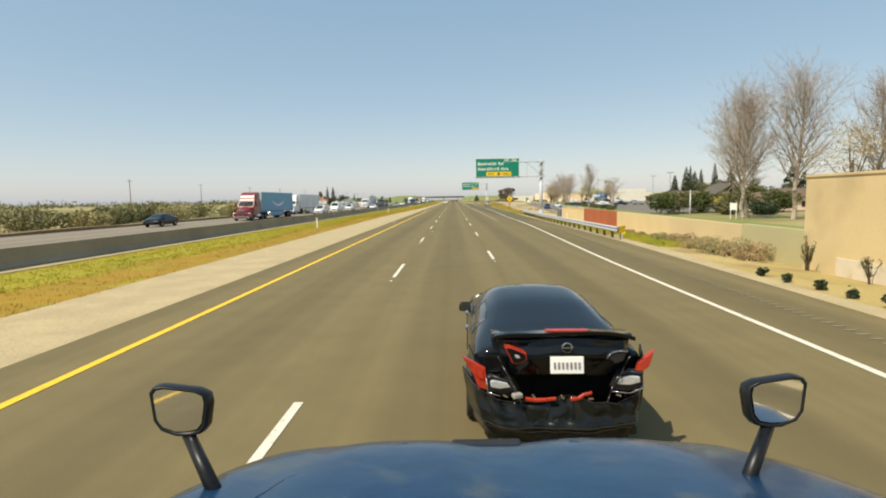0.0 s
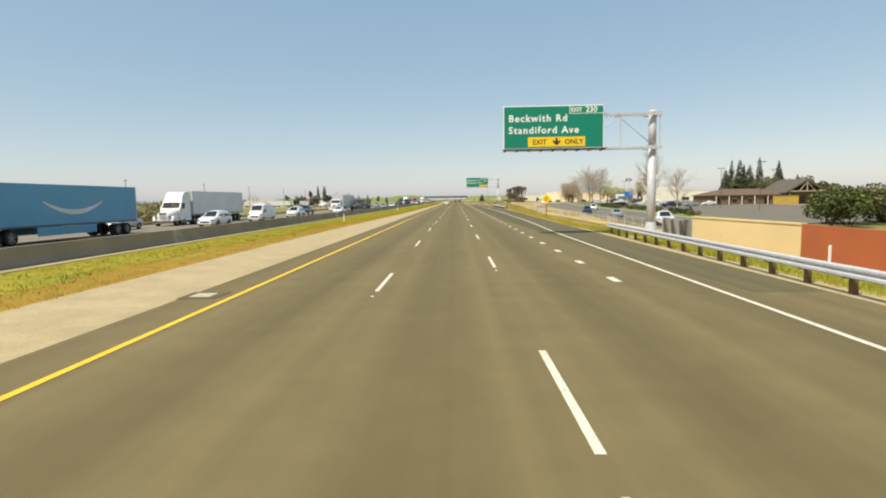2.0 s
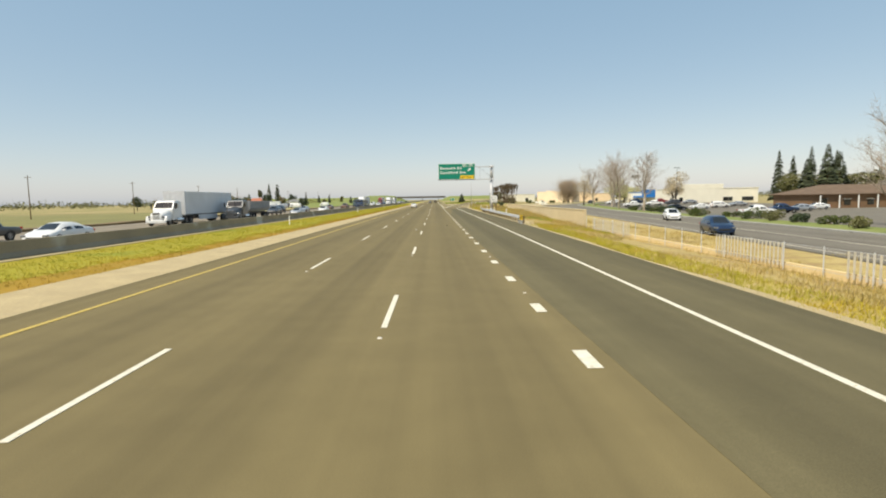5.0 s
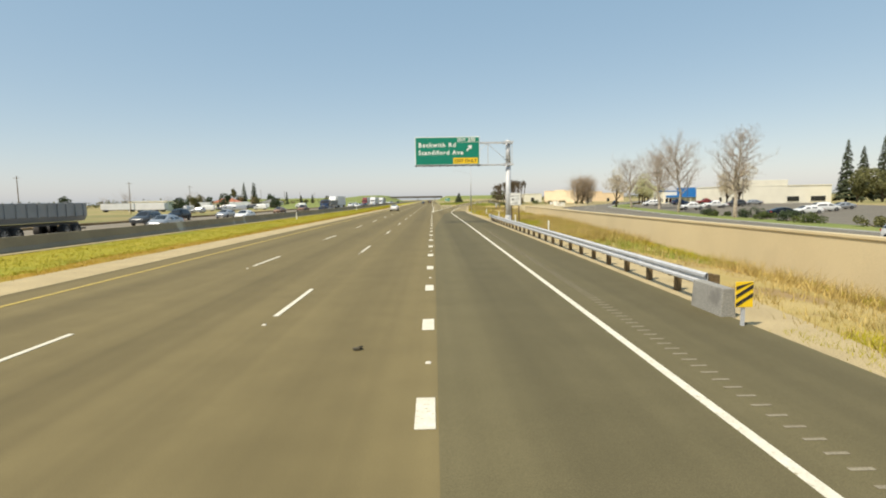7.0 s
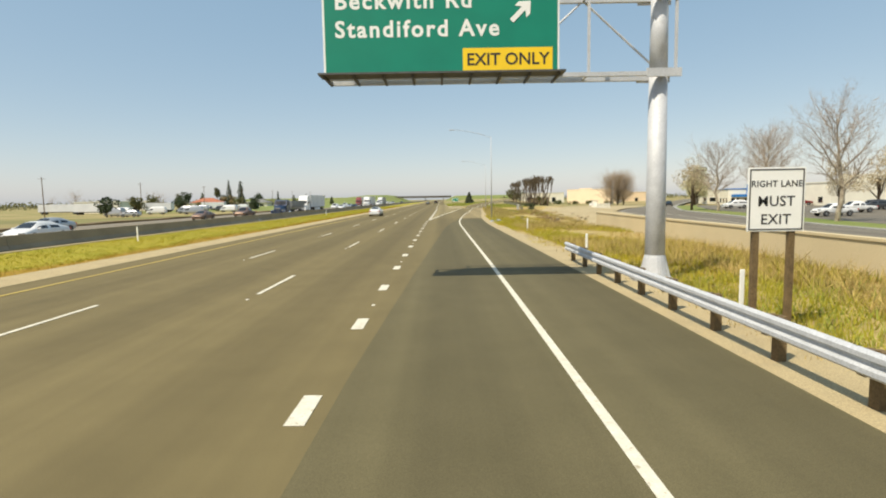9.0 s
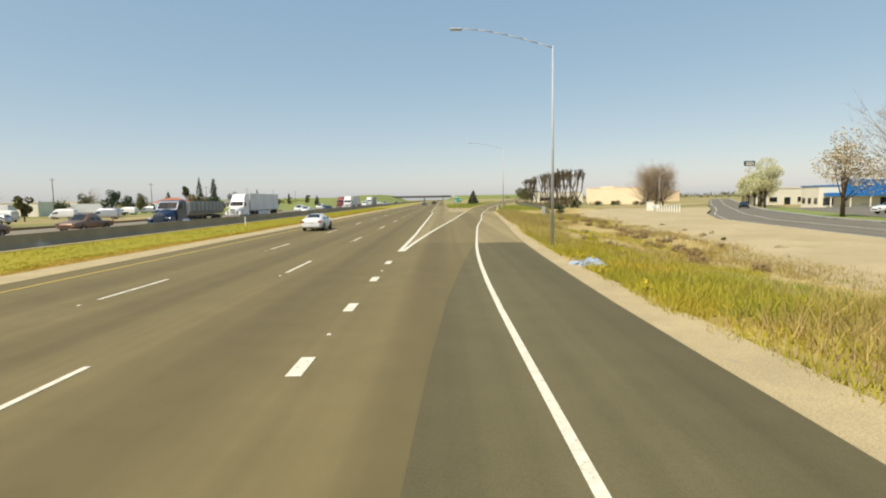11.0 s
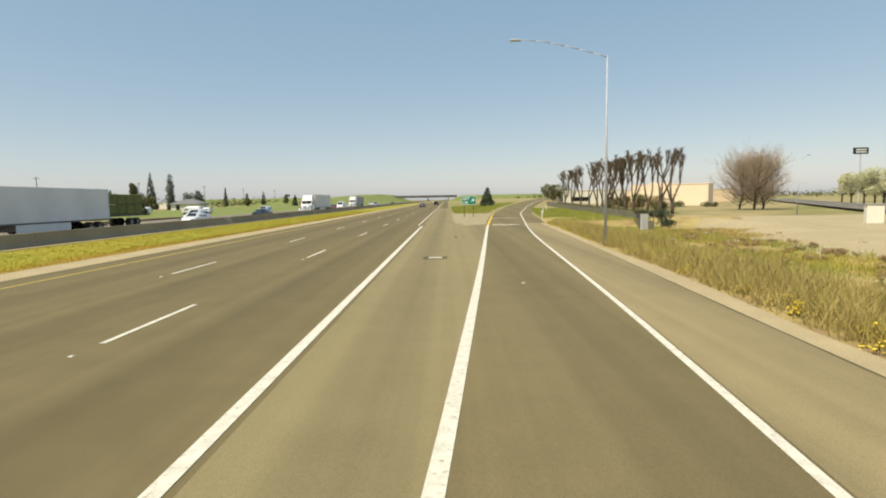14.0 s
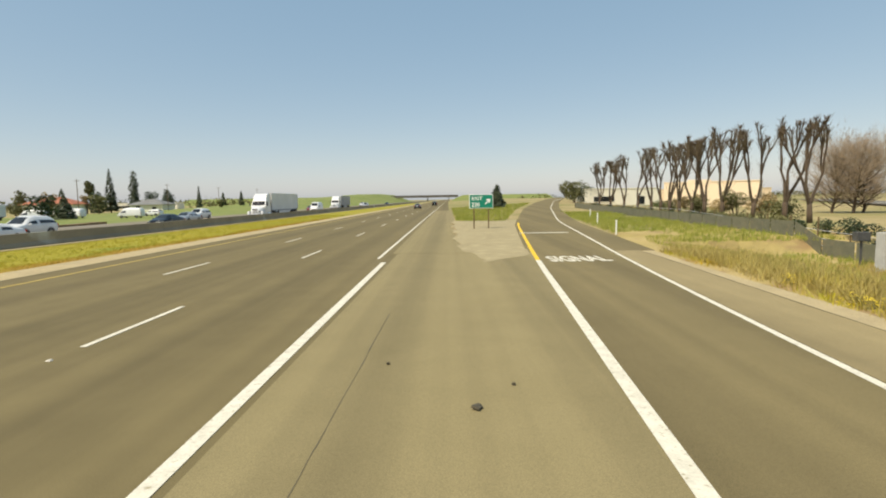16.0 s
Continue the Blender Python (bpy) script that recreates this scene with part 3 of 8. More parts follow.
def wall_run(name, pts, zlow, ztop, material, thick, label, cap=True):
    t = thing(name, label=label, category="wall", kind="")
    for (xa, ya), (xb, yb) in zip(pts, pts[1:]):
        d = Vector((xb - xa, yb - ya, 0))
        nrm = Vector((d.y, -d.x, 0)).normalized() * thick
        g = Geo()
        base = [Vector((xa, ya, 0)), Vector((xb, yb, 0)), Vector((xb, yb, 0)) + nrm, Vector((xa, ya, 0)) + nrm]
        g.add([p + Vector((0, 0, zlow)) for p in base] + [p + Vector((0, 0, ztop)) for p in base],
              [(0, 1, 2, 3), (4, 5, 6, 7), (0, 1, 5, 4), (1, 2, 6, 5), (2, 3, 7, 6), (3, 0, 4, 7)])
        g.make("wall_panel", material, t)
        if cap:
            n2 = nrm.normalized() * 0.05
            base2 = [base[0] - n2, base[1] - n2, base[2] + n2, base[3] + n2]
            Geo().add([p + Vector((0, 0, ztop)) for p in base2] + [p + Vector((0, 0, ztop + 0.09)) for p in base2],
                      [(0, 1, 2, 3), (4, 5, 6, 7), (0, 1, 5, 4), (1, 2, 6, 5), (2, 3, 7, 6), (3, 0, 4, 7)]).make("coping", material, t)
    return t


t = wall_run("high_wall", [(16.4, -60), (16.6, 22)], -0.9, 3.2, "tan_wall", 0.35, "tall tan block wall beside the freeway verge")
for k in range(20):
    # courses of blocks standing a little proud of their bed joints
    Geo().box((16.674, 14.5, -0.78 + 0.2 * k), (0.19, 14.9, 0.192), Matrix.Rotation(-0.2 / 82, 3, "Z")).make("block_course", "tan_wall", t)
for k, (y, w, h) in enumerate(((12.4, 2.2, 0.75), (14.9, 1.9, 0.62), (17.1, 2.9, 0.70))):
    x = 16.4 + (y + 60) * 0.2 / 82
    Geo().box((x - 0.015, y + w / 2, -0.62 + h / 2), (0.05, w, h)).make("painted_patch", "patch_pale", t, "pale painted-over patch at the wall foot")
wall_run("low_wall", [(16.7, 22.02), (17.2, 28)], -0.9, 1.0, "sage_wall", 0.25, "low sage-painted panel of the block wall", cap=False)
wall_run("low_wall", [(17.2, 28.02), (18.2, 40), (19.1, 56)], -0.9, 0.95, "tan_wall", 0.25, "low tan block wall behind dry brush", cap=False)
wall_run("low_wall", [(19.1, 56.02), (20.0, 74)], -0.9, 0.97, "red_wall", 0.25, "low brick-red painted block wall behind the guard rail", cap=False)
wall_run("low_wall", [(20.0, 74.02), (19.2, 85)], -0.9, 0.93, "tan_wall", 0.25, "low tan block wall ending beside the sign post")
t = wall_run("low_wall", [(19.2, 85.05), (19.9, 92.5)], -0.9, 0.70, "concrete", 0.22, "low bare concrete wall end with dark slanted patches", cap=False)
# three flat dark slanted shapes on the wall face
for k in range(3):
    y = 86.2 + 2.1 * k
    Geo().add([(19.16 + 0.0933 * (v - 85.05), v, z) for v, z in ((y, -0.75), (y + 1.3, -0.75), (y + 1.7, 0.55), (y + 1.1, 0.62))] + [(19.20 + 0.0933 * (v - 85.05), v, z) for v, z in ((y, -0.75), (y + 1.3, -0.75), (y + 1.7, 0.55), (y + 1.1, 0.62))],
              [(0, 1, 2, 3), (7, 6, 5, 4), (0, 4, 5, 1), (1, 5, 6, 2), (2, 6, 7, 3), (3, 7, 4, 0)]).make("painted_patch", "steel_dark", t, "dark slanted patch")
wall_run("low_wall", [(20.4, 170), (21.0, 200), (22.5, 245)], -0.9, 1.12, "pale_wall", 0.25, "low pale beige block wall above the grassy verge")

# ---- vehicles ----
M["mirror_black"] = mat("satin_black_plastic", (0.007, 0.008, 0.009), (0.010, 0.011, 0.012), 6.0, 0.38, spec=0.3)
M["glass_blue"] = mat("dark_blue_rear_glass", (0.006, 0.009, 0.014), (0.008, 0.011, 0.017), 1.0, 0.05, spec=0.4, fine=0.02)
M["glass"] = mat("dark_car_glass", (0.015, 0.018, 0.02), (0.02, 0.022, 0.024), 1.0, 0.06, spec=0.6, fine=0.02)
M["tyre"] = mat("tyre_rubber", (0.022, 0.021, 0.020), (0.03, 0.028, 0.026), 8.0, 0.85)
M["rim"] = mat("alloy_rim", (0.38, 0.38, 0.38), (0.30, 0.30, 0.30), 5.0, 0.35, metal=0.8)
M["rim_black"] = mat("black_rim", (0.035, 0.035, 0.035), (0.05, 0.05, 0.05), 5.0, 0.35, metal=0.6)
M["lamp_red"] = mat("red_lamp_lens", (0.44, 0.040, 0.014), (0.33, 0.028, 0.012), 14.0, 0.25, coat=0.1)
M["lamp_clear"] = mat("clear_lamp_lens", (0.40, 0.41, 0.42), (0.25, 0.26, 0.27), 14.0, 0.12, metal=0.6, coat=0.5)
M["chrome"] = mat("chrome", (0.62, 0.62, 0.62), (0.55, 0.55, 0.55), 4.0, 0.15, metal=1.0, fine=0.03)
M["chrome_dull"] = mat("dull_window_trim", (0.16, 0.16, 0.16), (0.12, 0.12, 0.12), 4.0, 0.3, metal=0.9, fine=0.05)
M["plastic"] = mat("dark_trim_plastic", (0.016, 0.016, 0.016), (0.012, 0.012, 0.012), 6.0, 0.6)
PAINT = {}


def paint(name, c, metal=0.25, rough=0.3, coat=0.35):
    if name not in PAINT:
        PAINT[name] = mat("car_paint_" + name, c, tuple(v * 0.9 for v in c), 0.9, rough, metal=metal, coat=coat, fine=0.03, spots=(1.6, 0.62, 0.85, tuple(v * 0.8 + 0.02 for v in c)))
    return PAINT[name]


# stations from the tail: distance, sill height, half width, belt height, roof-edge height, roof-edge half width, crown height
SHAPES = {
    "sedan": [(0.00, 0.36, 0.74, 0.62, 0.68, 0.60, 0.70), (0.06, 0.30, 0.84, 0.78, 0.92, 0.70, 0.95), (0.22, 0.26, 0.89, 0.92, 1.03, 0.74, 1.07), (0.62, 0.22, 0.91, 0.96, 1.07, 0.74, 1.11),
              (0.80, 0.22, 0.915, 0.96, 1.10, 0.71, 1.14), (1.25, 0.20, 0.915, 0.96, 1.31, 0.62, 1.36), (1.60, 0.20, 0.915, 0.955, 1.39, 0.585, 1.44), (2.15, 0.20, 0.915, 0.95, 1.42, 0.58, 1.47),
              (2.35, 0.20, 0.915, 0.95, 1.42, 0.58, 1.47), (2.95, 0.20, 0.915, 0.94, 1.37, 0.59, 1.42), (3.35, 0.20, 0.915, 0.93, 1.17, 0.66, 1.21), (3.75, 0.20, 0.91, 0.92, 0.97, 0.74, 1.00), (4.25, 0.22, 0.90, 0.83, 0.88, 0.70, 0.93),
              (4.65, 0.25, 0.85, 0.70, 0.77, 0.62, 0.81), (4.82, 0.30, 0.74, 0.56, 0.62, 0.52, 0.64)],
    "suv": [(0.00, 0.42, 0.80, 0.70, 0.80, 0.72, 0.82), (0.06, 0.36, 0.90, 0.98, 1.05, 0.80, 1.07), (0.16, 0.32, 0.93, 1.08, 1.30, 0.74, 1.33), (0.50, 0.30, 0.95, 1.10, 1.66, 0.66, 1.71),
            (1.20, 0.28, 0.955, 1.09, 1.71, 0.65, 1.77), (2.10, 0.28, 0.955, 1.08, 1.72, 0.65, 1.78), (2.25, 0.28, 0.955, 1.08, 1.72, 0.65, 1.78), (2.85, 0.28, 0.955, 1.07, 1.65, 0.66, 1.71), (3.25, 0.28, 0.95, 1.06, 1.36, 0.72, 1.41),
            (3.60, 0.28, 0.95, 1.05, 1.10, 0.80, 1.14), (4.20, 0.30, 0.94, 0.98, 1.04, 0.76, 1.08), (4.60, 0.34, 0.88, 0.82, 0.90, 0.68, 0.93), (4.75, 0.40, 0.78, 0.66, 0.70, 0.58, 0.72)],
    "pickup": [(0.00, 0.48, 0.86, 0.76, 0.80, 0.78, 0.80), (0.05, 0.44, 0.94, 1.02, 1.06, 0.86, 1.06), (1.75, 0.40, 0.97, 1.04, 1.08, 0.86, 1.07), (1.80, 0.40, 0.97, 1.06, 1.30, 0.78, 1.32), (1.95, 0.40, 0.97, 1.08, 1.72, 0.68, 1.77),
               (2.60, 0.40, 0.97, 1.08, 1.76, 0.67, 1.82), (2.75, 0.40, 0.97, 1.08, 1.76, 0.67, 1.82), (3.45, 0.40, 0.97, 1.08, 1.70, 0.68, 1.75), (3.80, 0.40, 0.97, 1.08, 1.40, 0.74, 1.44), (4.15, 0.40, 0.97, 1.08, 1.13, 0.84, 1.17), (5.00, 0.42, 0.96, 1.05, 1.10, 0.80, 1.14), (5.45, 0.46, 0.92, 0.95, 1.00, 0.74, 1.03), (5.60, 0.50, 0.84, 0.72, 0.76, 0.66, 0.78)],
    "van": [(0.00, 0.42, 0.90, 0.80, 0.95, 0.84, 0.97), (0.08, 0.38, 0.98, 1.10, 2.10, 0.84, 2.16), (0.60, 0.36, 0.99, 1.15, 2.28, 0.82, 2.36), (3.2, 0.34, 0.99, 1.15, 2.28, 0.82, 2.36), (3.4, 0.34, 0.99, 1.15, 2.28, 0.82, 2.36), (4.2, 0.34, 0.98, 1.15, 2.15, 0.82, 2.22), (4.75, 0.34, 0.98, 1.12, 1.40, 0.84, 1.44), (5.1, 0.36, 0.95, 1.02, 1.12, 0.80, 1.16), (5.45, 0.40, 0.90, 0.78, 0.86, 0.70, 0.88)],
}
# the wreck: tail panel pushed in, roof slightly lower
SHAPES["wreck"] = [(0.22, 0.30, 0.80, 0.84, 0.96, 0.70, 0.99), (0.23, 0.28, 0.86, 0.90, 1.02, 0.73, 1.05), (0.26, 0.26, 0.89, 0.93, 1.04, 0.74, 1.07)] + [(d, b, w, e, re - (0.13 if re > 1.12 else 0), rw, top - (0.13 if re > 1.12 else 0)) for d, b, w, e, re, rw, top in SHAPES["sedan"][3:]]
CABIN = {"wreck": (4, 11), "sedan": (4, 11), "suv": (2, 9), "pickup": (3, 9), "van": (1, 6)}
ROOF = {"wreck": (6, 9), "sedan": (6, 9), "suv": (3, 7), "pickup": (4, 7), "van": (2, 5)}
AXLES = {"wreck": (1.02, 3.80, 0.325), "sedan": (1.02, 3.80, 0.325), "suv": (0.98, 3.68, 0.36), "pickup": (1.25, 4.55, 0.39), "van": (1.1, 4.5, 0.36)}


def wheel(parent, x, y, r, width, rim="rim", spokes=7):
    """Tyre with sidewall, dished rim and spokes; the outer face looks along x away from the car."""
    s = 1 if x > 0 else -1
    n = 20
    prof = [(-0.5, 0.60), (-0.5, 0.93), (-0.36, 1.0), (0.36, 1.0), (0.5, 0.93), (0.5, 0.66), (0.42, 0.64)]
    g = Geo()
    for k in range(n):
        a = 2 * math.pi * k / n
        for u, q in prof:
            g.v.append((x + s * (u - 0.5) * width, y + math.cos(a) * q * r, r + math.sin(a) * q * r))
    m = len(prof)
    for k in range(n):
        for i in range(m - 1):
            g.f.append((k * m + i, k * m + i + 1, ((k + 1) % n) * m + i + 1, ((k + 1) % n) * m + i))
    t = g.make("wheel", "tyre", parent, smooth=True)
    d = Geo().tube((x - s * width * 0.22, y, r), (x - s * width * 0.14, y, r), 0.66 * r, 0.66 * r, 20)
    d.make("brake_disc", "steel_dark", t)
    sp = Geo()
    for k in range(spokes):
        a = 2 * math.pi * k / spokes
        q = Matrix.Rotation(a, 3, "X")
        sp.box(Vector((x - s * 0.03, y, r)) + q @ Vector((0, 0, 0.34 * r)), (0.025, 0.10 * r + 0.01, 0.62 * r), q)
    sp.tube((x - s * 0.06, y, r), (x - s * 0.01, y, r), 0.16 * r, 0.13 * r, 10)
    for k in range(16):
        a0, a1 = 2 * math.pi * k / 16, 2 * math.pi * (k + 1) / 16
        sp.add([(x - s * 0.02, y + math.cos(a) * q * r, r + math.sin(a) * q * r) for a in (a0, a1) for q in (0.60, 0.68)], [(0, 1, 3, 2)])
    sp.make("rim", rim, t, fix=False)
    return t


def car(kind, colour, x, y, rz, label, z=0.0, rim="rim", group="", wreck=False, category="car", simple=False):
    """A car whose tail is at the origin of its own frame and whose nose points along +y before turning."""
    st = SHAPES[kind]
    length = st[-1][0]
    t = thing("pickup_truck" if kind == "pickup" else "van" if kind == "van" else "car", x, y, z, rz, label, category, group)
    off = length / 2
    secs = []
    for d, zb, hw, belt, re, rw, top in st:
        mid = zb + (belt - zb) * 0.55
        half = [(0, zb), (hw * 0.82, zb), (hw * 0.97, zb + 0.10), (hw, mid), (hw * 0.975, belt), (rw, re), (rw * 0.6, top - 0.015), (0, top)]
        secs.append([Vector((u, d - off, w)) for u, w in half] + [Vector((-u, d - off, w)) for u, w in reversed(half[1:-1])])
    n = len(secs[0])
    a0, a1 = CABIN[kind]
    r0, r1 = ROOF[kind]
    # which cells of the loft are glass
    glass = {}
    for i in range(a0, a1):
        pillar = abs(st[i + 1][0] - st[i][0]) < 0.25
        if r0 - 1 <= i < r1 + 1 and not pillar and not (kind == "van" and i < 4):
            glass[i, 4], glass[i, 9] = ("side_window", i > r0, 1), ("side_window", i > r0, -1)
        for j in (5, 6, 7, 8):
            if i < r0 and kind != "van" and not (kind == "pickup" and i < 3):
                glass[i, j] = ("rear_window", 0, 0)
            if i >= r1:
                glass[i, j] = ("windshield", 0, 0)
    # smooth the loft like a spline, then sort its faces into body and panes
    level = 2 if wreck else 1
    grid = np.array([[tuple(p) for p in s] for s in secs])
    for _ in range(level):
        m, k = grid.shape[:2]
        near = (np.roll(grid, 1, 1) + 6 * grid + np.roll(grid, -1, 1)) / 8
        ring = np.empty((m, 2 * k, 3))
        ring[:, 0::2], ring[:, 1::2] = near, (grid + np.roll(grid, -1, 1)) / 2
        fine = np.empty((2 * m - 1, 2 * k, 3))
        fine[0::2], fine[1::2] = ring, (ring[1:] + ring[:-1]) / 2
        fine[2:-1:2] = (ring[:-2] + 6 * ring[1:-1] + ring[2:]) / 8
        grid = fine
    m, k = grid.shape[:2]
    step = 2 ** level
    cells = collections.defaultdict(list)
    for i in range(m - 1):
        for j in range(k):
            key = glass.get((i // step, j // step), ("body", 0, 0))
            sub = j % step
            if (key[0] == "side_window" and sub == (step - 1 if key[2] > 0 else 0)) or (j // step == 5 and sub == 0 and key[0] != "side_window") or (j // step == 8 and sub == step - 1):
                key = ("body", 0, 0)
            cells[key].append((i * k + j, i * k + (j + 1) % k, (i + 1) * k + (j + 1) % k, (i + 1) * k + j))
    flat = [tuple(float(c) for c in p) for p in grid.reshape(-1, 3)]
    cells["body", 0, 0] += [tuple(range(k)), tuple(reversed(range((m - 1) * k, m * k)))]
    for key in sorted(cells):
        used = sorted({v for f in cells[key] for v in f})
        where = {v: q for q, v in enumerate(used)}
        g = Geo()
        g.v = [flat[v] for v in used]
        g.f = [tuple(where[v] for v in f) for f in cells[key]]
        pane = key[0] != "body"
        ob = g.make(key[0], ("glass_blue" if wreck else "glass") if pane else colour, t, "dark tinted glass" if pane else "", smooth=True, fix=not pane)
        if wreck and key[0] == "side_window":
            count = collections.Counter(frozenset((f[q], f[(q + 1) % 4])) for f in cells[key] for q in range(4))
            trim = Geo()
            for e, c in count.items():
                if c == 1:
                    u, v = (Vector(flat[w]) for w in e)
                    trim.tube(u, v, 0.011, n=5, caps=False)
            trim.make("window_trim", "chrome_dull", ob)
    ra, fa, r = AXLES[kind]
    hw = 0.93 if kind in ("sedan", "wreck") else 0.97
    for d in (ra, fa):
        for s in (-1, 1):
            wheel(t, s * hw, d - off, r, 0.22, rim)
            # arch lip
            arc = Geo()
            for k in range(11):
                b = math.pi * (k / 10)
                for q in (1.06, 1.20):
                    for dx in (0.0, -0.10):
                        arc.v.append((s * (hw - 0.012 + dx), d - off + math.cos(b) * r * q, max(0.16, r + math.sin(b) * r * q)))
            for k in range(10):
                o = k * 4
                arc.f += [(o, o + 2, o + 6, o + 4), (o, o + 4, o + 5, o + 1), (o + 2, o + 3, o + 7, o + 6)]
            arc.make("wheel_arch", "plastic", t)
    belt = st[2][3]
    if not wreck:
        for s in (-1, 1):
            Geo().box((s * (st[1][2] - 0.12), -off + 0.07, belt - 0.10), (0.26, 0.16, 0.16)).make("tail_light", "lamp_red", t, bevel=0.02)
        Geo().box((0, -off + 0.03, belt - 0.18), (0.34, 0.06, 0.16)).make("number_plate", "sign_white", t)
        Geo().box((0, -off + 0.02, st[1][1] + 0.16), (1.45, 0.10, 0.20)).make("rear_bumper", colour, t, bevel=0.03)
    for s in (-1, 1):
        Geo().box((s * (st[-2][2] - 0.17), off - 0.12, st[-2][3] - 0.04), (0.32, 0.26, 0.13)).make("headlight", "lamp_clear", t, bevel=0.02)
        if not wreck:
            Geo().box((s * (st[3][2] + 0.03), st[a1][0] - off - 0.42, st[a1][3] + 0.05), (0.22, 0.11, 0.14), taper=(0.9, 0.8)).make("wing_mirror", colour, t, bevel=0.03)
        elif s < 0:
            # the one mirror left, housing with its glass facing back
            mx, my, mz = -(st[3][2] + 0.01), st[a1][0] - off - 0.42, st[a1][3] - 0.08
            m = Geo().box((mx, my, mz), (0.26, 0.11, 0.15), taper=(0.88, 0.8)).make("wing_mirror", "mirror_black", t, bevel=0.04)
            Geo().box((mx + 0.005, my - 0.057, mz - 0.002), (0.20, 0.006, 0.10)).make("mirror_glass", "chrome_dull", m, bevel=0.002)
        for d in (2.15, 3.05) if kind != "pickup" else (2.75, 3.55):
            Geo().box((s * (st[5][2] + 0.006), d - off - 0.28, st[5][3] - 0.10), (0.03, 0.18, 0.03)).make("door_handle", "chrome" if wreck else colour, t)
    Geo().box((0, off - 0.02, st[-1][3] - 0.06), (0.95, 0.10, 0.16)).make("grille", "plastic", t, bevel=0.02)
    Geo().box((0, off - 0.04, st[-1][1] + 0.04), (1.30, 0.16, 0.14)).make("front_bumper", colour, t, bevel=0.03)
    return t


def panel_wheels(t, x, y, r=0.5, w=0.28):
    for s in (-1, 1):
        wheel(t, s * x, y, r, w, "rim", 5)


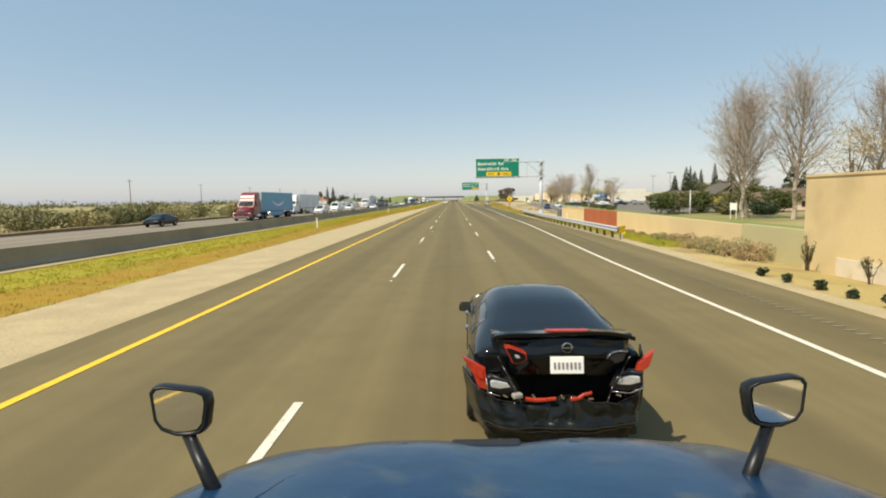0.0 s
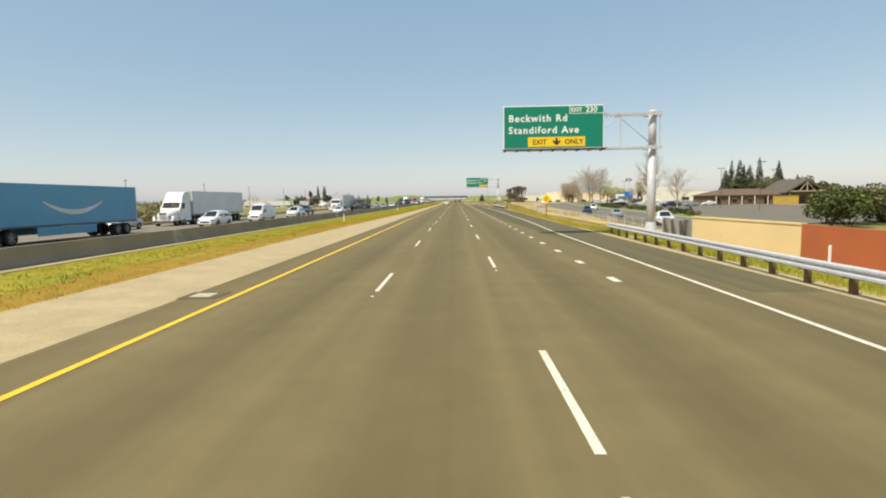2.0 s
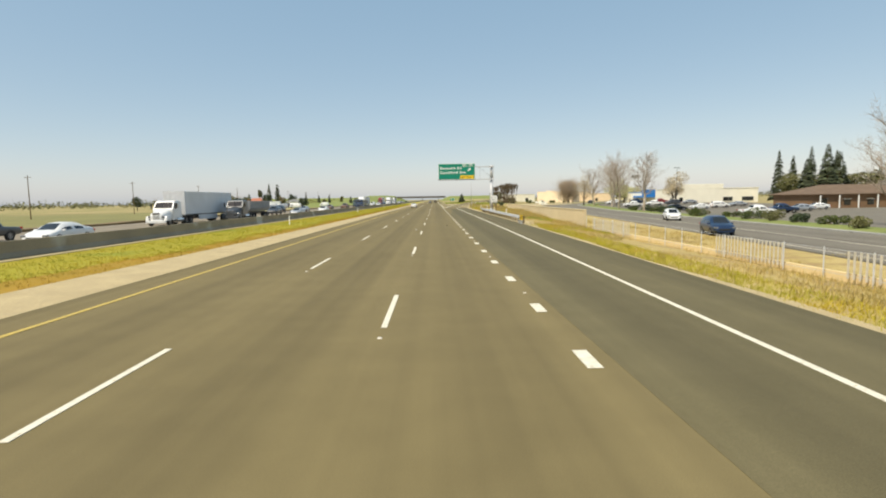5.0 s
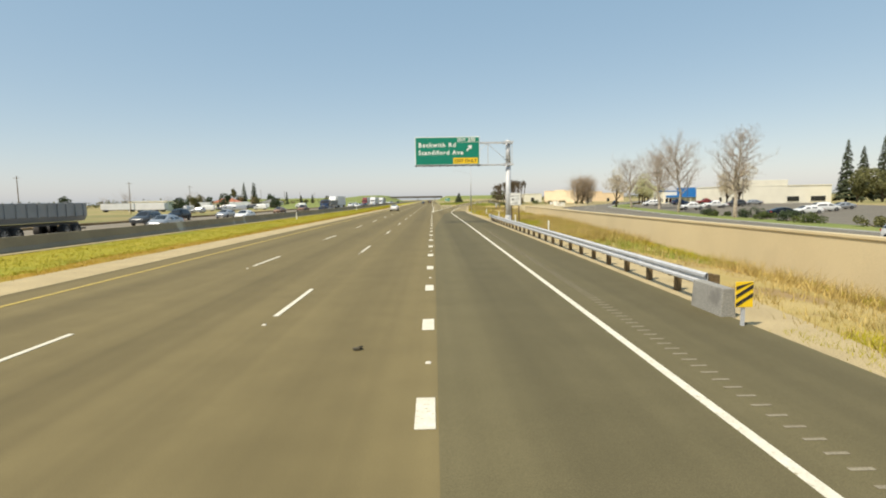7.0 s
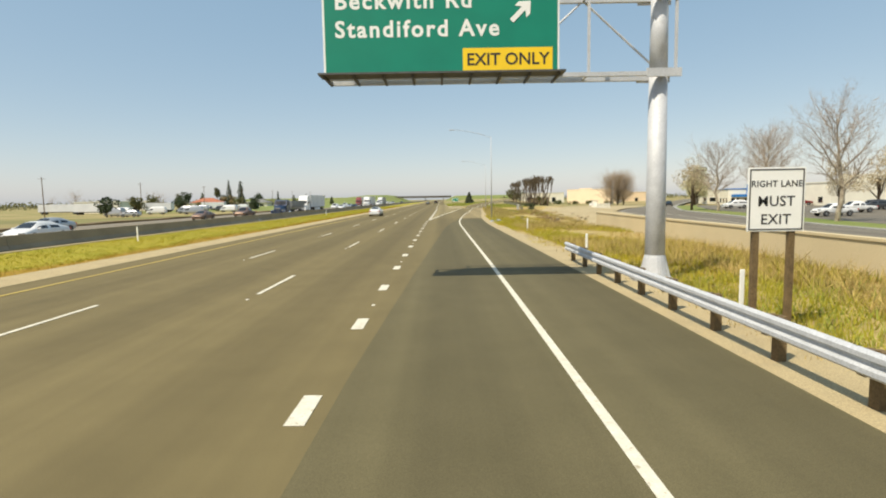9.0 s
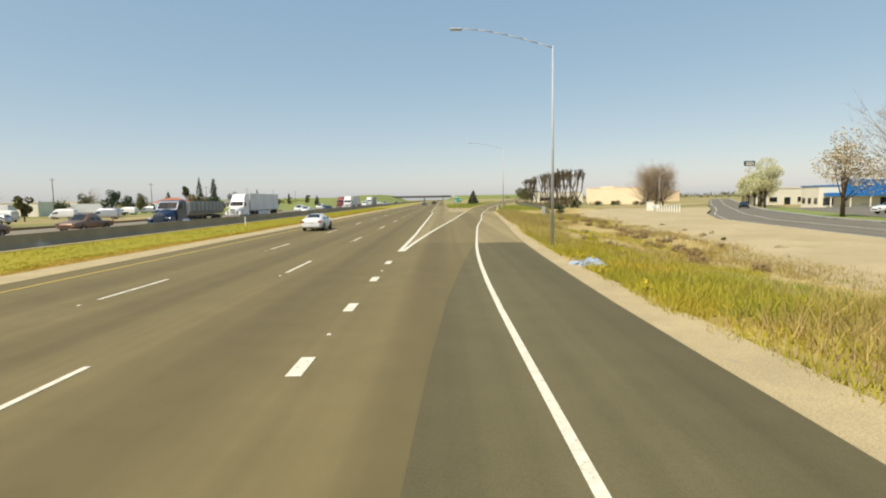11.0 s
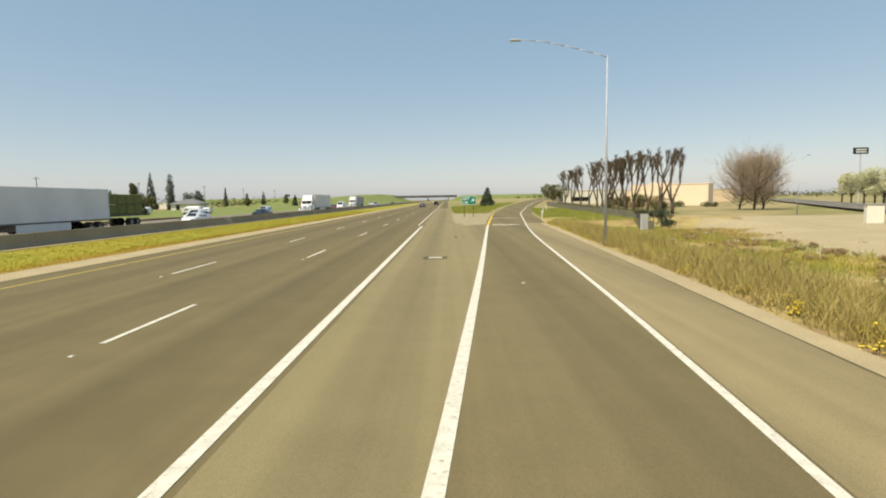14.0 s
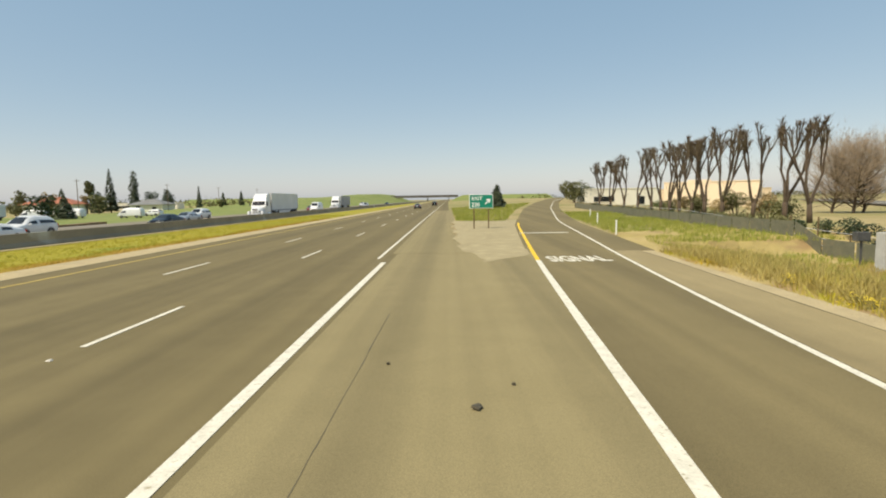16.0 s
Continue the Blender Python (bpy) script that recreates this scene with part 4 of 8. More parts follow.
def semi(colour, trailer, x, y, rz, label, z=0.0, load="box", group="", roof=True):
    """Tractor with its nose at y=0 pointing along -y, and a trailer behind (towards +y)."""
    t = thing("semi_truck", x, y, z, rz, label, "truck", group)
    # rounded hood, then cab and sleeper under one swept fairing
    g = Geo()
    hoods = [(0.14, 0.62, 0.62, 1.30), (0.24, 0.72, 0.58, 1.46), (0.55, 0.84, 0.55, 1.58), (1.0, 0.94, 0.55, 1.70), (1.5, 1.02, 0.58, 1.84), (1.95, 1.08, 0.60, 1.98)]
    for d, hw, low, top in hoods:
        h = top - low
        half = [(hw * 0.95, low), (hw, low + h * 0.55), (hw * 0.93, low + h * 0.80), (hw * 0.72, low + h * 0.95), (hw * 0.35, top), (0, top + 0.01)]
        g.v += [(u, d, w) for u, w in half] + [(-u, d, w) for u, w in reversed(half[:-1])]
    g.f = [(i * 11 + j, i * 11 + j + 1, i * 11 + 12 + j, i * 11 + 11 + j) for i in range(5) for j in range(10)] + [tuple(range(11)), tuple(reversed(range(55, 66)))]
    g.make("hood", colour, t, smooth=True)
    if roof:
        prof = [(1.80, 0.6, 1.10), (4.30, 0.6, 1.18), (4.30, 3.85, 1.10), (4.05, 3.98, 1.05), (3.60, 3.95, 1.02), (3.20, 3.80, 1.0), (2.92, 3.55, 0.98), (2.72, 3.22, 0.98), (2.60, 2.95, 1.02), (2.44, 2.74, 1.06), (1.90, 2.02, 1.12), (1.80, 1.90, 1.12)]
    else:
        prof = [(1.80, 0.6, 1.10), (4.00, 0.6, 1.18), (4.00, 2.80, 1.10), (3.80, 2.92, 1.04), (3.0, 2.94, 1.02), (2.55, 2.86, 1.04), (2.44, 2.74, 1.06), (1.90, 2.02, 1.12), (1.80, 1.90, 1.12)]
    # round the profile once by cutting its corners
    lower, upper = prof[:2], prof[2:]
    soft = [upper[0]]
    for a, b in zip(upper[:-2], upper[1:-1]):
        soft += [tuple(p * 0.75 + q * 0.25 for p, q in zip(a, b)), tuple(p * 0.25 + q * 0.75 for p, q in zip(a, b))]
    prof = lower + soft + upper[-2:]
    m = len(prof)
    g = Geo()
    g.v = [(s * (hw + 0.06), yy, zz) for s in (-1, 1) for yy, zz, hw in prof]
    g.f = [(k, (k + 1) % m, m + (k + 1) % m, m + k) for k in range(m)] + [tuple(range(m)), tuple(reversed(range(m, 2 * m)))]
    g.make("cab", colour, t, bevel=0.14)
    for s in (-1, 1):
        Geo().add([(s * 0.02, 1.86, 2.06), (s * 1.04, 1.90, 2.04), (s * 0.98, 2.40, 2.70), (s * 0.02, 2.36, 2.72), (s * 0.02, 1.90, 2.03), (s * 1.04, 1.94, 2.01), (s * 0.98, 2.44, 2.67), (s * 0.02, 2.40, 2.69)],
                  [(0, 1, 2, 3), (4, 7, 6, 5), (0, 4, 5, 1), (1, 5, 6, 2), (2, 6, 7, 3), (3, 7, 4, 0)]).make("windshield", "glass", t)
    for s in (-1, 1):
        Geo().box((s * 1.165, 2.62, 2.32), (0.06, 0.72, 0.58)).make("side_window", "glass", t)
        Geo().box((s * 1.05, 0.75, 0.85), (0.42, 1.25, 0.55), taper=(0.9, 0.75)).make("fender", colour, t, bevel=0.1)
        Geo().box((s * 0.78, 0.22, 1.05), (0.30, 0.12, 0.24)).make("headlight", "lamp_clear", t, bevel=0.03)
        Geo().box((s * 1.42, 2.0, 2.25), (0.16, 0.10, 0.62)).make("mirror", "plastic", t, bevel=0.03)
        Geo().tube((s * 1.0, 2.7, 0.62), (s * 1.0, 4.2, 0.62), 0.32, n=14).make("fuel_tank", "chrome", t)
        if roof:
            Geo().tube((s * 1.1, 4.4, 0.9), (s * 1.1, 4.4, 3.9), 0.07, n=8).make("exhaust_stack", "chrome", t)
    grille = Geo().box((0, 0.2, 1.12), (0.86, 0.10, 0.82)).make("grille", "chrome", t, bevel=0.04)
    for k in range(6):
        Geo().box((0, 0.14, 0.80 + k * 0.13), (0.76, 0.03, 0.05)).make("slat", "steel_dark", grille)
    Geo().box((0, 0.12, 0.48), (2.3, 0.26, 0.34)).make("bumper", "chrome" if roof else colour, t, bevel=0.05)
    Geo().box((0, 4.0, 0.85), (0.9, 6.2, 0.26)).make("chassis", "steel_dark", t)
    panel_wheels(t, 1.2, 1.05)
    for yy in (5.2, 6.5):
        panel_wheels(t, 1.22, yy, 0.5, 0.55)
    tr = trailer
    y0 = 4.75
    if load == "box":
        L = 15.2
        Geo().box((0, y0 + L / 2, 2.62), (2.58, L, 2.85)).make("trailer_box", tr, t, bevel=0.04)
        for k in range(2):
            Geo().box((0, y0 + (0.02 if k == 0 else L - 0.02), 2.62), (2.62, 0.10, 2.9)).make("trailer_frame", "steel", t)
        Geo().box((0, y0 + L / 2, 1.16), (2.6, L, 0.12)).make("trailer_rail", "steel_dark", t)
        for s in (-1, 1):
            Geo().box((s * 1.27, y0 + 6.8, 0.78), (0.03, 6.0, 0.62)).make("side_skirt", tr if tr != "x" else "steel", t)
    elif load == "dump":
        L = 9.5
        prof = [(-1.0, 1.25), (1.0, 1.25), (1.27, 1.7), (1.27, 2.75), (-1.27, 2.75), (-1.27, 1.7)]
        Geo().prism(prof, "y", y0, y0 + L).make("trailer_tub", tr, t, bevel=0.04)
        for k in range(9):
            for s in (-1, 1):
                Geo().box((s * 1.30, y0 + 0.5 + k * (L - 1) / 8, 2.2), (0.07, 0.10, 1.1)).make("rib", tr, t)
        Geo().box((0, y0 + L / 2, 1.05), (0.9, L, 0.22)).make("trailer_rail", "steel_dark", t)
    else:
        L = 13.5
        Geo().box((0, y0 + L / 2, 1.30), (2.55, L, 0.18)).make("flatbed", "steel_dark", t)
        for k in range(8):
            for j in range(2):
                Geo().box((0, y0 + 0.9 + k * 1.66, 1.98 + j * 1.16), (2.45, 1.58, 1.12)).make("bale", tr, t, bevel=0.08)
    for yy in (y0 + L - 2.6, y0 + L - 1.35):
        panel_wheels(t, 1.24, yy, 0.5, 0.55)
    Geo().box((0, y0 + L - 0.1, 0.6), (2.2, 0.08, 0.12)).make("rear_guard", "steel_dark", t)
    return t


WHITE, SILVER, BLACKP = paint("white", (0.72, 0.72, 0.70), 0.0, 0.35), paint("silver", (0.42, 0.43, 0.44), 0.5), mat("car_paint_black", (0.006, 0.008, 0.010), (0.008, 0.010, 0.012), 0.9, 0.07, spec=0.32, fine=0.02)
DGREY, NAVY, RED, BROWN, TEAL = paint("grey", (0.08, 0.085, 0.09), 0.4), paint("navy", (0.012, 0.03, 0.075), 0.2), paint("red", (0.20, 0.016, 0.016), 0.0), paint("brown", (0.20, 0.11, 0.06), 0.2), paint("teal", (0.03, 0.07, 0.09), 0.2)
M["trailer_white"] = mat("white_trailer_skin", (0.66, 0.67, 0.68), (0.58, 0.59, 0.60), 0.4, 0.45, fine=0.04)
M["trailer_blue"] = mat("light_blue_trailer_skin", (0.10, 0.33, 0.50), (0.09, 0.30, 0.46), 0.4, 0.45, fine=0.04)
M["trailer_grey"] = mat("grey_trailer_skin", (0.30, 0.31, 0.32), (0.24, 0.25, 0.26), 0.5, 0.5, metal=0.3)
M["hay"] = mat("green_hay", (0.16, 0.17, 0.05), (0.11, 0.125, 0.035), 1.5, 0.95, bump=0.6, bscale=12)

opp = "traffic on the opposite carriageway"
tr1 = semi(RED, "trailer_blue", -27.3, 73.0, 0, "dark red semi truck with a light blue box trailer", group=opp)
g = Geo()
sw = []
for k in range(15):
    u = k / 14
    sw.append((3.4 - 6.2 * (u - 0.5) + 8.9, 2.25 - 0.0 + 1.0 * (2 * u - 1) ** 2 * 0.62))
low = [(p[0], p[1] - 0.10 - 0.26 * math.sin(math.pi * k / 14)) for k, p in enumerate(sw)]
for sgn in (1,):
    pts = [(1.30, a, b) for a, b in sw] + [(1.30, a, b) for a, b in low]
    g.add(pts, [(k, k + 1, 16 + k, 15 + k) for k in range(14)])
g.make("swoosh", "trailer_white", tr1, "pale curved mark on the trailer side", fix=False)
semi(WHITE, "trailer_white", -31.0, 106, 0, "white semi truck with a plain white box trailer", group=opp)
semi(NAVY, "trailer_grey", -20.4, 293, 0, "dark blue truck with a grey ribbed tub trailer", load="dump", group=opp, roof=False)
semi(WHITE, "trailer_white", -23.9, 322, 0, "white semi truck with a white trailer in traffic", group=opp)
semi(TEAL, "hay", -28.0, 337, 0, "flatbed truck stacked with green hay bales", load="bales", group=opp, roof=False)
semi(DGREY, "trailer_grey", -23.8, 189, 0, "dark dump truck in the opposite lanes", load="dump", group=opp, roof=False)
semi(WHITE, "trailer_white", -27.4, 176, 0, "white tractor with white box trailer beyond the barrier", group=opp, roof=False)
semi(RED, "trailer_white", -27.4, 430, 0, "red truck with white trailer far up the road", group=opp)
semi(WHITE, "trailer_grey", -23.8, 480, 0, "white truck with grey trailer far up the road", group=opp)
semi(WHITE, "trailer_white", -20.5, 405, 0, "white truck with white trailer far up the road", group=opp)
for kind, col, x, y, lab in (
    ("sedan", BLACKP, -31.3, 60, "black sedan on the opposite carriageway"), ("suv", WHITE, -23.6, 103, "white hatchback behind a blue trailer"),
    ("sedan", SILVER, -31.2, 99, "silver sedan behind a red truck"), ("van", WHITE, -23.6, 117, "white van beside a white semi truck"),
    ("suv", WHITE, -23.6, 132, "white off-roader on the opposite carriageway"), ("pickup", DGREY, -27.4, 152, "dark grey pickup on the opposite carriageway"),
    ("sedan", WHITE, -20.4, 150, "white sedan near the median barrier"), ("sedan", SILVER, -20.2, 212, "silver sedan near the median barrier"),
    ("suv", DGREY, -27.4, 222, "dark grey off-roader in traffic"), ("suv", BLACKP, -31.0, 238, "black off-roader in the far lane"), ("sedan", WHITE, -20.4, 236, "white sedan in the lane by the barrier"),
    ("sedan", SILVER, -27.4, 247, "silver sedan in traffic"), ("sedan", BROWN, -27.4, 279, "brown sedan on the opposite carriageway"), ("pickup", BROWN, -24.0, 287, "orange-brown pickup on the opposite carriageway"),
    ("suv", WHITE, -24.0, 363, "white off-roader passing the barrier"), ("sedan", BLACKP, -20.4, 378, "black sedan passing the barrier"), ("sedan", WHITE, -20.4, 355, "white sedan near the barrier"),
    ("sedan", SILVER, -24.0, 390, "silver sedan in a line of cars"), ("suv", WHITE, -28.0, 402, "white off-roader in a line of cars"), ("sedan", RED, -24.0, 455, "red sedan in a line of cars"),
    ("van", WHITE, -20.4, 445, "white van far up the road"), ("sedan", DGREY, -28.0, 470, "grey sedan far up the road"), ("suv", SILVER, -20.4, 520, "silver off-roader far up the road"),
    ("sedan", WHITE, -24.0, 545, "white sedan far up the road"), ("pickup", WHITE, -28.0, 560, "white pickup far up the road"), ("sedan", BLACKP, -20.4, 590, "black sedan far up the road"),
):
    car(kind, col, x, y, 180, lab, group=opp, simple=y > 300)
car("sedan", WHITE, -1.85, 284.8, 0, "white sedan driving in the inner lane", group="traffic ahead")
car("sedan", DGREY, 1.8, 470, 0, "grey sedan far ahead on the freeway", group="traffic ahead", simple=True)
car("suv", BLACKP, 5.3, 520, 0, "black off-roader far ahead on the freeway", group="traffic ahead", simple=True)
side = "vehicles on the side road"
car("suv", NAVY, 30.3, 162, 168, "dark blue van on the side road", z=-1.1, group=side)
car("pickup", WHITE, 27.5, 112, 165, "white pickup truck on the side road", z=-1.1, group=side)
car("suv", WHITE, 39.0, 191, 165, "white off-roader on the side road", z=-1.1, group=side)
car("sedan", SILVER, 30.0, 140, 168, "silver sedan on the side road", z=-1.1, group=side)
car("sedan", BLACKP, 74.0, 352, 152, "black sedan on the side road", z=-0.42, group=side, simple=True)

# ---- the damaged sedan ----
# flat black for the trunk's painted shade and the dark lamp bowl
M["cavity_black"] = mat("dull_black_cavity", (0.006, 0.006, 0.006), (0.009, 0.009, 0.008), 5.0, 0.95, spec=0.1)
M["scuffed_black"] = mat("scuffed_black_bumper_skin", (0.007, 0.009, 0.009), (0.012, 0.013, 0.012), 6.0, 0.14, fine=0.2, spec=0.28, spots=(11.0, 0.68, 0.74, (0.045, 0.045, 0.042)))
M["lens_white"] = mat("bright_lamp_reflector", (0.80, 0.80, 0.80), (0.65, 0.66, 0.68), 30.0, 0.18, metal=0.5, fine=0.1)
M["dull_grey"] = mat("grey_plate_ink", (0.22, 0.20, 0.20), (0.26, 0.24, 0.24), 20.0, 0.7)
def damaged_sedan(x, y, rz):
    t = car("wreck", BLACKP, x, y, rz, "black sedan with smashed tail and hanging bumper before a blue truck", rim="rim_black", wreck=True)
    off = SHAPES["sedan"][-1][0] / 2
    rnd = random.Random(5)
    # popped, buckled trunk lid standing above the open tail
    def skin(name, nx, nz, fn, label, thick):
        g = Geo()
        for j in range(nz + 1):
            for i in range(nx + 1):
                g.v.append(fn(i / nx * 2 - 1, j / nz))
        g.f = [(j * (nx + 1) + i, j * (nx + 1) + i + 1, (j + 1) * (nx + 1) + i + 1, (j + 1) * (nx + 1) + i) for j in range(nz) for i in range(nx)]
        ob = g.make(name, BLACKP, t, label, fix=False, smooth=True)
        sm = ob.modifiers.new("skin", "SOLIDIFY")
        sm.thickness = thick
        return ob

    def lid_at(u, v):
        crease = 0.035 * math.exp(-((v - 0.62) / 0.10) ** 2) + 0.03 * noise.noise(Vector((u * 2.6, v * 3.0, 8.1)))
        dent = 0.03 * math.exp(-((u - 0.55) / 0.2) ** 2 - ((v - 0.3) / 0.25) ** 2)
        return (u * (0.50 + 0.15 * v), -off - 0.06 - 0.09 * math.sin(v * 2.4) - crease + dent + 0.10 * u * u + 0.008 * math.sin(u * 9 + v * 5), 0.83 + 0.40 * v + 0.02 * math.cos(u * 4))

    lid = skin("trunk_lid", 20, 12, lid_at, "buckled black trunk lid standing open", 0.03)
    skin("lid_top", 14, 8, lambda u, v: (u * 0.67, -off - 0.10 + 0.10 * u * u + 0.62 * v, 1.235 - 0.10 * v * v + 0.01 * math.cos(u * 4)), "black top of the sprung trunk lid", 0.03)
    sp = Geo()
    for i in range(25):
        u = i / 12 - 1
        for dy, dz in ((-0.17, 0.045), (-0.155, 0.005), (0.05, -0.02), (0.06, 0.02)):
            sp.v.append((u * 0.67, -off - 0.03 + dy * (1 - 0.45 * u * u), 1.255 - 0.06 * u ** 4 + dz + 0.008 * math.sin(u * 4)))
    for i in range(24):
        sp.f += [(i * 4 + k, i * 4 + (k + 1) % 4, (i + 1) * 4 + (k + 1) % 4, (i + 1) * 4 + k) for k in range(4)]
    sp.f += [(0, 1, 2, 3), (96, 97, 98, 99)]
    sp.make("spoiler", BLACKP, t, bevel=0.006)
    Geo().box((0.02, -off - 0.13, 1.302), (0.40, 0.07, 0.022)).make("brake_light", "lamp_red", t, bevel=0.008)
    plate = Geo().box((0.02, -off - 0.185, 0.985), (0.31, 0.016, 0.16), Matrix.Rotation(radians(-8), 3, "X")).make("number_plate", "sign_white", t, "white number plate", bevel=0.006)
    for k in range(7):
        Geo().box((-0.095 + k * 0.038, -off - 0.197, 0.982), (0.020, 0.006, 0.062), Matrix.Rotation(radians(-8), 3, "X")).make("plate_bar", "dull_grey", plate)
    ring = Geo()
    for k in range(18):
        a, b = 2 * math.pi * k / 18, 2 * math.pi * (k + 1) / 18
        ring.tube((0.02 + 0.045 * math.cos(a), -off - 0.185, 1.15 + 0.045 * math.sin(a)), (0.02 + 0.045 * math.cos(b), -off - 0.185, 1.15 + 0.045 * math.sin(b)), 0.006, n=5, caps=False)
    ring.box((0.02, -off - 0.185, 1.15), (0.11, 0.008, 0.014))
    ring.make("badge", "chrome", t)
    # black box painting the shade of the opening, torn crossbar and loose metal in it
    Geo().box((0, -off + 0.20, 0.72), (1.5, 0.05, 0.50)).make("trunk_cavity", "cavity_black", t, "black block giving the open trunk its shade", bevel=0.02)
    for run in (((-0.36, 0.63), (-0.28, 0.615), (-0.17, 0.618), (-0.07, 0.63)), ((0.07, 0.62), (0.15, 0.635), (0.20, 0.67), (0.27, 0.69))):
        bar = Geo()
        pts = [Vector((u, -off - 0.10, w)) for u, w in run]
        for u, v in zip(pts, pts[1:]):
            bar.tube(u, v, 0.020, n=7)
        bar.make("red_crossbar", "lamp_red", t, "torn red crossbar")
    Geo().box((-0.44, -off - 0.13, 0.67), (0.10, 0.07, 0.05), Matrix.Rotation(0.4, 3, "Z")).make("foam_block", "concrete", t, "pale broken foam block", bevel=0.015)
    def plate_of(name, outline, y0, y1, material, parent, label="", bevel=0.008, lean=0.0):
        """A flat piece from an outline in x and z, leaning forward with height."""
        g = Geo()
        n = len(outline)
        g.v = [(u, y + lean * (w - 0.8), w) for y in (y0, y1) for u, w in outline]
        g.f = [tuple(range(n)), tuple(reversed(range(n, 2 * n)))] + [(k, (k + 1) % n, n + (k + 1) % n, n + k) for k in range(n)]
        return g.make(name, material, parent, label, bevel=bevel)

    def torn(name, run, r, material, parent, label=""):
        g = Geo()
        for a, b in zip(run, run[1:]):
            g.tube(a, b, r, n=6)
        return g.make(name, material, parent, label, smooth=True)

    # inner lamps on the lid: one a red frame round a dark bowl, the other broken out
    inner = plate_of("inner_tail_light", [(-0.565, 1.165), (-0.51, 1.165), (-0.36, 1.105), (-0.35, 1.04), (-0.43, 1.0), (-0.49, 1.005)], -off - 0.20, -off - 0.10, "lamp_red", t, "red lamp with a dark cracked bowl")
    plate_of("lamp_bowl", [(-0.545, 1.152), (-0.505, 1.152), (-0.375, 1.098), (-0.365, 1.046), (-0.435, 1.012), (-0.485, 1.018)], -off - 0.212, -off - 0.19, "cavity_black", inner)
    plate_of("lamp_reflector", [(-0.47, 1.10), (-0.43, 1.085), (-0.42, 1.06), (-0.46, 1.065)], -off - 0.222, -off - 0.205, "lens_white", inner, bevel=0.004)
    inner = plate_of("inner_tail_light", [(0.39, 1.055), (0.43, 1.10), (0.56, 1.115), (0.54, 1.03), (0.47, 1.0)], -off - 0.20, -off - 0.10, "plastic", t, "broken-out dark lamp")
    torn("torn_edge", [Vector((u, -off - 0.205, w)) for u, w in ((0.38, 1.05), (0.42, 1.105), (0.49, 1.125), (0.57, 1.12))], 0.007, "chrome", inner, "bare torn metal edge")
    for s in (-1, 1):
        # crushed quarter panel folding in towards the trunk
        q = Geo()
        for k in range(9):
            f = k / 8
            for u, yy, w in ((0.885, 0.42, 1.0), (0.84, 0.16, 0.94), (0.74, 0.0 + 0.05 * math.sin(k * 1.9), 0.86), (0.60, -0.06 + 0.06 * math.sin(k * 2.7 + s), 0.93)):
                q.v.append((s * (u - 0.03 * math.sin(k * 1.3) * (1 - u)), -off + yy + 0.05 * f, w - 0.30 * f + (0.02 * math.sin(k * 2.1 + u * 9))))
        q.f = [(k * 4 + e, k * 4 + e + 1, k * 4 + 5 + e, k * 4 + 4 + e) for k in range(8) for e in range(3)]
        q = q.make("quarter_panel", BLACKP, t, "crumpled black quarter panel", fix=False)
        sm = q.modifiers.new("skin", "SOLIDIFY")
        sm.thickness = 0.012
        torn("torn_edge", [Vector((s * u, -off - 0.12 + 0.03 * math.sin(k * 2.3), w)) for k, (u, w) in enumerate(((0.62, 1.05), (0.58, 0.96), (0.52, 0.86), (0.47, 0.76), (0.44, 0.68), (0.40, 0.60)))], 0.006, "chrome_dull", q, "bare torn metal edge")
    # outer lamps: red shards thrown out at the corners, clear parts hanging by the bumper
    shard = plate_of("torn_tail_light", [(-0.965, 1.03), (-0.74, 0.91), (-0.71, 0.70), (-0.81, 0.73), (-0.86, 0.86)], -off - 0.06, -off + 0.0, "lamp_red", t, "red lamp shard torn loose at the corner", lean=0.12)
    plate_of("shard_face", [(-0.90, 0.97), (-0.77, 0.885), (-0.75, 0.80), (-0.81, 0.83)], -off - 0.075, -off - 0.055, "lamp_red", shard, bevel=0.004, lean=0.12)
    plate_of("torn_tail_light", [(0.875, 1.08), (0.72, 0.955), (0.70, 0.87), (0.78, 0.885), (0.83, 0.93)], -off - 0.06, -off + 0.0, "lamp_red", t, "pointed red lamp shard at the corner", lean=0.12)
    for s, pts in ((-1, ((-0.73, 0.84), (-0.68, 0.86), (-0.50, 0.80), (-0.46, 0.70), (-0.60, 0.67), (-0.72, 0.71))), (1, ((0.46, 0.72), (0.52, 0.87), (0.60, 0.90), (0.75, 0.885), (0.76, 0.76), (0.62, 0.70)))):
        clear = plate_of("lamp_housing", list(pts), -off - 0.10, -off + 0.02, "plastic", t, "dark broken lamp housing", bevel=0.015)
        cx, cz = sum(p[0] for p in pts) / 6, sum(p[1] for p in pts) / 6
        plate_of("reversing_light", [(cx + (u - cx) * 0.72, cz + (w - cz) * 0.45 + 0.01) for u, w in pts], -off - 0.125, -off - 0.09, "lens_white", clear, "clear lamp hanging loose", bevel=0.01)
        torn("torn_edge", [Vector((u, -off - 0.115, w - 0.012)) for u, w in (pts[4], pts[5], pts[0])], 0.008, "chrome", clear, "bare torn metal edge")
        torn("torn_edge", [Vector((u, -off - 0.112, w)) for u, w in pts[:4]], 0.006, "chrome_dull", clear)
        Geo().tube((s * 0.58, -off + 0.02, 0.20), (s * 0.58, -off + 0.26, 0.22), 0.04, n=12).make("exhaust_tip", "chrome", t)
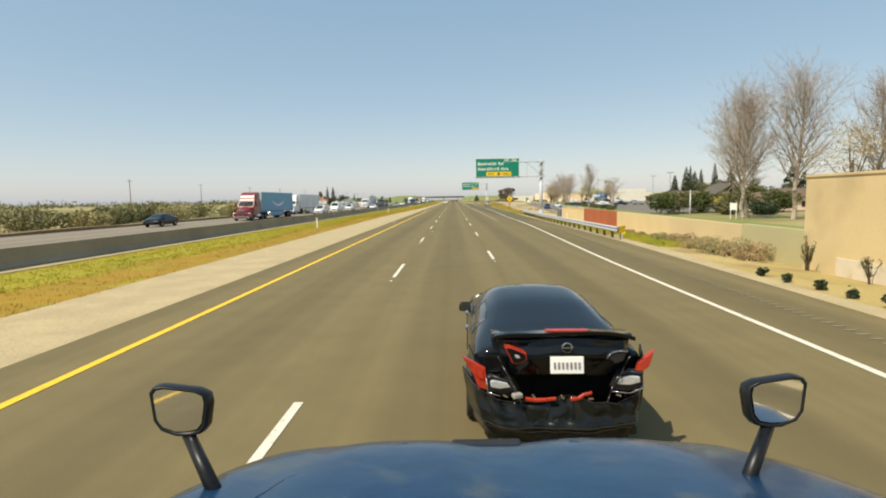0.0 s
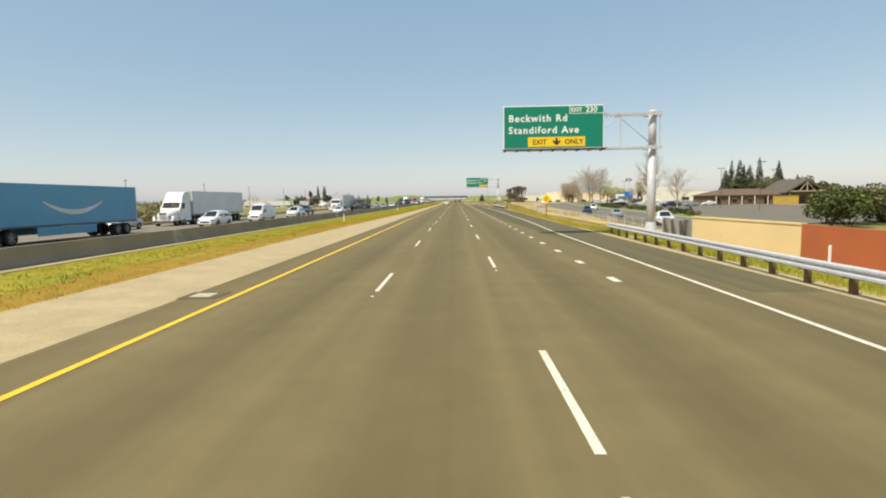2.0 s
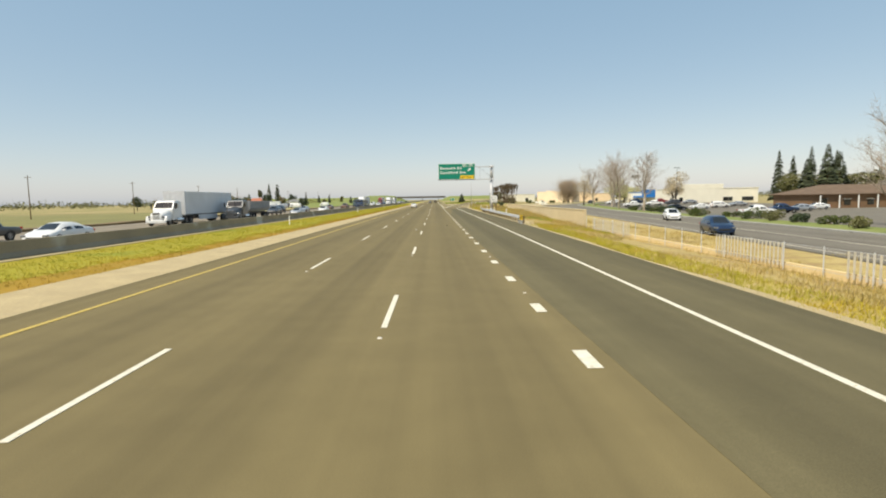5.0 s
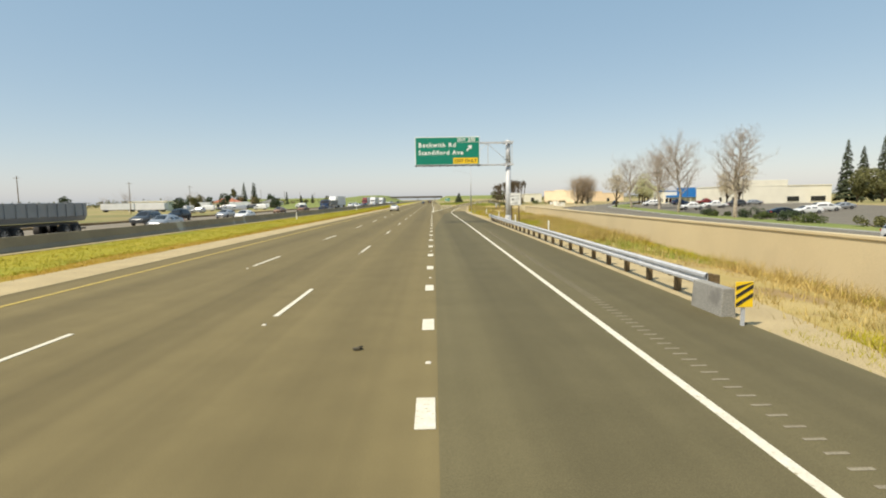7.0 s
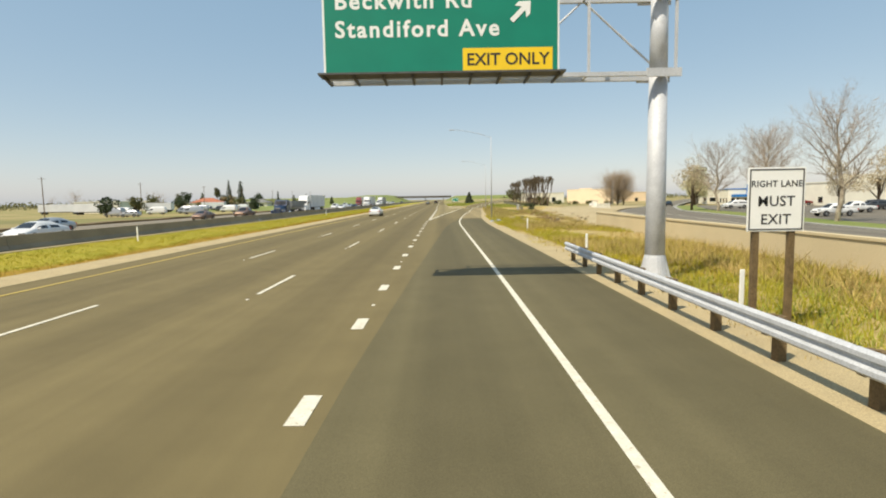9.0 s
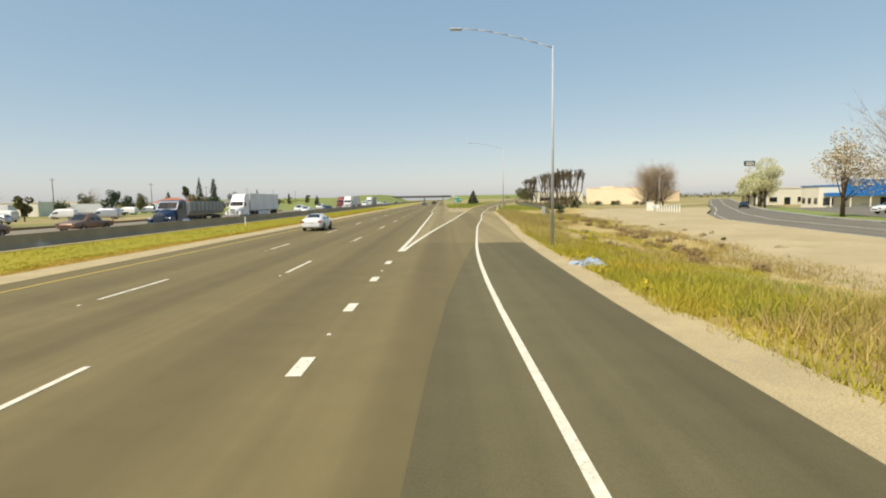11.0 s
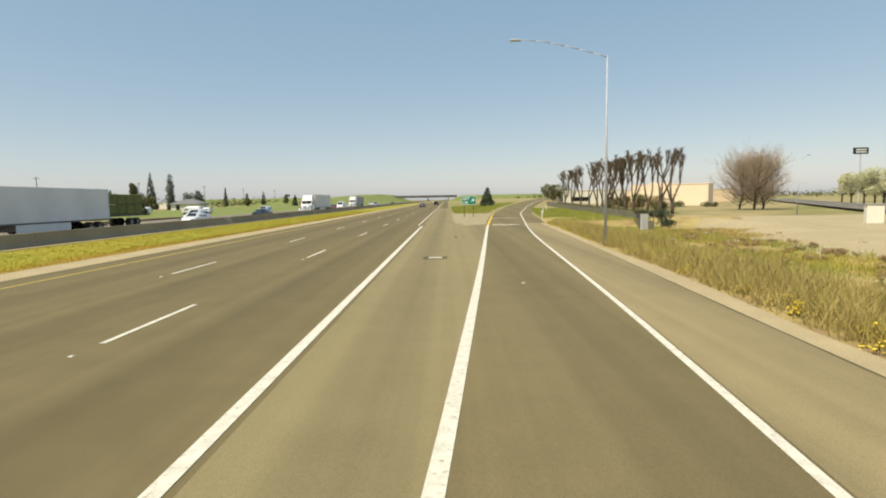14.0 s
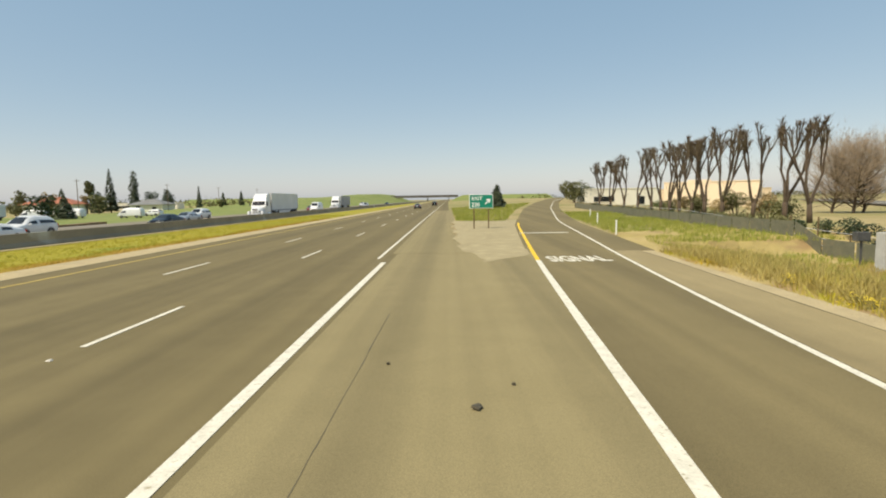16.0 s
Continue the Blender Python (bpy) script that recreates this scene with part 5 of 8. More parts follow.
    # bumper skin thrown outwards at both ends
    torn("broken_trim", [Vector((0.98, -off - 0.10, 0.10)), Vector((1.06, -off - 0.06, 0.14)), Vector((1.10, -off - 0.12, 0.24))], 0.012, "plastic", t, "loose black trim trailing from the bumper")
    # bumper skin: dented upper half, grooved lower valance
    def bumper_at(u, v):
        bulge = 0.24 * (1 - abs(u) ** 3.2)
        wrap = 0.34 * max(0.0, abs(u) - 0.86) / 0.14
        prof = 0.05 * math.sin(v * 3.0) + 0.035 * math.exp(-((v - 0.42) / 0.07) ** 2)
        dent = 0.09 * math.exp(-((u + 0.1) / 0.5) ** 2) * max(0.0, v - 0.45)
        fold = noise.noise(Vector((u * 3.1, v * 2.2, 0.7)))
        crumple = 0.055 * fold + 0.05 * abs(noise.noise(Vector((u * 5.5 + v * 2.0, v * 3.4, 3.3)))) * (0.4 + v) + 0.012 * math.sin(u * 31) * v
        return (-0.03 + u * (0.94 - 0.13 * (1 - v)), -off + 0.12 - bulge - prof + wrap + dent + crumple, 0.20 + 0.40 * v + 0.13 * v * v * abs(u) ** 3 + (0.035 * math.sin(u * 6 + 1) + 0.05 * noise.noise(Vector((u * 4.0, 5.0, 0)))) * v ** 3)

    bumper = skin("hanging_bumper", 64, 18, bumper_at, "dented black bumper hanging low", 0.02)
    bumper.data.materials[0] = M["scuffed_black"]
    # dull chrome tubes drawn as highlight lines along the creases and torn lip
    for name, v, span in (("bumper_groove", 0.42, 0.95), ("bumper_groove", 0.30, 0.90), ("torn_lip", 0.99, 0.97)):
        lip = Geo()
        run = [Vector(bumper_at(-span + 2 * span * k / 24, v)) + Vector((0, -0.012, 0.004)) for k in range(25)]
        for a, b in zip(run, run[1:]):
            lip.tube(a, b, 0.005, n=5)
        lip.make(name, "chrome_dull", t, "dull bare edge" if name == "torn_lip" else "")
    Geo().box((0, -off + 0.10, 0.26), (1.5, 0.16, 0.10)).make("valance", "plastic", t, bevel=0.03)
    Geo().box((0.12, -off - 0.05, 0.61), (0.05, 0.05, 0.07)).make("latch", "chrome", t, bevel=0.006)
    # small chrome blocks added as bright glints in the tail
    for k in range(5):
        cx = -0.55 + 0.27 * k
        Geo().box((cx, -off - 0.10 + 0.1 * cx * cx, 0.63 + 0.03 * rnd.random()), (0.05, 0.03, 0.02), Matrix.Rotation(rnd.uniform(-1, 1), 3, "Y")).make("broken_clip", "chrome", t)
    return t


damaged_sedan(3.09, 6.88, -1.5)


# ---- the truck that carries the view, standing at the start ----
def truck_nose():
    t = thing("truck_nose", 2.15, -0.66, -0.13, 1.0, "blue bonnet of a truck with two black bonnet mirrors", "truck")
    BLUE = mat("truck_blue_paint", (0.005, 0.030, 0.080), (0.009, 0.040, 0.088), 2.4, 0.20, coat=0.15, fine=0.12, spec=0.3, bump=0.12, bscale=9, spots=(4.5, 0.56, 0.72, (0.045, 0.062, 0.075)))
    st = [(0.62, 1.36, 1.90, 1.30), (1.0, 1.32, 1.88, 1.26), (1.4, 1.24, 1.845, 1.17), (1.75, 1.10, 1.80, 1.03), (1.98, 0.96, 1.772, 0.86), (2.10, 0.88, 1.70, 0.76), (2.16, 0.66, 1.35, 0.55)]
    g = Geo()
    for d, hw, top, fl in st:
        half = [(hw, 0.75), (hw, top - 0.34), (hw * 0.995, top - 0.07), (fl, top - 0.012), (fl * 0.72, top - 0.006), (fl * 0.66, top + 0.012), (0.22, top + 0.016), (0.12, top - 0.004), (0, top - 0.004)]
        g.v += [(u * 0.955 + 0.05, d, w) for u, w in half] + [(0.05 - u * 0.955, d, w) for u, w in reversed(half[:-1])]
    n = 17
    g.f = [(i * n + j, i * n + j + 1, (i + 1) * n + j + 1, (i + 1) * n + j) for i in range(len(st) - 1) for j in range(n - 1)]
    g.f += [tuple(range(n)), tuple(reversed(range((len(st) - 1) * n, len(st) * n)))]
    hood = g.make("hood", BLUE, t, "glossy blue bonnet", smooth=True)
    md = hood.modifiers.new("round", "SUBSURF")
    md.levels = md.render_levels = 2
    # thin raised ridges curving along the bonnet, in its own paint
    for s in (-1, 1):
        seam = Geo()
        run = [Vector((s * u, d, w)) for u, d, w in ((0.30, 1.93, 1.783), (0.52, 1.80, 1.796), (0.66, 1.62, 1.815), (0.74, 1.40, 1.842), (0.80, 1.0, 1.882))]
        for a, b in zip(run, run[1:]):
            seam.tube(a, b, 0.006, n=6)
        seam.make("hood_seam", BLUE, hood, smooth=True)
    Geo().box((-0.005, 1.97, 1.762), (0.26, 0.05, 0.02)).make("hood_grip", "plastic", t, "black grip strip", bevel=0.01)
    Geo().box((0, 2.19, 1.05), (1.0, 0.08, 0.75)).make("grille", "steel_dark", t, bevel=0.03)
    Geo().box((0, 2.12, 0.55), (2.2, 0.3, 0.32)).make("bumper", "chrome", t, bevel=0.05)
    for s in (-1, 1):
        Geo().box((s * 0.98, 1.35, 0.85), (0.36, 1.2, 0.5), taper=(0.85, 0.7)).make("fender", BLUE, t, bevel=0.1)
        w = wheel(t, s * 1.12, 1.3, 0.5, 0.3, "chrome", 8)
        w.location.z = 0.13
        hx, bx = (-1.03, -0.85) if s < 0 else (0.93, 0.745)
        arm = Geo()
        arm.tube((bx, 1.58, 1.78), (hx * 0.995, 1.75, 1.94), 0.024, 0.020, 10)
        arm.tube((bx, 1.58, 1.76), (bx, 1.58, 1.80), 0.06, 0.04, 10)
        a = arm.make("mirror_arm", "mirror_black", t, smooth=True)
        # rounded four-cornered head, narrower at the foot, its glass set into the rear face
        q = Matrix.Rotation(radians(-4 * s), 3, "Z") @ Matrix.Rotation(radians(-6), 3, "X") @ Matrix.Rotation(radians(-5 * s), 3, "Y")
        shape = [(-0.098, 0.058), (-0.088, 0.076), (-0.060, 0.082), (0.055, 0.074), (0.090, 0.060), (0.099, 0.030), (0.096, -0.045), (0.080, -0.070), (0.045, -0.080), (0.000, -0.082), (-0.050, -0.066), (-0.076, -0.035)]
        shape = [(-s * u, w) for u, w in shape]
        rings = [(-0.045, 0.97), (-0.050, 0.93), (-0.042, 0.84), (0.0, 1.0), (0.035, 0.86), (0.055, 0.60)]
        order = [2, 1, 0, 3, 4, 5]
        hd = Geo()
        m = len(shape)
        for k in order:
            dy, f = rings[k]
            hd.v += [tuple(Vector((hx, 1.76, 2.0)) + q @ Vector((u * f, dy, w * f))) for u, w in shape]
        hd.f = [(r * m + e, r * m + (e + 1) % m, (r + 1) * m + (e + 1) % m, (r + 1) * m + e) for r in range(5) for e in range(m)] + [tuple(range(5 * m, 6 * m))]
        hd = hd.make("mirror_head", "mirror_black", t, "black mirror housing", smooth=True)
        gl = Geo()
        gl.v = [tuple(Vector((hx, 1.76, 2.0)) + q @ Vector((u * 0.86 + s * 0.006, dy, w * 0.84 + 0.004))) for dy in (-0.043, -0.038) for u, w in shape]
        gl.f = [tuple(range(m)), tuple(reversed(range(m, 2 * m)))] + [(e, (e + 1) % m, m + (e + 1) % m, m + e) for e in range(m)]
        gl.make("mirror_glass", "mirror", hd)
    return t


M["mirror"] = mat("mirror_glass", (0.75, 0.75, 0.75), (0.74, 0.74, 0.74), 1.0, 0.03, metal=1.0, fine=0.0)
truck_nose()

# ---- plants ----
def island(m, spread=0.35):
    """Vary a material's brightness from blade to blade or leaf to leaf."""
    N, L = m.node_tree.nodes, m.node_tree.links
    b = N["Principled BSDF"]
    old = b.inputs["Base Color"].links[0].from_socket
    g = N.new("ShaderNodeNewGeometry")
    r = N.new("ShaderNodeMapRange")
    r.inputs[3].default_value, r.inputs[4].default_value = 1 - spread, 1 + spread
    L.new(g.outputs["Random Per Island"], r.inputs[0])
    v = N.new("ShaderNodeVectorMath")
    v.operation = "SCALE"
    L.new(old, v.inputs[0])
    L.new(r.outputs[0], v.inputs["Scale"])
    L.new(v.outputs[0], b.inputs["Base Color"])
    return m


M["bark_pale"] = mat("pale_sycamore_bark", (0.42, 0.36, 0.27), (0.27, 0.22, 0.16), 1.5, 0.9, bump=0.3, bscale=10, spots=(3.0, 0.58, 0.65, (0.16, 0.12, 0.08)))
M["twig_tan"] = island(mat("tan_twigs", (0.40, 0.33, 0.26), (0.32, 0.26, 0.20), 1.0, 0.9))
M["twig_brown"] = island(mat("brown_twigs", (0.40, 0.31, 0.21), (0.33, 0.25, 0.17), 1.0, 0.9))
M["shoot_olive"] = island(mat("olive_brown_shoots", (0.17, 0.13, 0.065), (0.13, 0.10, 0.05), 1.0, 0.9))
M["bark_dark"] = mat("dark_bark", (0.105, 0.072, 0.045), (0.07, 0.05, 0.032), 2.0, 0.95, bump=0.5, bscale=14)
M["leaf_dark"] = island(mat("dark_green_leaves", (0.040, 0.062, 0.018), (0.028, 0.044, 0.014), 0.6, 0.7))
M["leaf_olive"] = island(mat("olive_leaves", (0.15, 0.145, 0.05), (0.115, 0.115, 0.038), 0.6, 0.8))
M["leaf_green"] = island(mat("bright_green_leaves", (0.085, 0.105, 0.020), (0.06, 0.08, 0.016), 0.6, 0.75))
M["leaf_conifer"] = island(mat("conifer_needles", (0.066, 0.080, 0.034), (0.046, 0.058, 0.025), 0.6, 0.8))
M["blossom"] = island(mat("pale_blossom", (0.60, 0.57, 0.36), (0.46, 0.46, 0.22), 0.6, 0.85), 0.25)
M["bud"] = island(mat("pale_tan_buds", (0.50, 0.42, 0.27), (0.42, 0.34, 0.20), 0.8, 0.95), 0.25)
M["brush"] = island(mat("dry_brush", (0.31, 0.24, 0.115), (0.235, 0.175, 0.08), 0.8, 0.95))
M["grass_yellow"] = island(mat("yellow_green_grass", (0.55, 0.44, 0.02), (0.44, 0.39, 0.02), 0.35, 0.85, spots=(0.22, 0.55, 0.68, (0.50, 0.27, 0.012))), 0.18)
M["grass_lime"] = island(mat("yellow_green_verge_grass", (0.40, 0.345, 0.020), (0.31, 0.29, 0.020), 0.35, 0.85, fine=0.1, spots=(0.22, 0.55, 0.70, (0.44, 0.31, 0.02))), 0.12)
M["grass_median"] = island(mat("olive_yellow_median_grass", (0.34, 0.300, 0.007), (0.28, 0.27, 0.007), 0.35, 0.85, fine=0.1, spots=(0.22, 0.55, 0.70, (0.45, 0.32, 0.010))), 0.12)
M["grass_rust"] = island(mat("rusty_orange_weeds", (0.34, 0.205, 0.005), (0.30, 0.195, 0.006), 0.4, 0.85, fine=0.1), 0.12)
M["brush_dead"] = island(mat("dead_brown_brush", (0.38, 0.275, 0.12), (0.31, 0.22, 0.09), 0.8, 0.95), 0.2)
M["brush_pale"] = island(mat("pale_tan_brush", (0.42, 0.31, 0.15), (0.33, 0.235, 0.11), 0.8, 0.95), 0.18)
M["shrub_tan"] = island(mat("tan_olive_shrub_leaves", (0.35, 0.30, 0.135), (0.27, 0.24, 0.10), 0.6, 0.85))
M["shrub_haze"] = island(mat("hazy_olive_shrub_leaves", (0.27, 0.25, 0.115), (0.21, 0.20, 0.09), 0.6, 0.85), 0.25)
M["grass_bright"] = island(mat("bright_green_grass", (0.27, 0.29, 0.020), (0.38, 0.34, 0.025), 0.4, 0.85), 0.2)
M["grass_dry"] = island(mat("dry_straw_grass", (0.46, 0.335, 0.115), (0.35, 0.27, 0.075), 0.35, 0.9))
M["grass_olive"] = island(mat("olive_straw_weeds", (0.40, 0.32, 0.10), (0.32, 0.265, 0.07), 0.4, 0.9, spots=(0.3, 0.56, 0.68, (0.40, 0.31, 0.05))))
M["grass_brown"] = island(mat("dead_brown_weeds", (0.36, 0.285, 0.09), (0.29, 0.225, 0.07), 0.4, 0.9))
M["grass_green"] = island(mat("green_grass", (0.21, 0.25, 0.030), (0.31, 0.31, 0.05), 0.3, 0.85))


def twigs(g, tw, rnd, p, d, length, r, level, up):
    """One branch with side shoots; fine shoots go into the twig mesh."""
    n = 4 if level > 1 else 3
    q, dd = p, d
    for k in range(n):
        dd = (dd + Vector((rnd.uniform(-1, 1), rnd.uniform(-1, 1), rnd.uniform(-0.5, 1) * up)) * 0.17).normalized()
        e = q + dd * (length / n)
        a, b = r * (1 - 0.7 * k / n), r * (1 - 0.7 * (k + 1) / n)
        (g if level > 1 else tw).tube(q, e, a, b, 6 if level > 2 else (4 if level > 1 else 3), caps=False)
        q = e
        if level > 0:
            for j in range(3 if level > 1 else 3):
                side = Vector((rnd.gauss(0, 1), rnd.gauss(0, 1), rnd.gauss(0.15, 0.6))).normalized()
                nd = (dd * 0.75 + side * 0.75 + Vector((0, 0, 0.22 * up))).normalized()
                twigs(g, tw, rnd, q, nd, length * rnd.uniform(0.36, 0.58), max(0.010, b * 0.62), level - 1, up)


def bare_tree(x, y, h, seed, label, bark="bark_pale", twig="twig_tan", spread=0.45, up=0.6, trunk=0.24, z=None, group="", wide=0.30, arms=17, low=0.28, levels=3, rise=1.0):
    """Leafless tree: leaning leader, rising limbs and a haze of fine twigs."""
    rnd = random.Random(seed)
    t = thing("bare_tree", x, y, land(x, y) if z is None else z, 0, label, "tree", group)
    g, tw = Geo(), Geo()
    pts, r0 = [Vector((0, 0, -0.15))], h * trunk / 11
    n = 9
    for k in range(n):
        pts.append(pts[-1] + Vector((rnd.uniform(-0.05, 0.05) * h * 0.5, rnd.uniform(-0.05, 0.05) * h * 0.5, h * 0.90 / n)))
    for k in range(n):
        g.tube(pts[k], pts[k + 1], r0 * (1 - 0.9 * k / n) + 0.015, r0 * (1 - 0.9 * (k + 1) / n) + 0.015, 9, caps=False)
    for k in range(arms):
        f = low + (0.94 - low) * (k + rnd.random() * 0.6) / arms
        i = min(n - 1, int(f * n))
        p = pts[i].lerp(pts[i + 1], f * n - i)
        a = k * 2.4 + rnd.uniform(-0.4, 0.4)
        lift = (0.55 + 0.9 * f) * rise
        d = Vector((math.cos(a), math.sin(a), lift)).normalized()
        length = h * wide * (0.55 + 0.9 * math.sin(math.pi * min(1, (f - low) / (1 - low) * 0.8 + 0.25))) * rnd.uniform(0.75, 1.1)
        twigs(g, tw, rnd, p, d, length, r0 * (0.42 - 0.3 * f), levels - 1, up)
    g.make("trunk", bark, t, smooth=True, fix=False)
    tw.make("crown", twig, t, "fine bare twigs", fix=False)
    return t


def leaf_mesh(rnd, blobs, count, size, name, material, parent, flat=0.0):
    """Small leaf quads scattered through overlapping uneven clumps."""
    g = Geo()
    tot = sum(b[3] ** 2 for b in blobs)
    for cx, cy, cz, r, sq in blobs:
        for _ in range(int(count * r * r / tot)):
            d = Vector((rnd.gauss(0, 1), rnd.gauss(0, 1), rnd.gauss(0, 1))).normalized()
            q = r * (0.55 + 0.5 * rnd.random() ** 0.6)
            p = Vector((cx, cy, cz)) + Vector((d.x * q, d.y * q, d.z * q * sq))
            if p.z < 0.05:
                p.z = 0.05 + 0.3 * rnd.random()
            u = Vector((rnd.gauss(0, 1), rnd.gauss(0, 1), rnd.gauss(0, 0.6))).normalized()
            w = u.cross(Vector((rnd.gauss(0, 1), rnd.gauss(0, 1), rnd.gauss(0, 1)))).normalized()
            s = size * rnd.uniform(0.6, 1.4)
            g.add([p - u * s, p + w * s * 0.55, p + u * s, p - w * s * 0.55], [(0, 1, 2, 3)])
    return g.make(name, material, parent, fix=False)


def leafy_tree(x, y, h, r, seed, label, leaf="leaf_dark", bark="bark_dark", low=0.25, count=2600, size=0.22, name="tree", group="", z=None):
    rnd = random.Random(seed)
    t = thing(name, x, y, land(x, y) if z is None else z, 0, label, "tree", group)
    g = Geo()
    g.tube((0, 0, -0.2), (0, 0, h * (low + 0.3)), 0.05 + h * 0.02, 0.03 + h * 0.010, 8)
    blobs = []
    for k in range(11):
        a, q = rnd.uniform(0, 6.28), rnd.uniform(0.1, 0.75)
        cz = h * (low + (1 - low) * rnd.uniform(0.2, 0.85))
        taper = 1 - 0.5 * abs((cz / h - (low + 1) / 2) / ((1 - low) / 2)) ** 2
        c = (math.cos(a) * r * q * taper, math.sin(a) * r * q * taper, cz)
        blobs.append((*c, r * rnd.uniform(0.30, 0.48), 0.8))
        g.tube((0, 0, h * low * 0.9), c, 0.02 + h * 0.006, 0.02, 5)
    g.make("trunk", bark, t, smooth=True, fix=False)
    leaf_mesh(rnd, blobs, count, size, "crown", leaf, t)
    return t


def tall_tree(x, y, h, r, seed, label, leaf="leaf_dark", low=0.1, count=1800, size=0.3, group=""):
    """Slim tree: one long crown of overlapping clumps along the trunk."""
    rnd = random.Random(seed)
    t = thing("tree", x, y, land(x, y), 0, label, "tree", group)
    Geo().tube((0, 0, -0.2), (0, 0, h * 0.9), 0.03 * h * 0.6, 0.04, 7).make("trunk", "bark_dark", t, smooth=True)
    blobs = []
    for k in range(14):
        f = k / 13
        q = r * (0.45 + 0.55 * math.sin(math.pi * min(1.0, 0.25 + 0.75 * f))) * rnd.uniform(0.7, 1.1)
        blobs.append((rnd.uniform(-0.3, 0.3) * r, rnd.uniform(-0.3, 0.3) * r, h * (low + (0.95 - low) * f), max(0.5, q * 0.8), 1.1))
    leaf_mesh(rnd, blobs, count, size, "crown", leaf, t)
    return t


def bush(x, y, r, h, seed, label, leaf="leaf_olive", count=700, size=0.16, group="", z=None):
    rnd = random.Random(seed)
    t = thing("bush", x, y, land(x, y) if z is None else z, 0, label, "bush", group)
    blobs = [(rnd.uniform(-0.6, 0.6) * r, rnd.uniform(-0.6, 0.6) * r, h * rnd.uniform(0.3, 0.65), min(r, h) * rnd.uniform(0.35, 0.55), 0.85) for _ in range(7)]
    g = Geo()
    for b in blobs:
        g.tube((b[0] * 0.2, b[1] * 0.2, -0.1), b[:3], 0.05, 0.02, 5)
    g.make("stem", "bark_dark", t, fix=False)
    leaf_mesh(rnd, blobs, count, size, "foliage", leaf, t)
    return t


def conifer(x, y, h, r, seed, label, z=None, group=""):
    rnd = random.Random(seed)
    t = thing("conifer", x, y, land(x, y) if z is None else z, 0, label, "tree", group)
    Geo().tube((0, 0, -0.2), (0, 0, h * 0.97), 0.03 * h * 0.6, 0.02, 7).make("trunk", "bark_dark", t, smooth=True)
    g = Geo()
    n = int(16 + h * 1.6)
    for k in range(n):
        f = k / n
        zc = h * (0.08 + 0.91 * f)
        rad = r * (1 - f) ** 0.8 * rnd.uniform(0.75, 1.1) + 0.12
        for j in range(11):
            a = rnd.uniform(0, 6.28)
            tip = Vector((math.cos(a) * rad, math.sin(a) * rad, zc - rad * 0.28 + rnd.uniform(-0.2, 0.2)))
            mid = Vector((math.cos(a) * rad * 0.35, math.sin(a) * rad * 0.35, zc + 0.1))
            w = Vector((-math.sin(a), math.cos(a), rnd.uniform(-0.4, 0.4))) * (0.22 * rad + 0.12)
            g.add([mid, tip * 0.9 + mid * 0.1 + w, tip, tip * 0.9 + mid * 0.1 - w], [(0, 1, 2, 3)])
            for _ in range(2):
                q = mid.lerp(tip, rnd.uniform(0.3, 1.0)) + Vector((rnd.uniform(-1, 1), rnd.uniform(-1, 1), rnd.uniform(-1, 1))) * 0.2
                s = 0.10 + 0.10 * rad
                g.add([q + Vector((rnd.uniform(-s, s), rnd.uniform(-s, s), rnd.uniform(-s, s))) for _ in range(3)], [(0, 1, 2)])
    g.make("crown", "leaf_conifer", t, fix=False)
    return t


def pollard(x, y, h, seed, label, group, lean=0.0):
    """Tree cut back to knobbly stubs."""
    rnd = random.Random(seed)
    t = thing("pollarded_tree", x, y, land(x, y), 0, label, "tree", group)
    g, sh = Geo(), Geo()

    def limb(p, d, length, r, level):
        q = p
        for k in range(3):
            d2 = (d + Vector((rnd.uniform(-0.24, 0.24), rnd.uniform(-0.24, 0.24), rnd.uniform(0.05, 0.30)))).normalized()
            e = q + d2 * length / 3
            g.tube(q, e, r * (1 - 0.12 * k), r * (1 - 0.12 * (k + 1)), 8, caps=False)
            for _ in range(7 - 2 * level):
                tw = (d2 * 0.5 + Vector((rnd.uniform(-1, 1), rnd.uniform(-1, 1), rnd.uniform(0.0, 1.0)))).normalized()
                sh.tube(q.lerp(e, rnd.random()), e + tw * rnd.uniform(0.3, 0.8), 0.014, 0.008, 3, caps=False)
            q, d = e, d2
        if level == 0:
            g.tube(q - d * 0.08, q + d * 0.16, r * 0.9, r * 0.7, 7)
            for _ in range(6):
                tw = (d + Vector((rnd.uniform(-1, 1), rnd.uniform(-1, 1), rnd.uniform(-0.2, 0.8)))).normalized()
                g.tube(q, q + tw * rnd.uniform(0.25, 0.7), 0.045, 0.02, 4)
            return
        for k in range(2 + (rnd.random() < 0.55)):
            side = Vector((rnd.uniform(-1, 1), rnd.uniform(-1, 1), 0)).normalized()
            limb(q, (d + side * 0.34 + Vector((0, 0, 0.3))).normalized(), length * rnd.uniform(0.62, 0.86), r * 0.68, level - 1)

    r = 0.024 * h
    g.tube((0, 0, -0.2), (0.1 * lean, 0, h * 0.2), r * 1.15, r, 9)
    for k in range(2 + (rnd.random() < 0.5)):
        a = k * 2.4 + rnd.random() * 2
        limb(Vector((0.1 * lean, 0, h * 0.17)), Vector((math.cos(a) * 0.30, math.sin(a) * 0.25, 1)).normalized(), h * 0.36, r * 0.72, 2)
    g.make("trunk", "bark_dark", t, smooth=True, fix=False)
    sh.make("crown", "shoot_olive", t, "short olive-brown shoots", fix=False)
    return t


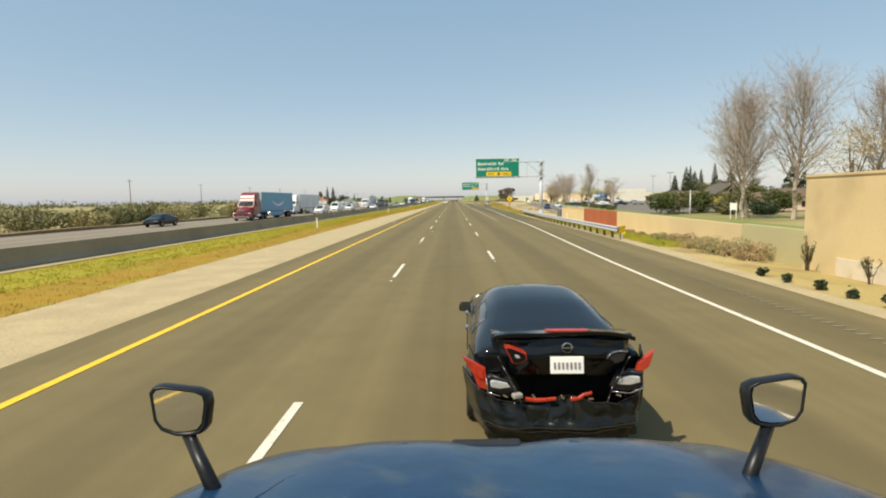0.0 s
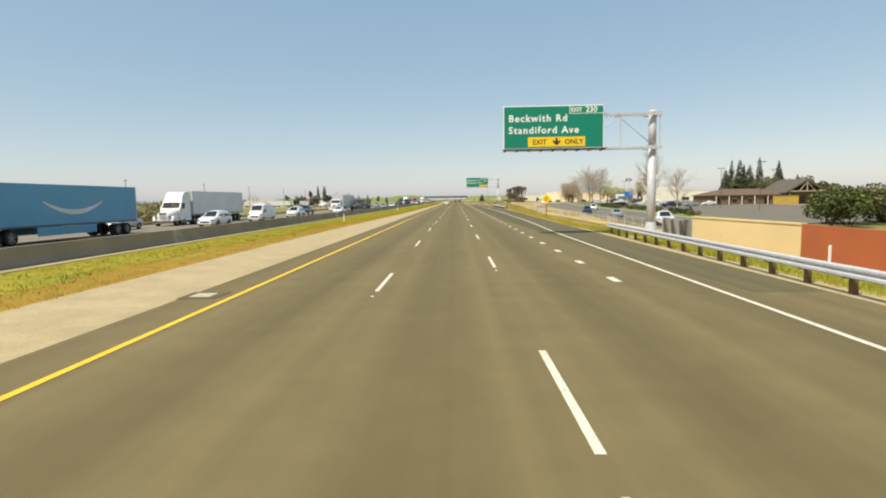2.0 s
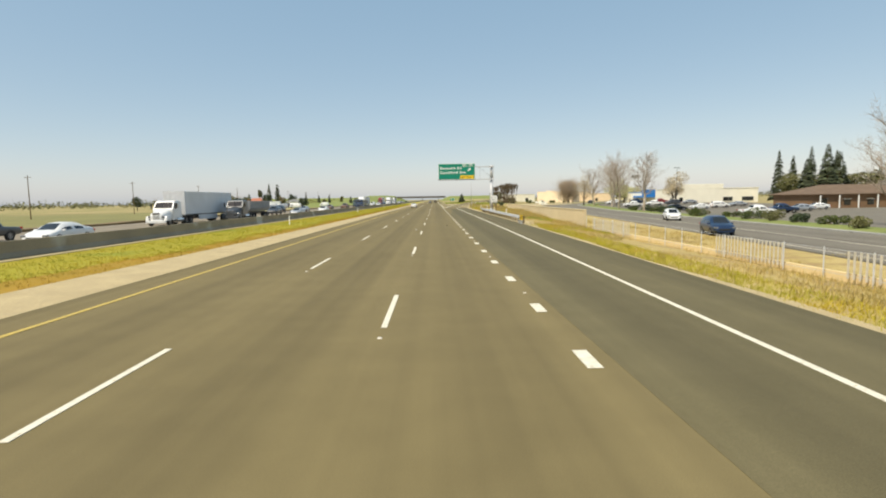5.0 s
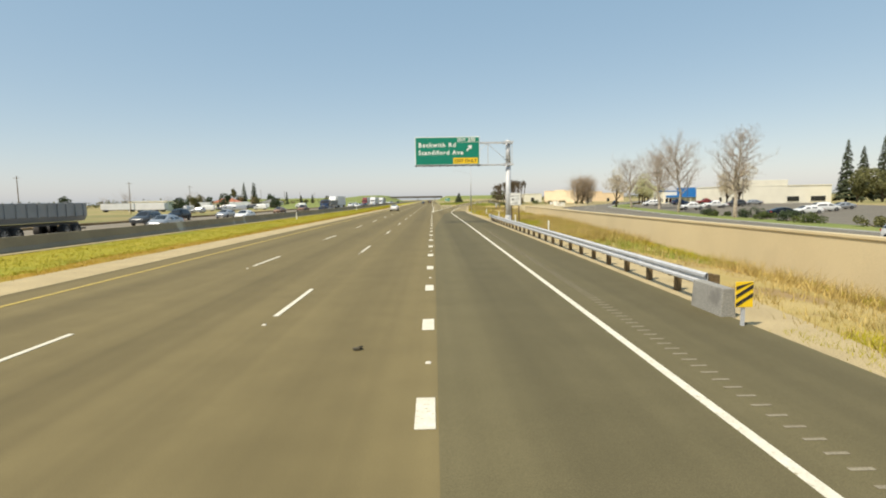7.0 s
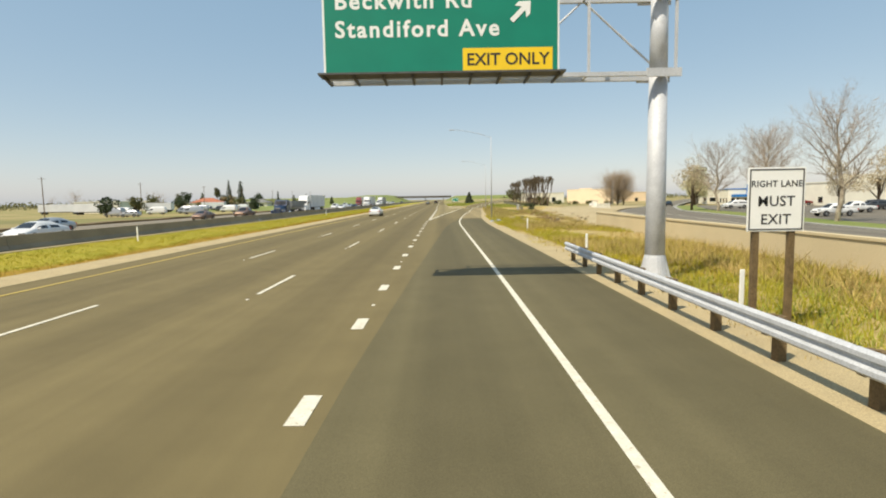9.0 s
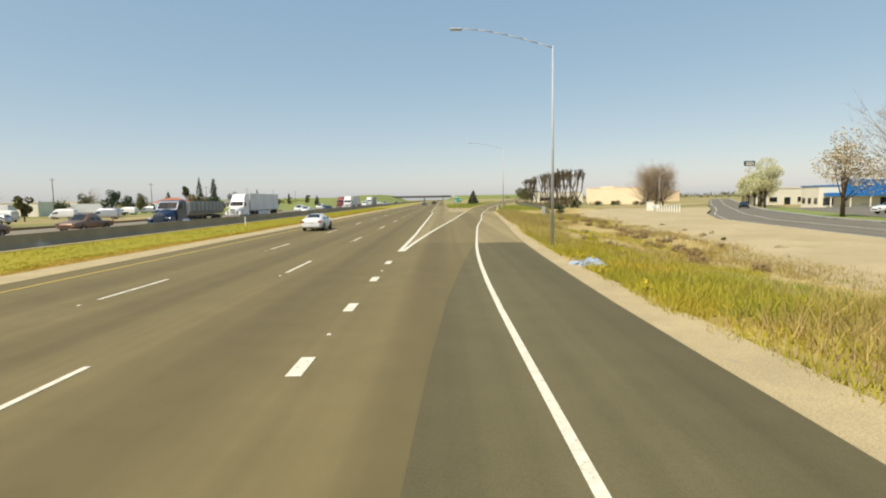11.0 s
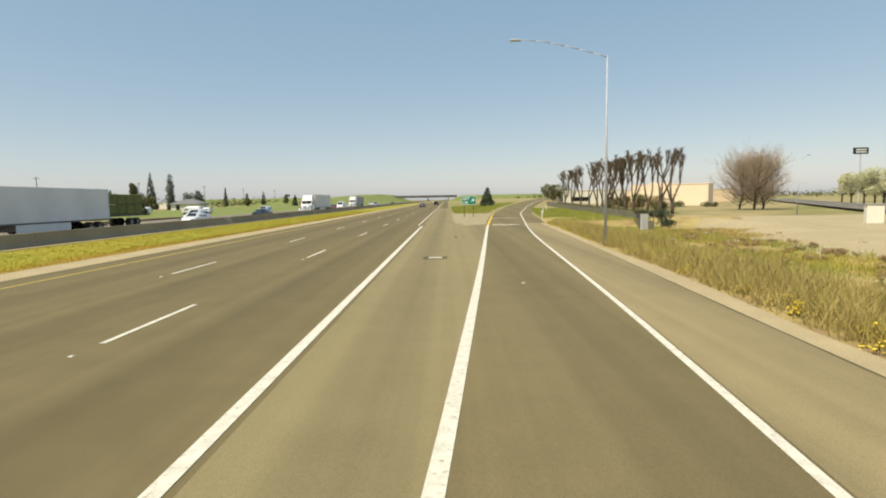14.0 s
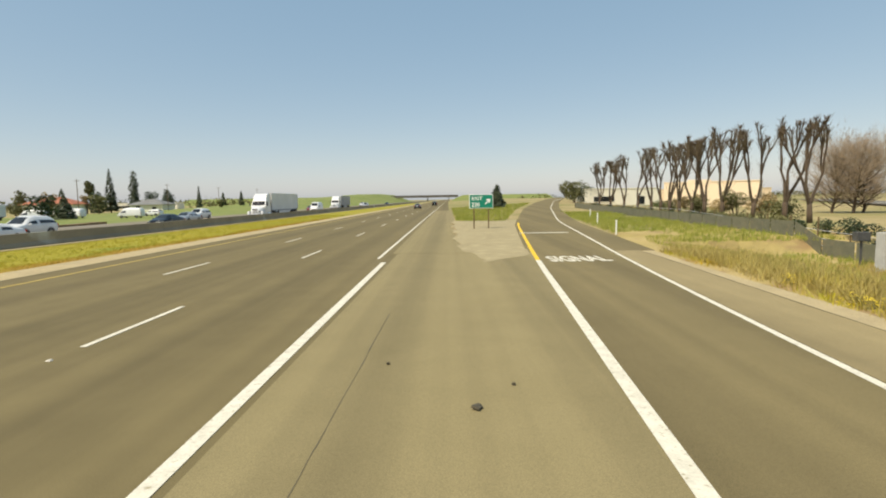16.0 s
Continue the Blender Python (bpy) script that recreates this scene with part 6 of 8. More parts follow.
def grass(name, material, label, count, x0, x1, y0, y1, h, seed, width=0.012, keep=None, tuft=6, lean=0.5):
    """A field of single blades in loose tufts, as one object."""
    rs = np.random.RandomState(seed)
    n = count // tuft
    cy = rs.uniform(y0, y1, n)
    u = rs.uniform(0, 1, n)
    cx = np.array([x0(v) + (x1(v) - x0(v)) * q for v, q in zip(cy, u)])
    if keep:
        ok = np.array([keep(a, b) for a, b in zip(cx, cy)])
        cx, cy = cx[ok], cy[ok]
    bx, by = np.repeat(cx, tuft), np.repeat(cy, tuft)
    bx, by = bx + rs.normal(0, 0.10, len(bx)), by + rs.normal(0, 0.10, len(by))
    bz = np.array([land(a, b) for a, b in zip(cx, cy)]).repeat(tuft) if x0(y0) > 5 else np.full(len(bx), -0.04)
    hh = h * rs.uniform(0.45, 1.25, len(bx)) * np.repeat(rs.uniform(0.5, 1.2, len(cx)), tuft)
    a = rs.uniform(0, 6.28, len(bx))
    l = rs.uniform(0, lean, len(bx)) * hh
    b2 = rs.uniform(0, 6.28, len(bx))
    w = width * rs.uniform(0.7, 1.5, len(bx))
    v = np.empty((len(bx), 3, 3))
    v[:, 0] = np.c_[bx - np.cos(b2) * w, by - np.sin(b2) * w, bz - 0.02]
    v[:, 1] = np.c_[bx + np.cos(b2) * w, by + np.sin(b2) * w, bz - 0.02]
    v[:, 2] = np.c_[bx + np.cos(a) * l, by + np.sin(a) * l, bz + hh]
    me = bpy.data.meshes.new(name)
    me.from_pydata(v.reshape(-1, 3).tolist(), [], np.arange(len(bx) * 3).reshape(-1, 3).tolist())
    me.materials.append(M[material])
    return tagged(new(name, me), label, "grass", "", "stuff")

# ---- planting ----
big = "tall bare trees beyond the wall"
for x, y, h, s, w in ((44.5, 79, 18.5, 1, 0.28), (49.8, 76, 20.5, 2, 0.27), (47.5, 84, 18.0, 24, 0.26), (58.0, 71, 18.0, 13, 0.26)):
    bare_tree(x, y, h, s, "tall pale-barked bare sycamore behind the low wall", group=big, wide=w, arms=36, rise=1.7, trunk=0.17, low=0.24)
leafy_tree(54.0, 71, 13.0, 5.0, 3, "pale blossoming tree behind the tall wall", leaf="bud", low=0.3, count=2600, size=0.12, group="budding trees")
bare_tree(40.8, 153.8, 13.4, 4, "bare pale-barked tree beside the side road", wide=0.17, arms=24, rise=1.5, group=big)
bare_tree(52.0, 168, 9.0, 14, "smaller bare tree beside the parking lot", arms=14, group=big)
bare_tree(52.5, 236, 14.0, 5, "bare pale-barked tree before a white store", wide=0.20, arms=22, group=big)
for x, y, h, s in ((60, 281, 13.5, 6), (55, 260, 14.0, 7), (63.5, 288, 14, 8), (58, 293, 12.5, 9)):
    bare_tree(x, y, h, s, "bare tan-twigged tree in a cluster beside the lot", wide=0.28, arms=18, group=big)
for x, y, h, s in ((78.5, 411, 11.6, 10), (81.2, 412.5, 10.6, 22), (76.3, 413, 10.4, 23)):
    bare_tree(x, y, h, s, "round-crowned bare brown tree beside the side road", bark="bark_dark", twig="twig_brown", wide=0.42, arms=50, low=0.08, group="brown bare trees")
for x, y, h, s in ((56.5, 300, 11, 31), (84, 290, 11, 32), (92, 310, 10, 33)):
    leafy_tree(x, y, h, h * 0.42, s, "pale tan budding tree in the lot", leaf="bud", low=0.2, count=3000, size=0.14, group="budding trees")
for x, y, h, s in ((96.5, 384, 14.6, 41), (90.5, 372, 11.0, 42), (100, 391, 9.0, 46), (103, 398, 10.2, 43), (108, 406.5, 10.0, 44), (112, 417, 9.6, 45), (117, 426, 9.6, 47), (122, 436, 9.6, 48), (129, 450, 9.8, 50), (135, 462, 10, 52)):
    leafy_tree(x, y, h, h * 0.42, s, "blossoming pale green tree beside the side road", leaf="blossom", low=0.24, count=4200, size=0.16, group="blossoming trees")
pl = "row of pollarded trees"
for k, (x, y, h) in enumerate(((42.3, 367.6, 10.2), (41.3, 369.6, 10.6), (41.6, 375.4, 10.2), (41.4, 381, 10.8), (41.2, 385, 10.4), (41.2, 388.5, 10.8), (41.0, 391.5, 10.4), (40.9, 394.5, 10.8), (40.8, 397.5, 10.5), (40.7, 400.5, 10.7), (40.2, 405, 10.0), (39.6, 410, 9.8), (39.0, 415, 9.4), (38.5, 420.5, 9.2))):
    pollard(x, y, h * 0.86, 60 + k, "pollarded dark-barked tree with bare knobbly stubs", pl, lean=(k % 3) - 1)
for k in range(7):
    bush(42.6 + 0.5 * (k % 2), 372 + k * 4.2, 1.8, 2.6 + 0.7 * (k % 3), 820 + k, "dark tangled growth between the pollarded trees", "brush_dead" if k % 2 else "leaf_olive", 1500, 0.10, group="growth between the pollarded trees")
bush(46, 472, 5, 6.5, 80, "dark evergreen shrub beside the ramp", "leaf_olive", 1800, 0.26)
bush(51, 484, 5, 6.0, 81, "dark evergreen shrub beside the ramp", "leaf_dark", 1500, 0.26)
for k, (x, y, r, h) in enumerate(((72, 456, 3.0, 2.0), (79, 452, 3.4, 1.8), (87, 449, 3.0, 1.6), (66, 462, 2.6, 2.4))):
    bush(x, y, r, h, 84 + k, "low olive-green shrub before a peach building", "leaf_green" if k % 2 else "leaf_olive", 1300, 0.14, group="shrubs before the peach building")
gb = "green shrubs beyond the wall"
for k, (x, y, r, h, lf) in enumerate(((41.5, 104, 3.4, 4.6, "leaf_green"), (46.5, 108, 3.8, 4.3, "leaf_olive"), (52, 110, 4.0, 4.2, "leaf_green"), (58, 108, 4.2, 4.6, "leaf_olive"), (66, 106, 3.6, 5.2, "leaf_green"), (52, 98, 2.6, 2.0, "leaf_olive"), (57, 96, 2.6, 1.8, "leaf_dark"))):
    bush(x, y, r, h + 0.6, 90 + k, "dense dark green shrub behind the red wall", lf, 2600, 0.2, group=gb)
cf = "conifers in the distance"
for k, (x, y, h, r) in enumerate(((115, 264, 17.5, 3.8), (120, 266, 15.5, 3.8), (110, 265, 13.5, 3.6), (95, 150, 11.5, 4.0), (101, 154, 10.0, 4.4), (150, 340, 22, 3.6), (158, 343, 20, 3.6), (168, 346, 24, 3.8), (176, 342, 22, 4.0), (183, 352, 18, 4.2), (112, 268, 9, 2.6), (118, 270, 8, 2.6), (160, 300, 12, 3), (21.2, 440, 5.3, 2.3))):
    conifer(x, y, h, r, 100 + k, "dark conifer standing beyond the freeway", group=cf)
for k, (x, y, h, r) in enumerate(((-122, 530, 17.5, 2.9), (-115, 534, 9.0, 2.6), (-101, 560, 11.0, 1.5), (-91, 562, 8.0, 2.0), (-82, 560, 8.5, 1.7), (-76, 440, 5.5, 2.6), (-134, 520, 9.5, 2.8), (-62, 545, 6.5, 2))):
    conifer(x, y, h, r, 130 + k, "dark conifer across the freeway", group=cf)
for x, y, h, r, s, low, lf in ((-119, 541, 17.0, 2.4, 141, 0.15, "leaf_conifer"), (-128, 527, 12.5, 2.0, 142, 0.62, "leaf_olive"), (-124, 524, 7.5, 3.4, 143, 0.15, "leaf_dark"), (-111, 552, 9.0, 3.4, 144, 0.15, "leaf_dark"), (-146, 516, 8.5, 3.0, 145, 0.15, "leaf_olive")):
    tall_tree(x, y, h, r, s, "slim tall tree beside a red-roofed house" if r < 2.6 else "round dark tree beside a red-roofed house", leaf=lf, low=low, group="trees across the freeway")
for k in range(16):
    rnd = random.Random(200 + k)
    leafy_tree(-70 - rnd.uniform(0, 80), 330 + k * 16, rnd.uniform(4, 8), rnd.uniform(2, 3.5), 150 + k, "small green tree across the freeway", leaf=rnd.choice(["leaf_dark", "leaf_olive", "brush"]), low=0.2, count=700, size=0.3, group="trees across the freeway")
for k in range(52):
    rnd = random.Random(300 + k)
    bush(-44 - rnd.uniform(0, 14), 26 + k * 2.5 + rnd.uniform(-2, 2), rnd.uniform(2.6, 4.4), rnd.uniform(2.2, 3.9), 310 + k, "olive-green roadside shrub across the freeway", rnd.choice(["shrub_tan", "shrub_haze", "shrub_haze", "leaf_olive"]), 1700, 0.15, group="shrubs across the freeway")
for k in range(30):
    rnd = random.Random(400 + k)
    y = 22.5 + k * 0.62 + rnd.uniform(-0.5, 0.5)
    f = (0.45 + 0.75 * abs(math.sin(y * 0.83 + 0.6))) * max(0.3, 1 - abs(y - 26) / 16)
    bush(13.6 + (y - 22) * 0.07 + rnd.uniform(0.2, 2.4), y, rnd.uniform(0.6, 1.5), rnd.uniform(0.55, 1.0) * f, 410 + k, "dry tan brush against the low wall", rnd.choice(["brush_pale", "brush_pale", "shrub_tan"]), 2600, 0.03, group="dry brush on the verge")


def tall_weed(x, y, h, seed):
    """Upright weed: a sheaf of bent stalks with narrow leaves."""
    rnd = random.Random(seed)
    t = thing("tall_weed", x, y, land(x, y), 0, "tall dark weed at the foot of the high wall", "weed", "weeds below the high wall")
    g, lf = Geo(), Geo()
    for k in range(9):
        a, lean, top = rnd.uniform(0, 6.28), rnd.uniform(0.08, 0.30), h * rnd.uniform(0.55, 1.0)
        run = [Vector((math.cos(a) * lean * q * q + 0.04 * math.cos(a), math.sin(a) * lean * q * q + 0.04 * math.sin(a), top * q - 0.05)) for q in (0, 0.35, 0.7, 1.0)]
        for p, q in zip(run, run[1:]):
            g.tube(p, q, 0.012, 0.008, 5)
        for _ in range(16):
            p = run[1].lerp(run[3], rnd.random())
            b = rnd.uniform(0, 6.28)
            d = Vector((math.cos(b), math.sin(b), rnd.uniform(0.2, 1.2))).normalized() * rnd.uniform(0.10, 0.2)
            w = Vector((-math.sin(b), math.cos(b), 0)) * 0.022
            lf.add([p, p + d * 0.5 + w, p + d, p + d * 0.5 - w], [(0, 1, 2, 3)])
    g.make("stem", "bark_dark", t, fix=False)
    lf.make("foliage", "leaf_olive", t, fix=False)
    return t


for k, (x, y, h) in enumerate(((15.6, 20.2, 1.5), (15.9, 20.6, 1.2), (15.5, 16.9, 1.1), (15.8, 16.2, 1.3))):
    tall_weed(x, y, h, 440 + k)
for k in range(80):
    rnd = random.Random(500 + k)
    y = 268 + rnd.uniform(0, 75)
    bush(main_right(y) + rnd.uniform(4.5, 17), y, rnd.uniform(0.15, 0.45), rnd.uniform(0.12, 0.42), 510 + k, "low weedy clump on the dry verge", rnd.choice(["brush", "shrub_tan", "bud", "brush"]), 130, 0.07, group="weeds on the verge")

for k in range(34):
    rnd = random.Random(640 + k)
    y = 262 + k * 2.1 + rnd.uniform(-1, 1)
    bush(main_right(y) + 10.6 + rnd.uniform(-2.2, 1.6), y, rnd.uniform(0.5, 1.4), rnd.uniform(0.22, 0.55), 650 + k, "dead brown brush at the edge of the dirt lot", rnd.choice(["brush_dead", "brush_dead", "brush_pale"]), 1700, 0.03, group="dead brush beside the lot")

for k in range(5):
    rnd = random.Random(450 + k)
    bush(11.85 + rnd.uniform(-0.05, 0.1), 11.4 + k * 1.3, 0.2, rnd.uniform(0.3, 0.42), 460 + k, "small dark spiky plant at the shoulder edge", "leaf_dark", 200, 0.05, group="small plants at the shoulder")

for k, (x, y, h) in enumerate(((146, 330, 11), (156, 332, 12), (166, 334, 12), (176, 332, 11), (188, 336, 13), (118, 252, 9), (140, 250, 8))):
    leafy_tree(x, y, h, h * 0.5, 470 + k, "broad olive-green tree among conifers", leaf="leaf_olive", low=0.12, count=2200, size=0.35, group="olive trees beyond the lots")

for k in range(18):
    rnd = random.Random(560 + k)
    y = 138 + k * 6.5 + rnd.uniform(-1.5, 1.5)
    bush(at([(100, 34), (170, 42.5), (227, 47.0), (300, 54)])(y) + rnd.uniform(3.0, 6.5), y, rnd.uniform(1.6, 2.8), rnd.uniform(0.9, 1.5), 580 + k, "low clipped green hedge on the lawn strip", rnd.choice(["leaf_dark", "leaf_green", "leaf_olive"]), 1200, 0.10, group="hedges beside the lot", z=-0.9 if y < 255 else -0.55)



def flower_clump(x, y, r, seed):
    """Low olive weed topped with small yellow flower heads."""
    rnd = random.Random(seed)
    t = thing("flower_clump", x, y, land(x, y), 0, "low weed with bright yellow flowers at the gravel edge", "flowers", "flowers at the gravel edge")
    lf, fl = Geo(), Geo()
    for k in range(130):
        a, d = rnd.uniform(0, 6.28), r * rnd.random() ** 0.6
        p = Vector((math.cos(a) * d, math.sin(a) * d, 0.0))
        q = p + Vector((rnd.uniform(-0.08, 0.08), rnd.uniform(-0.08, 0.08), rnd.uniform(0.10, 0.30) * (1.25 - d / r)))
        w = Vector((-math.sin(a), math.cos(a), 0)) * 0.014
        lf.add([p - w, p + w, q], [(0, 1, 2)])
        if k % 3 == 0:
            s = rnd.uniform(0.025, 0.05)
            fl.add([q + Vector((math.cos(b) * s, math.sin(b) * s, 0.012 * (n % 2))) for n, b in enumerate((0, 1.05, 2.1, 3.14, 4.2, 5.24))], [(0, 1, 2, 3, 4, 5)])
    lf.make("foliage", "leaf_olive", t, fix=False)
    fl.make("blossom", "flower_yellow", t, fix=False)
    return t


M["flower_yellow"] = island(mat("yellow_flower_heads", (0.80, 0.58, 0.02), (0.70, 0.52, 0.02), 3.0, 0.8), 0.2)
for k in range(46):
    rnd = random.Random(900 + k)
    y = 250 + k * 1.9 + rnd.uniform(-1.2, 1.2)
    flower_clump(main_right(y) + rnd.choice([1.15, 1.3, 1.6, 2.4]) + rnd.uniform(-0.1, 0.3), y, rnd.uniform(0.2, 0.45), 950 + k)

# far woods along the horizon
rnd = random.Random(9)
g = Geo()
for k in range(800):
    a = rnd.uniform(-1.05, 1.0)
    d = rnd.uniform(420, 1000) if a < -0.2 else rnd.uniform(650, 1100)
    x, y = math.sin(a) * d, math.cos(a) * d + 200
    if -120 < x < 90 or rnd.random() < 0.1:
        continue
    h = rnd.uniform(3, 8)
    for _ in range(26):
        p = Vector((x + rnd.gauss(0, 5), y + rnd.gauss(0, 3), rnd.uniform(0, h) * rnd.uniform(0.6, 1)))
        s = 1.3
        g.add([p + Vector((rnd.uniform(-s, s), rnd.uniform(-s, s), rnd.uniform(-s, s))) for _ in range(3)], [(0, 1, 2)])
tagged(g.make("far_woods", "leaf_olive", fix=False), "low dark woods along the flat horizon", "trees", "", "stuff")

# grass
def patch(a, b, f=0.22, cut=0.0, k=0.0):
    return noise.noise(Vector((a * f + k, b * f * 0.6, k))) > cut


grass("grass_median", "grass_median", "short yellow-green flowering grass on the median", 170000, const(-15.1), lambda y: rust_left(y) + 0.5, -5, 420, 0.10, 21, 0.014, lean=1.2)
grass("weeds_median", "grass_rust", "short rusty orange weeds on the median", 80000, lambda y: rust_left(y) - 0.6, lambda y: gravel_left(y) + 0.1, -5, 400, 0.09, 29, 0.013, lean=1.2)
grass("grass_verge", "grass_lime", "yellow-green grass along the outer verge", 120000, lambda y: main_right(y) + (1.7 if 165 < y < 240 else 1.1), lambda y: main_right(y) + 9, 160, 262, 0.27, 22, 0.015, keep=lambda a, b: patch(a, b, 0.14, -0.12, 3.1), lean=1.0)
grass("grass_straw", "grass_dry", "dry straw grass along the outer verge", 130000, lambda y: main_right(y) + 0.9, lambda y: main_right(y) + 15, 86, 345, 0.26, 23, 0.014, keep=lambda a, b: patch(a, b, 0.2, -0.1, 7.7), lean=0.8)
grass("grass_green", "grass_green", "fresh green grass below the pollarded trees", 100000, lambda y: main_right(min(y, 345)) + 1.0 + max(0, y - 345) * 0.12, lambda y: main_right(min(y, 345)) + 13 + max(0, y - 345) * 0.12, 262, 400, 0.34, 24, 0.016, keep=lambda a, b: patch(a, b, 0.2, 0.0 if b < 325 else -0.4, 1.3) and b > 300 and a - main_right(min(b, 345)) > 2.5)
grass("grass_edge", "grass_yellow", "flowering weeds at the gravel edge", 24000, lambda y: main_right(y) + 0.6, lambda y: main_right(y) + 3.4, 225, 345, 0.17, 25, 0.016, keep=lambda a, b: patch(a, b, 0.25, 0.0, 5.0))
grass("tall_straw", "grass_olive", "tall olive straw weeds along the shoulder", 60000, lambda y: main_right(y) + 1.1, lambda y: main_right(y) + 5.2, 262, 345, 0.56, 27, 0.010, keep=lambda a, b: patch(a, b, 0.24, -0.12, 9.3) or (a < main_right(b) + 2.2 and patch(a, b, 0.3, -0.2, 2.2)), lean=1.4)
grass("tall_straw", "grass_dry", "tall dry straw weeds beside the guard rail", 56000, lambda y: main_right(y) + 2.0, lambda y: main_right(y) + 8.0, 166, 250, 0.55, 28, 0.012, keep=lambda a, b: patch(a, b, 0.13, 0.0, 4.3), lean=1.2)
grass("grass_green", "grass_green", "fresh green grass in front of the beige wall", 40000, lambda y: main_right(y) + 2.0, lambda y: main_right(y) + 8.2, 172, 262, 0.30, 31, 0.014, keep=lambda a, b: patch(a, b, 0.12, 0.08, 6.6), lean=1.1)
grass("weeds_verge", "grass_lime", "yellow-green flowering weeds in patches on the dry verge", 95000, lambda y: main_right(y) + 0.8, lambda y: main_right(y) + 13, 258, 345, 0.24, 33, 0.013, keep=lambda a, b: patch(a, b, 0.16, 0.12, 8.8), lean=1.3)
grass("grass_green", "grass_bright", "bright green grass strip behind the guard rail", 60000, lambda y: main_right(y) + 1.0, lambda y: main_right(y) + 3.4, 27, 92, 0.26, 35, 0.013, keep=lambda a, b: patch(a, b, 0.3, -0.3, 1.9), lean=1.1)
grass("weeds_edge", "grass_lime", "yellow-green weeds along the edge of the newer lane", 46000, lambda y: main_right(y) + 0.25, lambda y: main_right(y) + 2.0, 86, 166, 0.16, 37, 0.013, lean=1.2)
grass("brush_brown", "grass_brown", "dead brown weeds in bands on the dry verge", 90000, lambda y: main_right(y) + 3.0, lambda y: main_right(y) + 14, 238, 345, 0.34, 39, 0.012, keep=lambda a, b: patch(a, b, 0.13, 0.10, 2.9), lean=1.2)
grass("brush_brown", "grass_brown", "dead brown weeds on the slope beside the fence", 40000, lambda y: main_right(y) + 2.2, lambda y: main_right(y) + 7.5, 88, 168, 0.24, 41, 0.012, keep=lambda a, b: patch(a, b, 0.15, 0.05, 5.9), lean=1.2)
grass("brush_brown", "grass_brown", "tall dead brown weeds along the gravel edge", 34000, lambda y: main_right(y) + 0.8, lambda y: main_right(y) + 4.6, 284, 345, 0.58, 45, 0.010, keep=lambda a, b: patch(a, b, 0.22, -0.05, 6.1), lean=1.3)
grass("weeds_verge", "grass_lime", "yellow-green weeds along the gravel edge", 42000, lambda y: main_right(y) + 0.9, lambda y: main_right(y) + 5.5, 248, 276, 0.34, 47, 0.013, keep=lambda a, b: patch(a, b, 0.24, -0.15, 3.9), lean=1.3)
grass("grass_straw", "grass_dry", "dry straw grass below the pollarded trees", 60000, lambda y: main_right(y) + 8, lambda y: main_right(y) + 24, 322, 345, 0.26, 43, 0.016, lean=1.0)
grass("grass_gore", "grass_green", "green grass on the bank between freeway and ramp", 22000, const(11.2), lambda y: gore_right(y) - 1.6, 376, 470, 0.4, 26, 0.02)

# ---- side road, lots and buildings ----
front_left = at([(-60, 21.5), (85, 21.5), (100, 22.5), (170, 30.5), (300, 42.0), (319, 50), (336, 59), (362, 72), (396, 88), (480, 130), (600, 190)])
front_right = at([(-60, 32), (85, 33), (100, 34), (170, 42.5), (227, 47.0), (300, 54), (332, 66.5), (350, 75), (376, 87.5), (480, 141), (600, 203)])
front_z = at([(-60, -1.02), (250, -1.02), (300, -0.42), (600, -0.42)])
FY = [float(v) for v in np.arange(-60, 300, 15)] + [float(v) for v in np.arange(300, 601, 6)]
ribbon("side_road", "asphalt_side", front_left, front_right, FY, z=front_z, thick=0.1, label="grey asphalt side road running beside the freeway", cuts=3)
side_line = lambda f: ribbon("side_road_stripe", "white_paint", lambda y: f(y) - 0.06, lambda y: f(y) + 0.06, FY, z=lambda y: front_z(y) + 0.008, thick=0.004, label="thin white stripe on the side road")
side_line(lambda y: front_left(y) + 1.0)
side_line(lambda y: (front_left(y) + front_right(y)) / 2)
ribbon("side_kerb", "concrete", lambda y: front_right(y), lambda y: front_right(y) + 0.9, FY, z=lambda y: front_z(y) + 0.15, thick=0.3, label="pale concrete kerb and pavement of the side road")
ribbon("parking_lot", "asphalt_side", lambda y: front_right(y) + 6, lambda y: front_right(y) + 60, [110.0, 140, 170, 200, 230, 260, 290, 320, 345], z=lambda y: front_z(y) + 0.06, thick=0.1, label="grey asphalt parking lot behind a planted strip")
ribbon("planted_strip", "green", lambda y: front_right(y) + 0.9, lambda y: front_right(y) + 6, [float(v) for v in np.arange(30, 346, 15)], z=lambda y: front_z(y) + 0.12, thick=0.2, label="green lawn strip between side road and lot")
lot_left = lambda y: main_right(min(y, 345)) + 12.5 + 1.4 * math.sin(y * 0.21) + 0.8 * math.sin(y * 0.63) + 0.3 * math.sin(y * 1.9) + max(0, y - 330) * 0.35
g = Geo()
lot_ys = [float(v) for v in np.arange(255, 361, 1.0)]
for y in lot_ys:
    a, b = lot_left(y), front_left(y) - 0.2
    for q in range(17):
        x = a + (b - a) * (q / 16) ** 1.5
        k = max(0.0, min(1.0, (x - a) / 5.0))
        g.v.append((x, y, land(x, y) + 0.035 + (front_z(y) + 0.10 - land(x, y)) * k * k * (3 - 2 * k)))
g.f = [(r * 17 + q, r * 17 + q + 1, r * 17 + 18 + q, r * 17 + 17 + q) for r in range(len(lot_ys) - 1) for q in range(16)]
tagged(g.make("dirt_lot", "dirt", smooth=True, fix=False), "bare tan dirt beside the side road", "ground", "", "structure")

